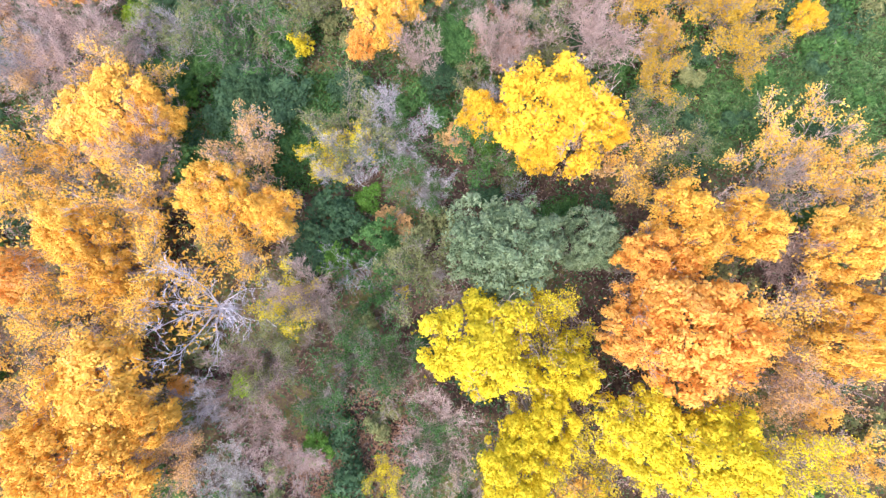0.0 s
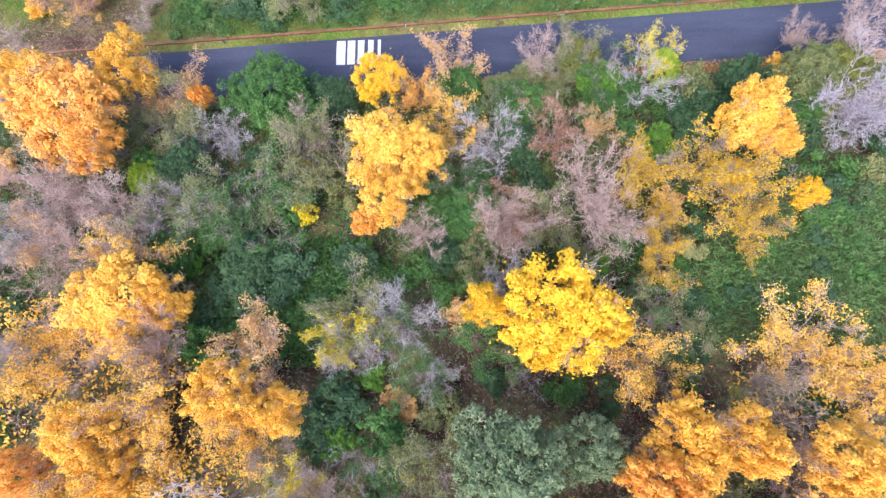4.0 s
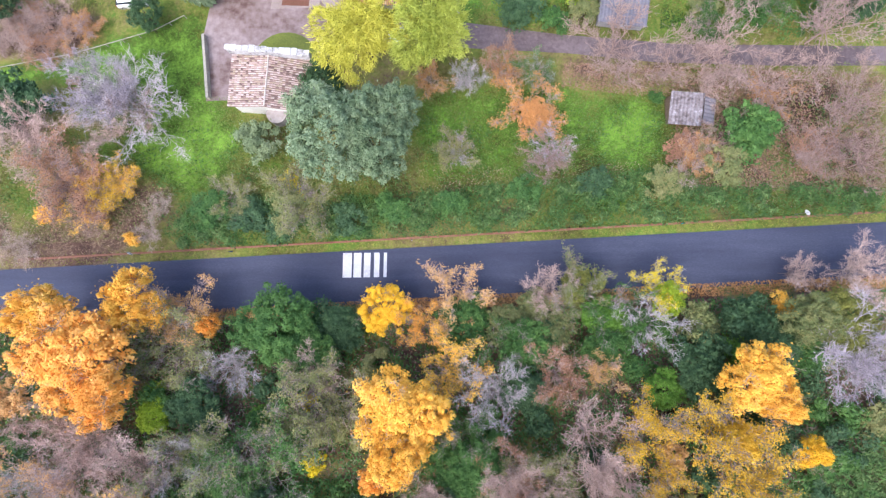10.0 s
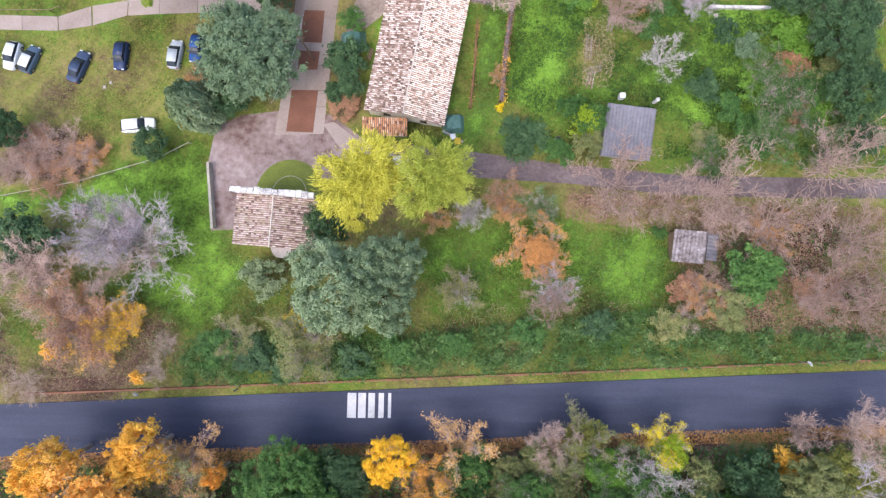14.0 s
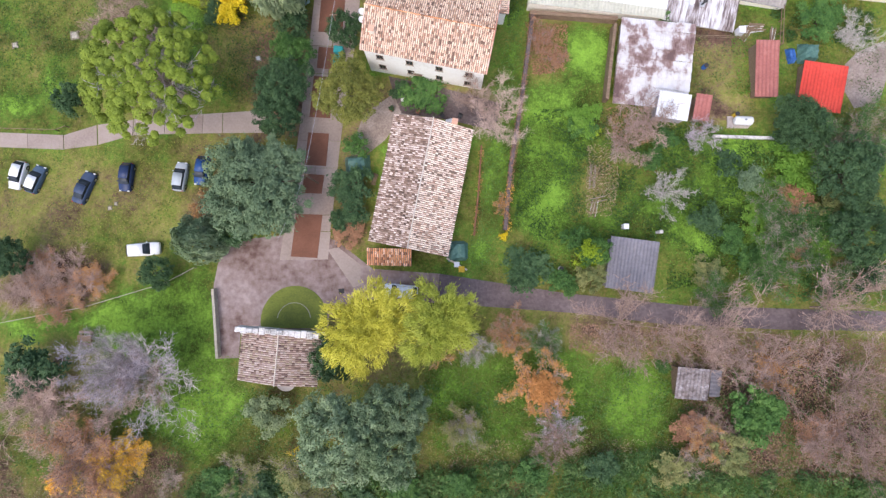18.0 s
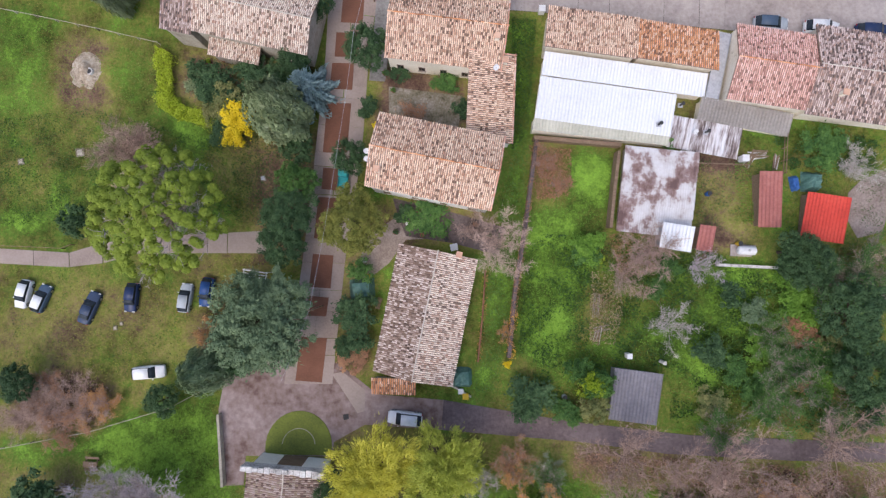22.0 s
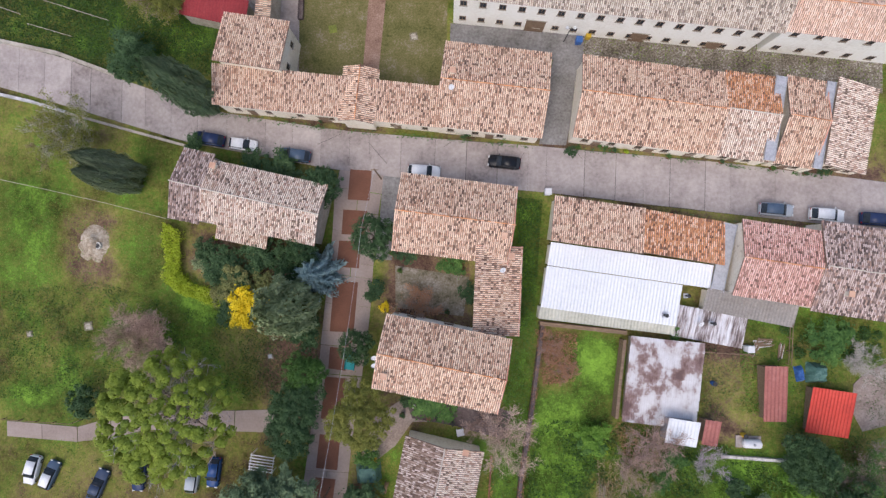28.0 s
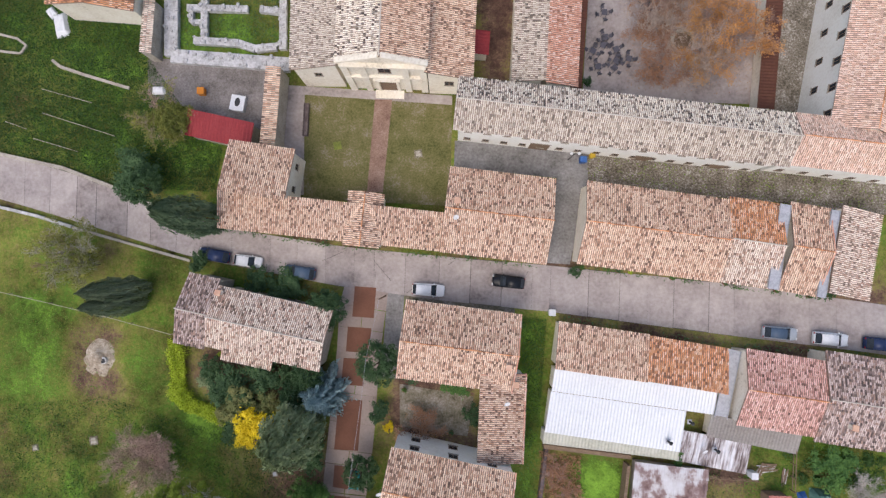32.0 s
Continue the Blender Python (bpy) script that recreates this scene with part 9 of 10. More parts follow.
tarp("white sacks in the work yard", -44.5, 154.2, 2, 1.2, -0.1, 0.5, M["whiteplastic"])

# ---------------------------------------------------------------- walls and fences


def broken_top(wall, pts, thick, h, seed=1):
    """Loose and broken stones along the top of a ruined wall."""
    rnd = random.Random(seed)
    for (x0, y0), (x1, y1) in zip(pts, pts[1:]):
        l = math.hypot(x1 - x0, y1 - y0)
        for k in range(int(l / 0.75)):
            f, s = (k + rnd.random()) / (l / 0.75), rnd.uniform(-0.45, 0.45) * thick
            x, y = x0 + (x1 - x0) * f - (y1 - y0) / l * s, y0 + (y1 - y0) * f + (x1 - x0) / l * s
            part("stone", bm_box(rnd.uniform(0.35, 0.8), rnd.uniform(0.3, 0.6), 0.4, (0, 0, -0.25), 0.06), M["ruin"], wall, m=pose(x, y, gz(x, y) + h + rnd.uniform(-0.08, 0.18), rnd.uniform(-9, 9), rnd.uniform(-9, 9), rnd.uniform(0, 180)))

wall_run("pale plastered wall edging the forecourt", [(-31.6, 69.9), (-30.3, 61.3)], 0.32, 1.0, M["stone"], "garden_wall")
wall_run("low white wall along the lawn by the street", [(-68.8, 138), (-62.2, 136.5), (-56.9, 134.9)], 0.4, 0.6, M["ruin"], "garden_wall")
wall_run("low stone kerb wall above the street", [(-68.7, 145.5), (-58.1, 143.2), (-49.8, 140.1)], 0.5, 0.5, M["stone"], "garden_wall")
wall_run("low stone kerb wall below the street", [(-57.1, 134.9), (-46.9, 132.1), (-39.9, 130.2)], 0.35, 0.35, M["stone"], "garden_wall")
wall_run("dark rust-brown garden wall overgrown with dry vines", [(9.6, 105.8), (8.0, 94.0), (6.6, 85.6), (5.8, 77.5)], 0.45, 1.1, M["terrace"], "garden_wall")
scatter("wall_vine", [(9.2, 105.8), (7.6, 94.0), (6.2, 85.6), (5.4, 77.5), (6.3, 77.5), (7.1, 85.6), (8.5, 94.0), (10.1, 105.8)], 75, 0.11, LEAF["rust"], "dry brown vines over the garden wall", "vine", (0.6, 1.5), 0.9, 0.35, seed=131, patchy=0.5)
scatter("wall_vine", [(6.0, 83.5), (5.2, 77.3), (6.6, 77.3), (7.2, 83.5)], 60, 0.11, LEAF["gold"], "golden vine leaves at the foot of the wall", "vine", (0.3, 1.4), 0.9, 0.5, seed=132, patchy=0.8)
wall_run("low rusty garden edging", [(2.9, 88.6), (2.5, 82.6), (1.9, 76.8)], 0.16, 0.45, M["bar"], "garden_edging", category="edging")
scatter("edging_weeds", [(2.5, 88.6), (2.1, 82.6), (1.5, 76.8), (2.3, 76.8), (2.9, 82.6), (3.3, 88.6)], 40, 0.1, LEAF["russet"], "dry plants along the garden edging", "weeds", (0, 0.6), 0.9, 0.4, seed=133, patchy=0.8)
wall_run("weathered wall under the white barn roof", [(9.2, 106), (20.4, 104.9)], 0.5, 1.2, M["wood"], "garden_wall")
wall_run("thick stone yard wall capped with clay tiles", [(-26.8, 156), (-27.1, 151.3), (-27.5, 145.5)], 1.6, 4.2, M["stone"], "yard_wall", TILE["warm"])
wall_run("tall stone yard wall capped with clay tiles", [(-44.3, 165.6), (-44.7, 158.3)], 1.2, 3.0, M["stone"], "yard_wall", TILE["pale"])
RUIN = [(-42.6, 168.6), (-42.5, 158.9), (-25.8, 157.6)]
broken_top(wall_run("broad pale ruined wall top", RUIN, 1.9, 0.8, M["ruin"], "ruin_wall"), RUIN, 1.9, 0.8, 5)
RUIN = [(-38.0, 168.6), (-37.9, 161.0)]
broken_top(wall_run("inner ruined wall footing", RUIN, 0.9, 0.7, M["ruin"], "ruin_wall"), RUIN, 0.9, 0.7, 6)
RUIN = [(-40.4, 165.7), (-31.8, 165.5)]
broken_top(wall_run("inner ruined wall footing", RUIN, 0.9, 0.7, M["ruin"], "ruin_wall"), RUIN, 0.9, 0.7, 7)
RUIN = [(-39.4, 161.1), (-33.1, 160.7), (-30.7, 159.9), (-27.7, 160.2)]
broken_top(wall_run("broken ruined wall footing", RUIN, 1.0, 0.7, M["ruin"], "ruin_wall"), RUIN, 1.0, 0.7, 8)
RUIN = [(-26.8, 168.7), (-26.8, 159.8)]
broken_top(wall_run("broken ruined wall footing", RUIN, 1.0, 0.7, M["ruin"], "ruin_wall"), RUIN, 1.0, 0.7, 9)
RUIN = [(-39.8, 165.6), (-39.8, 163.7), (-38.4, 163.7)]
broken_top(wall_run("short ruined wall footing", RUIN, 0.6, 0.7, M["ruin"], "ruin_wall"), RUIN, 0.6, 0.7, 10)
RUIN = [(-30.1, 165.5), (-26.9, 165.1)]
broken_top(wall_run("short ruined wall footing", RUIN, 0.9, 0.7, M["ruin"], "ruin_wall"), RUIN, 0.9, 0.7, 11)
wall_run("curved pale garden kerb", [(-59.8, 158.5), (-58.7, 157.6), (-55.1, 156.4), (-48.7, 154.5)], 0.4, 0.3, M["stone"], "garden_kerb")
wall_run("looped pale garden kerb", [(-68.2, 162.4), (-64.9, 161.6), (-63.6, 160.6), (-64.4, 159.5), (-66.5, 159.7), (-68.1, 160)], 0.3, 0.25, M["stone"], "garden_kerb")
wall_run("garden edge wall by the long house", [(-1.6, 73.9), (1, 72.4)], 0.2, 0.5, M["stone"], "garden_wall")
wall_run("concrete edge of the allotment", [(32.1, 89.4), (40.3, 89)], 0.35, 0.5, M["palestone"], "garden_wall")
fence("thin pale fence across the meadow", [(-59.9, 65.3), (-48.4, 67.5), (-38.1, 70.6), (-34.4, 72.6)], 0.8, M["stone"], 2.0, 1)
fence("thin pale fence of weathered rails across the lawn", [(-69.2, 126.0), (-60.1, 124.1), (-51.1, 122.1), (-42.2, 119.9)], 0.9, M["stone"], 3.0, 1)
fence("wooden post fence above the path", [(-65, 91.8), (-55.1, 91.4), (-53.7, 91.9)], 0.9, M["wood"], 2.5, 1)
fence("wooden fence of the allotment", [(30.2, 102.5), (36.5, 102.2)], 1.0, M["wood"], 1.5, 2)
fence("wooden fence beside the red shed", [(41.3, 106.1), (40.8, 101.1)], 1.2, M["wood"], 1.5, 2)
fence("pale row of low stakes in the lawn", [(-66.5, 149.8), (-63.6, 148.8)], 0.3, M["stone"], 1.2, 1)
fence("pale row of low stakes in the lawn", [(-62.4, 147.4), (-56.2, 145.6)], 0.3, M["stone"], 1.2, 1)
fence("pale row of low stakes in the lawn", [(-61.2, 154.4), (-54.2, 152.5)], 0.3, M["stone"], 1.2, 1)
fence("pale row of low stakes in the lawn", [(-61.1, 151), (-50.9, 147.8)], 0.3, M["stone"], 1.2, 1)

# ---------------------------------------------------------------- parked vehicles
car("hatch", "white", -60.1, 85.1, 258, "white hatchback parked on the grass")
car("hatch", "steelblue", -57.5, 84.5, 70, "two-tone car with a white roof parked on the grass", roofc="white")
car("sedan", "grey", -50.5, 83.3, 70, "dark grey saloon parked on the grass")
car("hatch", "navy", -44.7, 84.7, 266, "dark navy hatchback parked on the grass")
car("hatch", "silver", -37.2, 84.7, 84, "silver hatchback parked on the grass")
car("hatch", "blue", -34.3, 85.5, 264, "blue hatchback parked under the tree")
car("estate", "white", -41.4, 75, 5, "white car parked at the edge of the grass")
car("estate", "white", -7.4, 69.7, 175, "small white car parked on the lane")
car("estate", "navy", -36.2, 131, 170, "dark blue car parked along the street")
car("hatch", "white", -31.4, 130.2, -8, "white hatchback parked along the street")
car("estate", "steelblue", -24.1, 128.7, 172, "blue-grey car parked along the street")
car("estate", "white", -6.2, 126.4, -4, "white estate car parked beside the tiled house")
car("estate", "black", 4.7, 127.6, 174, "black car standing on the street")
car("estate", "silver", 40.3, 121.1, -5, "silver car parked along the street", roofc="steelblue")
car("estate", "white", 46.7, 120.4, -5, "white off-roader parked along the street")
car("estate", "navy", 53.1, 119.8, -5, "dark blue car parked along the street")

# ---------------------------------------------------------------- small things


def picnic_table(x, y, ang):
    e = root("picnic_table", pose(x, y, gz(x, y), 0, 0, ang), "brown wooden picnic table on the lawn", "table")
    for k in range(5):
        part("board", bm_box(1.8, 0.14, 0.04, (0, -0.3 + 0.15 * k, 0.72), 0.005), M["wood"], e)
    for s in (-1, 1):
        part("bench", bm_box(1.8, 0.28, 0.05, (0, s * 0.75, 0.43), 0.01), M["wood"], e)
        for t in (-1, 1):
            part("leg", bm_box(0.08, 0.1, 0.8, (t * 0.7, s * 0.35, -0.05)), M["wood"], e)
        part("brace", bm_box(0.07, 1.7, 0.09, (s * 0.7, 0, 0.38)), M["wood"], e)


def road_sign(x, y, ang, face, label):
    e = root("road_sign", pose(x, y, gz(x, y), 0, 0, ang), label, "road sign")
    part("pole", bm_cyl(0.035, 0.035, 2.6, (0, 0, -0.3), 8), M["steel"], e)
    plate = part("plate", bm_cyl(0.32, 0.32, 0.03, (0, 0.05, 2.0), 16, rot=Euler((math.pi / 2, 0, 0)).to_matrix().to_4x4()), M[face], e)
    part("bracket", bm_box(0.12, 0.06, 0.06, (0, 0, 1.97)), M["steel"], e)


def marker_post(x, y, face, label="small roadside marker post on the verge"):
    e = root("marker_post", pose(x, y, gz(x, y)), label, "post")
    part("post", bm_box(0.14, 0.1, 1.1, (0, 0, -0.2), 0.02), M[face], e)
    part("cap", bm_box(0.17, 0.13, 0.05, (0, 0, 0.9), 0.01), M["iron"], e)


def tank(x, y, ang):
    e = root("gas_tank", pose(x, y, gz(x, y), 0, 0, ang), "white cylindrical gas tank on a slab", "tank")
    part("slab", bm_box(3.2, 1.5, 0.15, (0, 0, -0.05)), M["slab"], e)
    r = Euler((0, math.pi / 2, 0)).to_matrix().to_4x4()
    bm = bm_cyl(0.55, 0.55, 1.9, (-0.95, 0, 0.85), 18, rot=r)
    bm_cyl(0.3, 0.55, 0.2, (-1.15, 0, 0.85), 18, bm, r)
    bm_cyl(0.55, 0.3, 0.2, (0.95, 0, 0.85), 18, bm, r)
    part("vessel", bm, M["whiteplastic"], e, smooth=False)
    for s in (-0.6, 0.6):
        part("foot", bm_box(0.14, 0.8, 0.4, (s, 0, 0.08)), M["steel"], e)
    part("valve_hood", bm_cyl(0.14, 0.14, 0.14, (0, 0, 1.38), 10), M["steel"], e)


def garden_table(x, y, ang, material="whiteplastic"):
    e = root("garden_table", pose(x, y, gz(x, y) + 0.06, 0, 0, ang), "white garden table on the terrace", "table")
    part("tabletop", bm_box(1.0, 0.9, 0.05, (0, 0, 0.70), 0.02), M[material], e)
    for sx in (-1, 1):
        for sy in (-1, 1):
            part("leg", bm_box(0.06, 0.06, 0.70, (sx * 0.42, sy * 0.37, 0)), M[material], e)


def garden_chair(x, y, ang, material="iron", label="dark garden chair on the terrace"):
    e = root("garden_chair", pose(x, y, gz(x, y) + 0.06, 0, 0, ang), label, "chair", "garden chairs")
    part("seat", bm_box(0.5, 0.5, 0.05, (0, 0, 0.42), 0.01), M[material], e)
    part("backrest", bm_box(0.05, 0.5, 0.45, (0.24, 0, 0.47), 0.01), M[material], e)
    for sx in (-1, 1):
        for sy in (-1, 1):
            part("leg", bm_box(0.05, 0.05, 0.42, (sx * 0.2, sy * 0.2, 0)), M[material], e)


def flower_pot(x, y, r=0.3, colour="green", material="bar", label="terracotta pot with a leafy plant"):
    e = root("flower_pot", pose(x, y, gz(x, y) + 0.05), label, "pot", "flower pots")
    part("pot", bm_cyl(r * 0.75, r, r * 1.5, (0, 0, 0), 12), M[material], e)
    part("rim", bm_cyl(r * 1.1, r * 1.1, 0.06, (0, 0, r * 1.5 - 0.03), 12), M[material], e)
    if colour:
        put("plant", crown_mesh("shrub", 2, 50, 66, 0.048, 8, 0.65, 0.19, 0.4, 0.6, -0.45, 0.75, True, loose=0.2, puff=0.8), LEAF[colour], e, m=Matrix.Translation((0, 0, r * 0.6)) @ Matrix.Diagonal((r * 1.3, r * 1.3, r * 1.2, 1)))


def garden_bench(x, y, ang):
    e = root("garden_bench", pose(x, y, gz(x, y), 0, 0, ang), "weathered grey wooden garden bench", "bench")
    for k in range(3):
        part("seat_slat", bm_box(1.5, 0.13, 0.04, (0, -0.16 + 0.16 * k, 0.43), 0.005), M["wood"], e)
    for k in range(2):
        part("back_slat", bm_box(1.5, 0.03, 0.12, (0, 0.27, 0.55 + 0.2 * k), 0.005), M["wood"], e)
    for sx in (-1, 1):
        for sy in (-1, 1):
            part("leg", bm_box(0.07, 0.07, 0.43 if sy < 0 else 0.85, (sx * 0.65, sy * 0.22, 0)), M["wood"], e)


def cafe_set(x, y, ang, umbrella=False):
    e = root("cafe_table", pose(x, y, gz(x, y) + 0.06, 0, 0, ang), "dark metal cafe table in the cloister court", "table", "cafe tables")
    part("tabletop", bm_box(0.8, 0.8, 0.05, (0, 0, 0.72), 0.02), M["cafe"], e)
    for sx in (-1, 1):
        for sy in (-1, 1):
            part("leg", bm_box(0.05, 0.05, 0.72, (sx * 0.34, sy * 0.34, 0)), M["cafe"], e)
    for k in range(4):
        a = math.pi / 2 * k + 0.2
        c = root("cafe_chair", pose(x, y, gz(x, y) + 0.06, 0, 0, ang) @ pose(0.9 * math.cos(a), 0.9 * math.sin(a), 0, 0, 0, math.degrees(a)), "dark folding cafe chair in the cloister court", "chair", "cafe chairs")
        part("seat", bm_box(0.46, 0.46, 0.05, (0, 0, 0.43), 0.01), M["cafe"], c)
        part("backrest", bm_box(0.05, 0.46, 0.42, (0.22, 0, 0.5), 0.01), M["cafe"], c)
        for sx in (-1, 1):
            for sy in (-1, 1):
                part("leg", bm_box(0.04, 0.04, 0.44, (sx * 0.19, sy * 0.19, 0)), M["cafe"], c)


def ring_well(x, y, r=1.6):
    e = root("stone_well", pose(x, y, gz(x, y) + 0.05), "round stone well kerb under the court tree", "well")
    for k in range(14):
        a = 2 * math.pi * k / 14
        part("kerb_stone", bm_box(0.68, 0.45, 0.9, (0, 0, -0.1), 0.04), M["stone"], e, m=pose(r * math.cos(a), r * math.sin(a), 0, 0, 0, math.degrees(a) + 90))
    part("dark_soil", bm_cyl(r, r, 0.3, (0, 0, 0), 20), M["earth"], e)


def mound(x, y, r):
    """A bare earth mound with a stone-lined hole."""
    e = root("spring_mound", pose(x, y, gz(x, y)), "bare earth mound with a pale stone-lined hole", "mound")
    rnd = random.Random(5)
    bm = bmesh.new()
    bmesh.ops.create_grid(bm, x_segments=44, y_segments=44, size=r * 1.3)
    for v in bm.verts:
        d = math.hypot(v.co.x * 1.25, v.co.y) / r + 0.22 * noise.noise(v.co * 0.9)
        lump = math.exp(-((v.co.x + 0.1) ** 2 + (v.co.y - 0.8) ** 2) / 2.2) + 0.55 * math.exp(-((v.co.x - 0.1) ** 2 + (v.co.y + 1.2) ** 2) / 1.4)
        v.co.z = 1.0 * lump * max(0, 1.15 - d) + (0.22 * noise.noise(v.co * 1.9) + 0.10 * noise.noise(v.co * 5)) * max(0, 1.1 - d) + 0.03 - 0.5 * max(0, d - 0.9)
    part("mound", bm, M["mound"], e, smooth=True)
    for k in range(16):
        a, q = rnd.uniform(0, 6.28), rnd.uniform(0.15, 0.7) * r
        bm = bmesh.new()
        bmesh.ops.create_icosphere(bm, subdivisions=2, radius=rnd.uniform(0.16, 0.38))
        for v in bm.verts:
            v.co *= 1 + 0.45 * noise.noise(v.co * 3 + Vector((k, 0, 0)))
        part("stone", bm, M["mound"], e, m=pose(q * math.cos(a) * 0.75, q * math.sin(a) - 0.5, 0.16, 0, 0, rnd.uniform(0, 180)) @ Matrix.Diagonal((1, 0.8, 0.6, 1)))
    part("rim", bm_cyl(0.55, 0.5, 0.3, (0.6, -0.2, 0.38), 9), M["palestone"], e)
    part("hole", bm_cyl(0.34, 0.34, 0.05, (0.62, -0.25, 0.66), 12), M["iron"], e)


def hatch(x, y, s, ang, material="slab", label="square concrete manhole hatch in the lawn"):
    e = root("manhole", pose(x, y, gz(x, y), 0, 0, ang), label, "manhole")
    part("frame", bm_box(s, s, 0.14, (0, 0, -0.05), 0.02), M["weedy" if material in ("stone", "slab") else material], e)
    part("cover", bm_box(s * 0.6, s * 0.6, 0.05, (0, 0, 0.09), 0.01), M[material if material != "slab" else "lead"], e)


def street_lamp(x, y, h=4.2):
    e = root("street_lamp", pose(x, y, gz(x, y)), "twin-globe lamp on a dark iron post", "street lamp")
    part("post", bm_cyl(0.08, 0.05, h, (0, 0, -0.2), 8), M["iron"], e)
    part("arm", bm_box(1.1, 0.06, 0.06, (0, 0, h - 0.3)), M["iron"], e)
    for s in (-0.5, 0.5):
        bm = bmesh.new()
        bmesh.ops.create_icosphere(bm, subdivisions=2, radius=0.22, matrix=Matrix.Translation((s, 0, h)))
        part("globe", bm, M["lampglass"], e, "white lamp globe", smooth=True)


def bin_(x, y, material, label, s=0.7, h=1.1):
    e = root("waste_bin", pose(x, y, gz(x, y)), label, "bin")
    part("body", bm_box(s, s, h - 0.15, (0, 0, 0), 0.04), M[material], e)
    part("lid", bm_box(s + 0.08, s + 0.08, 0.12, (0, 0, h - 0.14), 0.03), M[material], e)


def cart(x, y, ang):
    e = root("utility_truck", pose(x, y, gz(x, y), 0, 0, ang), "small teal three-wheeled utility truck", "truck")
    part("cab", bm_box(0.9, 1.25, 1.4, (0.7, 0, 0.25), 0.12), M["teal"], e)
    part("windscreen", bm_box(0.05, 1.0, 0.5, (1.15, 0, 0.95), 0.02), M["glass"], e)
    bed = part("load_bed", bm_box(1.5, 1.3, 0.12, (-0.5, 0, 0.5), 0.02), M["teal"], e)
    for sy in (-1, 1):
        part("side_board", bm_box(1.5, 0.05, 0.3, (-0.5, sy * 0.63, 0.62)), M["teal"], bed)
    for px, py in ((1.0, 0), (-0.8, 0.55), (-0.8, -0.55)):
        part("wheel", bm_cyl(0.22, 0.22, 0.14, (px, py - 0.07, 0.22), 12, rot=Euler((-math.pi / 2, 0, 0)).to_matrix().to_4x4()), M["tyre"], e)


def slat_shelter(x, y, w, d, ang):
    e = root("slatted_shelter", pose(x, y, gz(x, y), 0, 0, ang), "white slatted shelter at the edge of the car park", "shelter")
    for sx in (-1, 1):
        for sy in (-1, 1):
            part("post", bm_box(0.08, 0.08, 2.1, (sx * w * 0.45, sy * d * 0.45, -0.1)), M["whiteplastic"], e)
        part("beam", bm_box(0.08, d, 0.1, (sx * w * 0.45, 0, 2.0)), M["whiteplastic"], e)
    n = int(d / 0.35)
    for k in range(n):
        part("slat", bm_box(w, 0.14, 0.03, (0, -d / 2 + d * (k + 0.5) / n, 2.1)), M["whiteplastic"], e)


def cable(points, label="thin overhead cable above the avenue"):
    e = root("overhead_cable", Matrix(), label, "cable")
    for a, b in zip(points, points[1:]):
        a, b = Vector(a), Vector(b)
        n = 10
        bm = bmesh.new()
        rings = []
        for k in range(n + 1):
            p = a.lerp(b, k / n) - Vector((0, 0, 0.5 * math.sin(math.pi * k / n)))
            rings.append([bm.verts.new(p + Vector((0.018 * math.cos(q), 0, 0.018 * math.sin(q)))) for q in (0.5, 2.6, 4.7)])
        for r, q in zip(rings, rings[1:]):
            for h in range(3):
                bm.faces.new((r[h], r[(h + 1) % 3], q[(h + 1) % 3], q[h]))
        part("span", bm, M["lead"], e)


def utility_pole(x, y, h=7.0):
    e = root("utility_pole", pose(x, y, gz(x, y)), "grey wooden utility pole beside the avenue", "pole")
    part("shaft", bm_cyl(0.13, 0.09, h + 0.5, (0, 0, -0.5), 10), M["wood"], e)
    part("crossarm", bm_box(0.9, 0.1, 0.1, (0, 0, h - 0.5)), M["wood"], e)

M["mound"] = surf("trampled_earth", [(0.18, 0.135, 0.095), (0.32, 0.255, 0.185), (0.47, 0.40, 0.31), (0.60, 0.54, 0.44)], big=0.7, fine=4, bump=0.8, gain=3.0)

picnic_table(-47.7, 63.6, -4)
road_sign(38, 46.2, -60, 'whiteplastic', 'leaning white road sign on the verge')
road_sign(-37, 41.8, -30, 'whiteplastic', 'small road sign beside the verge')
marker_post(-25.8, 42.1, 'bluetarp')
marker_post(25.6, 45.2, 'teal')
marker_post(-4.6, 43.4, 'whiteplastic')
tank(35.6, 91.2, -2)
garden_table(-1.2, 91.6, 12)
garden_chair(-2.2, 92.6, 130)
garden_chair(0.1, 92.5, 60)
garden_chair(-4.2, 93.4, 200)
garden_chair(-7.4, 94.8, 20, "whiteplastic", "white plastic chair on the terrace")
garden_bench(-11.0, 84.2, 75)
for k, (px, py, pr, pc) in enumerate(((-8.9, 93.6, 0.34, "dark"), (-6.0, 96.6, 0.3, "green"), (-3.2, 95.9, 0.34, "green"), (1.6, 94.6, 0.3, "rust"), (3.4, 93.2, 0.36, "dark"), (-5.4, 93.2, 0.28, ""), (-9.9, 107.6, 0.3, "green"), (-9.4, 112.8, 0.32, "green"), (-3.0, 107.3, 0.3, "dark"), (-10.6, 115.2, 0.34, "green"), (-30.6, 116.6, 0.35, "green"), (-35.1, 117.2, 0.35, "lime"), (-33.0, 117.4, 0.3, "rust"))):
    flower_pot(px, py, pr, pc, label="terracotta pot with a leafy plant" if pc else "empty terracotta pot on the terrace")
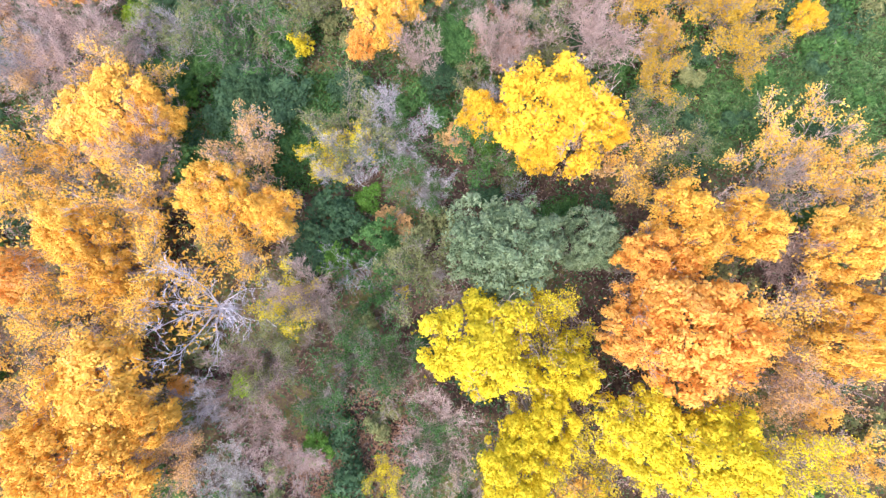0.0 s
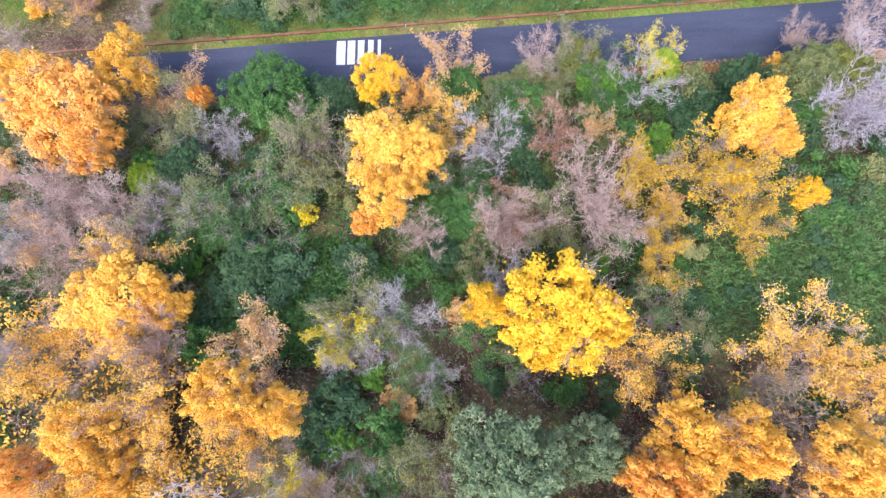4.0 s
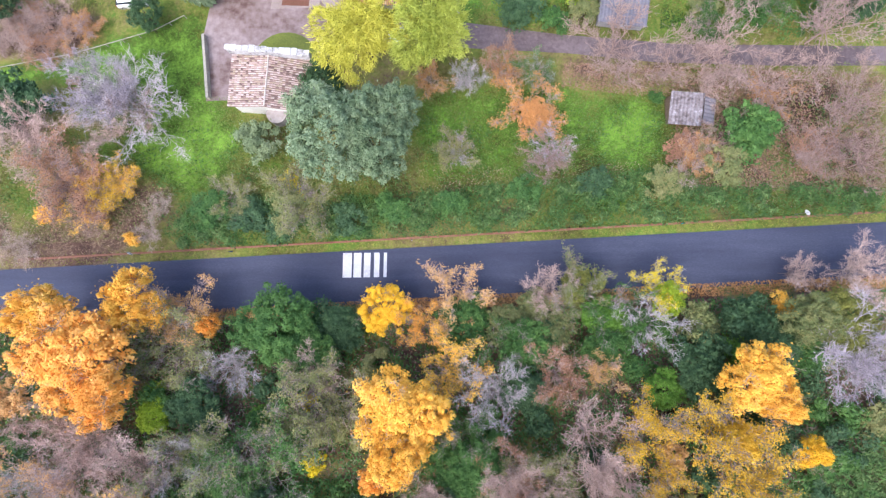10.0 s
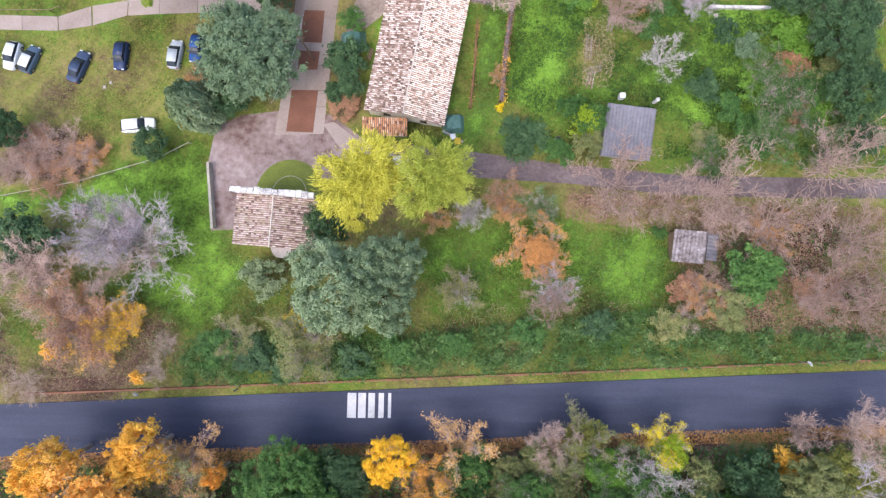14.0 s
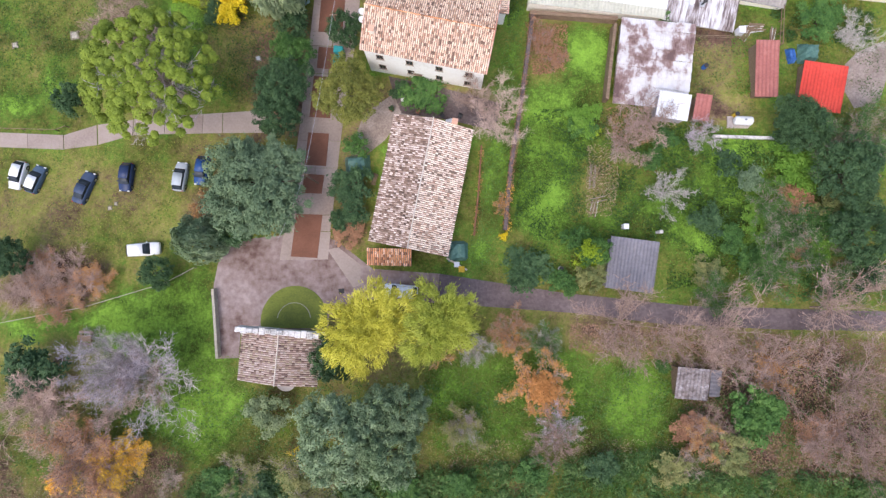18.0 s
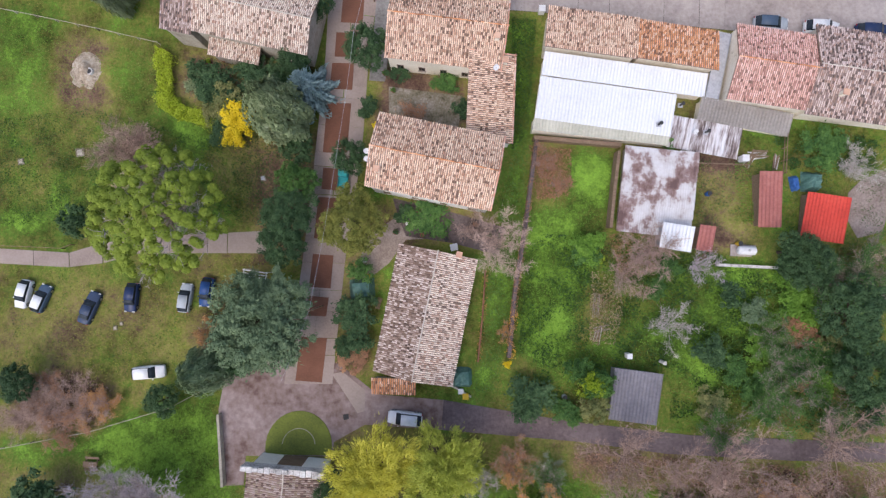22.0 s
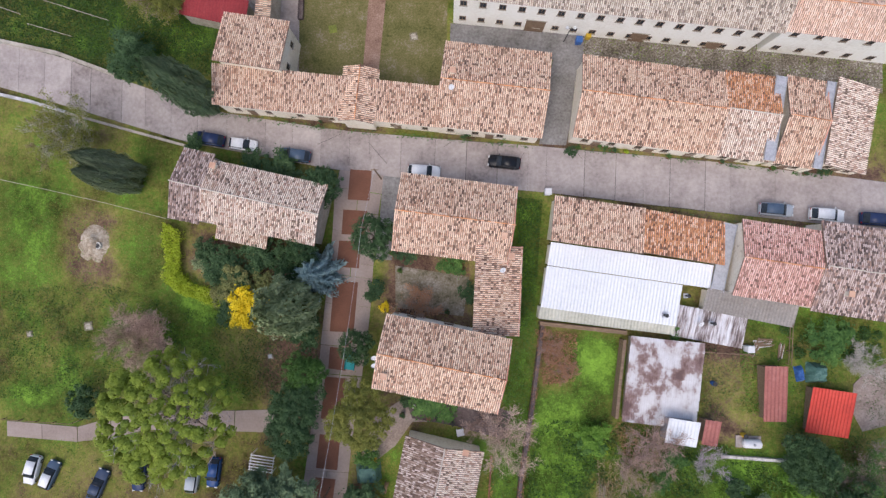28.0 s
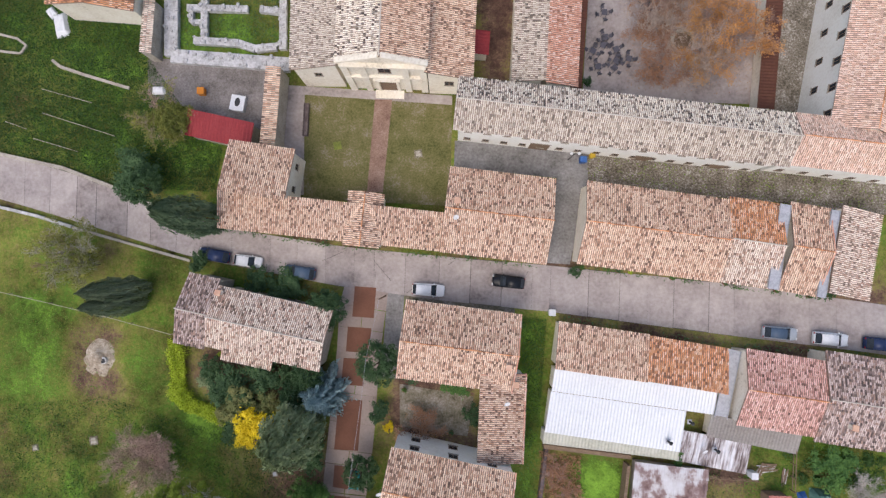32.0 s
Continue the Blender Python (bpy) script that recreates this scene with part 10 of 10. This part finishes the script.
for px, py, pr, pc in ((14.6, 129.6, 0.3, "green"), (19.4, 129.2, 0.32, "dark"), (21.0, 129.0, 0.28, "lime"), (26.6, 128.3, 0.32, "green"), (33.6, 127.6, 0.3, "dark"), (40.2, 126.7, 0.3, "green"), (44.4, 126.0, 0.3, "dark"), (-6.2, 132.4, 0.3, "green"), (-2.0, 132.0, 0.3, "dark"), (6.4, 131.0, 0.3, "green"), (-27.0, 134.4, 0.3, "green"), (-20.6, 133.4, 0.3, "dark")):
    flower_pot(px, py, pr, pc)
ring_well(28.6, 160.7)
cafe_set(17.8, 164.8, 0)
cafe_set(23.5, 165.8, 37)
cafe_set(17.6, 160.2, 74)
cafe_set(19.4, 159.6, 21)
cafe_set(16.2, 159.4, 58)
cafe_set(16.9, 157.2, 5)
cafe_set(19.1, 157, 42)
cafe_set(21.1, 158.3, 79)
cafe_set(24.7, 156.4, 26)
cafe_set(19.4, 158, 63)
cafe_set(17.9, 161.3, 10)
mound(-52.6, 116.3, 2.6)
hatch(-53.3, 104.8, 1.2, 8, 'stone', 'square stone manhole in the lawn')
hatch(-61.9, 103.6, 0.9, 8, 'stone', 'dark round-edged manhole in the lawn')
hatch(-27.2, 101, 0.8, 10)
hatch(-47, 80.6, 0.6, 5, 'stone', 'small manhole in the grass car park')
hatch(-46.2, 81.2, 0.5, 5, 'stone', 'small manhole in the grass car park')
hatch(-19.1, 146.4, 1.1, 8, 'turf', 'mossy drain cover in the church lawn')
hatch(-7.8, 145.3, 1.1, 8, 'stone', 'stone drain cover in the church lawn')
hatch(-15.1, 69.6, 0.7, 8, 'iron', 'iron drain grating in the forecourt')
street_lamp(12.9, 144.4)
bin_(16.1, 144.9, 'yellow', 'yellow waste bin by the cloister range', 0.6, 1.0)
bin_(14.8, 144.3, 'bluetarp', 'blue waste bin by the cloister range', 0.8, 1.1)
bin_(10.5, 123.5, 'whiteplastic', 'white utility cabinet at the street corner', 0.8, 1.2)
bin_(35.9, 103, 'whiteplastic', 'white cabinet beside the patched roof', 0.8, 1.3)
bin_(24.9, 77.2, 'palestone', 'pale box on a garden post', 0.35, 1.6)
bin_(20.8, 77.9, 'whiteplastic', 'white garden sink by the shed', 0.6, 1.2)
bin_(-12.6, 87.7, 'yellow', 'yellow crate in the side garden', 0.6, 0.7)
bin_(-13.1, 89.9, 'whiteplastic', 'white pot in the side garden', 0.6, 0.7)
bin_(0.3, 72.5, 'yellow', 'orange crate beside the porch', 0.7, 0.7)
bin_(-0.3, 73.1, 'whiteplastic', 'white crate beside the porch', 0.6, 0.6)
M["orangebin"] = paint("orange_paint", (0.6, 0.22, 0.03))
bin_(-38.2, 153.9, 'orangebin', 'orange cement mixer drum in the work yard', 0.9, 1.0)
def stone_trough(x, y, ang, l):
    e = root("long_trough", pose(x, y, gz(x, y), 0, 0, ang), "long dark stone trough in the church court", "trough")
    part("base", bm_box(0.7, l, 0.4, (0, 0, 0), 0.03), M["terrace"], e)
    for sx in (-1, 1):
        part("side", bm_box(0.12, l, 0.2, (sx * 0.29, 0, 0.4), 0.02), M["terrace"], e)


stone_trough(-23.5, 150.0, -2, 4.6)
cart(-16, 100.7, 84)
slat_shelter(-27.3, 87.4, 3.3, 2.3, -8)
utility_pole(-18.6, 83.8)
utility_pole(-15.5, 103.5)
utility_pole(-13.7, 118.3)
utility_pole(-12.2, 125.5)
cable([(-21.6, 75.6, 9.8), (-18.6, 83.8, 9.2), (-15.5, 103.5, 8.6), (-13.7, 118.3, 8.2), (-12.2, 125.5, 8.1)])
scatter("wall_weeds", [(-34.9, 135), (-18.4, 132.5), (8.6, 130.1), (8.6, 129.5), (-18.4, 131.9), (-34.8, 134.2)], 21, 0.16, LEAF["under"], "green weeds along the foot of the street walls", "weeds", (0, 0.7), 1.0, 0.5, seed=669, patchy=0.7)
scatter("wall_weeds", [(13.6, 129.9), (32.8, 127.7), (46.7, 125.7), (46.7, 125.1), (32.8, 127.1), (13.6, 129.2)], 21, 0.16, LEAF["under"], "green weeds along the foot of the street walls", "weeds", (0, 0.7), 1.0, 0.5, seed=670, patchy=0.7)
scatter("wall_weeds", [(-9.2, 125), (6.3, 123.2), (6.3, 122.7), (-9.2, 124.5)], 18, 0.16, LEAF["under"], "green weeds along the foot of the street walls", "weeds", (0, 0.7), 1.0, 0.5, seed=671, patchy=0.7)
scatter("wall_weeds", [(11.7, 122.5), (34, 119.1), (53.4, 117.9), (53.4, 118.4), (34, 119.8), (11.7, 123.1)], 15, 0.16, LEAF["under"], "green weeds along the foot of the street walls", "weeds", (0, 0.7), 1.0, 0.5, seed=672, patchy=0.7)
scatter("car_park_grass", [(-64.7, 89), (-26, 90.4), (-25.7, 81.9), (-36.8, 74.4), (-50.5, 73.1), (-62.8, 75.5)], 16, 0.09, LEAF["verge"], "worn olive grass of the car park", "grass", (0, 0.1), 0.8, 0.3, seed=31, patchy=0.6)
scatter("hill_grass", [(-69.3, 126.1), (-41.9, 120), (-42.5, 110.4), (-32.7, 106.4), (-50.4, 104.1), (-52.6, 95.5), (-68.4, 94.6)], 5, 0.1, LEAF["lawn"], "green meadow grass beside the village", "grass", (0, 0.16), 0.9, 0.3, seed=32, patchy=0.5)


def roof_dish(x, y, z):
    e = root("satellite_dish", pose(x, y, z, 0, 0, 20), "white satellite dish on the roof edge", "dish")
    bm = bmesh.new()
    bmesh.ops.create_uvsphere(bm, u_segments=14, v_segments=8, radius=0.38, matrix=Matrix.Diagonal((1, 1, 0.35, 1)))
    bmesh.ops.delete(bm, geom=[v for v in bm.verts if v.co.z > 0.02], context="VERTS")
    part("reflector", bm, M["whiteplastic"], e, m=pose(0, 0, 0.7, 40, 0, 0), smooth=True)
    part("mast", bm_cyl(0.03, 0.03, 1.4, (0, 0, -0.8), 8), M["steel"], e)
    part("feed_arm", bm_box(0.04, 0.5, 0.03, (0, -0.3, 0.75)), M["steel"], e)

roof_dish(-11.6, 102.6, 10.2)
roof_dish(-11.6, 101.7, 10.1)
roof_dish(3.7, 113, 9)
roof_dish(-2.6, 135.8, 7.6)
roof_dish(29.3, 106.2, 5.4)


def valley(a, b, w):
    """A lead-lined gutter between two roofs, on the party wall."""
    a, b = Vector(a), Vector(b)
    d = b - a
    e = root("lead_gutter", Matrix.Translation((a + b) / 2) @ pose(0, 0, 0, 0, 0, math.degrees(math.atan2(d.y, d.x))), "grey lead gutter between terrace roofs", "gutter")
    part("tray", bm_box(d.length, w, 0.1, (0, 0, 0), 0.02), M["lead"], e)
    part("party_wall", bm_box(d.length - 0.4, w * 0.7, 6.5, (0, 0, -6.5)), M["cream"], e)
    for s in (-1, 1):
        part("upstand", bm_box(d.length, 0.08, 0.22, (0, s * w / 2, 0)), M["lead"], e)

valley((39.4, 137.8, 6.9), (37.6, 127, 6.9), 1.3)
valley((45.7, 137.1, 6.9), (43.6, 126, 6.9), 1.0)
valley((33.4, 119.1, 5.6), (31.5, 110.4, 5.6), 1.6)
scatter("yard_weeds", [(15.6, 140.8), (41.8, 138.5), (55.3, 136.9), (55.5, 140.8), (42.7, 143.1), (15.6, 145.3)], 8, 0.14, LEAF["rough"], "moss and weeds between the yard cobbles", "weeds", (0, 0.2), 0.7, 0.6, seed=41, patchy=0.6)
scatter("court_litter", [(21.1, 154.1), (20.4, 168.5), (39.2, 168.5), (38.1, 153.3)], 9, 0.12, LEAF["litter"], "brown leaves fallen in the cloister court", "leaf litter", (0, 0.05), 0.3, seed=42, patchy=0.3)
scatter("dry_grass", [(-60.8, 52.8), (-53.3, 46.2), (-46.8, 44.8), (-39.7, 50.6), (-33.9, 49.9), (-35.2, 43.7), (-60.5, 42.6)], 60, 0.11, LEAF["straw"], "dry tan grass on the bank", "grass", (0, 0.5), 1.2, 0.25, seed=181, patchy=0.6)
scatter("dry_grass", [(-55.7, 46.4), (-36.1, 49.2), (-33.9, 42.6), (-38, 40.5), (-55, 40.3)], 40, 0.1, LEAF["straw"], "dry tan grass on the bank", "grass", (0, 0.4), 1.2, 0.25, seed=50, patchy=0.7)
scatter("dry_grass", [(-4.4, 52), (25.5, 52.7), (25.2, 50.8), (-3, 48.7)], 40, 0.1, LEAF["straw"], "dry tan grass on the bank", "grass", (0, 0.4), 1.2, 0.25, seed=51, patchy=0.7)
scatter("dry_grass", [(27.7, 50.8), (48.3, 49.6), (47.6, 47.1), (27.1, 47)], 40, 0.1, LEAF["straw"], "dry tan grass on the bank", "grass", (0, 0.4), 1.2, 0.25, seed=52, patchy=0.7)


def board_pile(x, y, ang, n=9, seed=1):
    e = root("board_pile", pose(x, y, gz(x, y), 0, 0, ang), "loose pile of weathered boards in the garden", "wood pile")
    rnd = random.Random(seed)
    for k in range(n):
        part("board", bm_box(rnd.uniform(1.4, 2.6), 0.16, 0.04, (0, 0, 0), 0.006), M["wood" if k % 3 else "palestone"], e, m=pose(rnd.uniform(-0.2, 0.2), -0.5 + 0.12 * k, 0.05 + 0.045 * (k % 3), 0, 0, rnd.uniform(-7, 7)))


def roof_pipe(x, y, z, h=0.9):
    e = root("stove_pipe", pose(x, y, z), "dark stove pipe standing on the sheet roof", "chimney")
    part("pipe", bm_cyl(0.13, 0.13, h + 0.4, (0, 0, -0.4), 10), M["iron"], e)
    part("cowl", bm_cyl(0.26, 0.06, 0.2, (0, 0, h + 0.05), 10), M["iron"], e)
    part("collar", bm_box(0.6, 0.6, 0.08, (0, 0, 0.0), 0.02), M["lead"], e)


def trellis(x, y, ang, n=6, w=2.4):
    e = root("bean_trellis", pose(x, y, gz(x, y), 0, 0, ang), "light cane trellis over a bare garden bed", "trellis")
    for k in range(n):
        part("cane", bm_cyl(0.03, 0.02, 1.7, (-w / 2 + w * k / (n - 1), 0.25 * (-1) ** k, -0.2), 5), M["pathslab"], e)
    for s in (-0.25, 0.25):
        part("rail", bm_box(w, 0.05, 0.05, (0, s, 1.3)), M["pathslab"], e)
        part("rail", bm_box(w, 0.05, 0.05, (0, s, 0.7)), M["pathslab"], e)


def barrel(x, y, material, label):
    e = root("barrel", pose(x, y, gz(x, y)), label, "barrel")
    bm = bm_cyl(0.27, 0.31, 0.45, (0, 0, 0), 14)
    bm_cyl(0.31, 0.27, 0.45, (0, 0, 0.45), 14, bm)
    part("body", bm, M[material], e)
    part("rim", bm_cyl(0.29, 0.29, 0.05, (0, 0, 0.88), 14), M["iron"], e)


def gutter_beam(a, b, material, label):
    a, b = Vector(a), Vector(b)
    d = b - a
    e = root("edge_beam", Matrix.Translation((a + b) / 2) @ pose(0, 0, 0, 0, 0, math.degrees(math.atan2(d.y, d.x))), label, "beam")
    part("beam", bm_box(d.length, 0.22, 0.18, (0, 0, -0.05), 0.02), M[material], e)
    for k in range(4):
        part("post", bm_box(0.14, 0.14, 3.6, (-d.length / 2 + 0.2 + (d.length - 0.4) * k / 3, 0, -3.65)), M["wood"], e)

board_pile(38.2, 103.7, 5, 9, 1)
board_pile(36.9, 103, 60, 7, 2)
board_pile(40, 102.6, 80, 6, 3)
board_pile(30.5, 90.5, 30, 6, 4)
board_pile(17, 80.3, 75, 8, 5)
trellis(16.8, 84.2, 85, 7, 3.0)
trellis(17.4, 81.3, 12, 5, 2.0)
trellis(19.6, 87.2, 80, 5, 2.0)
barrel(31.4, 98.5, 'bluetarp', 'faded blue plastic barrel in the yard')
barrel(12.8, 72.6, 'whiteplastic', 'pale plastic barrel by the hedge')
barrel(34.9, 92.1, 'yellow', 'rusty yellow oil drum by the tank')
roof_pipe(24.9, 107.3, 5.3)
roof_pipe(27.7, 109.8, 5.3)
roof_pipe(30.9, 106.3, 5.3)
gutter_beam((29.9, 103.3, 5.0), (28.6, 94.5, 5.0), "yellow", "ochre edge beam beside the rusty roof")
wall_run("dark weathered wall at the edge of the garden plot", [(20, 104), (19.3, 99), (18.7, 94.1)], 0.4, 1.6, M["wood"], "garden_wall")


def oval_board(x, y, ang):
    e = root("water_tank", pose(x, y, gz(x, y), 0, 0, ang), "white square water tank with a dark oval opening", "tank")
    part("body", bm_box(1.9, 2.1, 0.9, (0, 0, 0), 0.05), M["whiteplastic"], e)
    part("oval_hatch", bm_cyl(0.36, 0.36, 0.06, (0, 0, 0), 18), M["iron"], e, "dark oval hatch", m=Matrix.Translation((0, 0.1, 0.9)) @ Matrix.Diagonal((1, 1.7, 1, 1)))
    part("rim", bm_box(2.0, 2.2, 0.06, (0, 0, 0.82), 0.02), M["whiteplastic"], e)

oval_board(-33, 152.2, -10)
wall_run("dark crack across a concrete street slab", [(-21.1, 130.3), (-17.7, 131.8)], 0.05, 0.077, M["joint"], "slab_crack", category="crack", kind="structure", under=0.1)
wall_run("dark crack across a concrete street slab", [(-9.3, 125.9), (-2.6, 130.5)], 0.05, 0.077, M["joint"], "slab_crack", category="crack", kind="structure", under=0.1)
wall_run("dark crack across a concrete street slab", [(-14, 130.6), (-11.2, 127.3)], 0.05, 0.077, M["joint"], "slab_crack", category="crack", kind="structure", under=0.1)
wall_run("dark crack across a concrete street slab", [(5.5, 125.5), (7.4, 129)], 0.05, 0.077, M["joint"], "slab_crack", category="crack", kind="structure", under=0.1)
wall_run("dark crack across a concrete street slab", [(13.6, 130.5), (15.8, 127.3)], 0.05, 0.077, M["joint"], "slab_crack", category="crack", kind="structure", under=0.1)
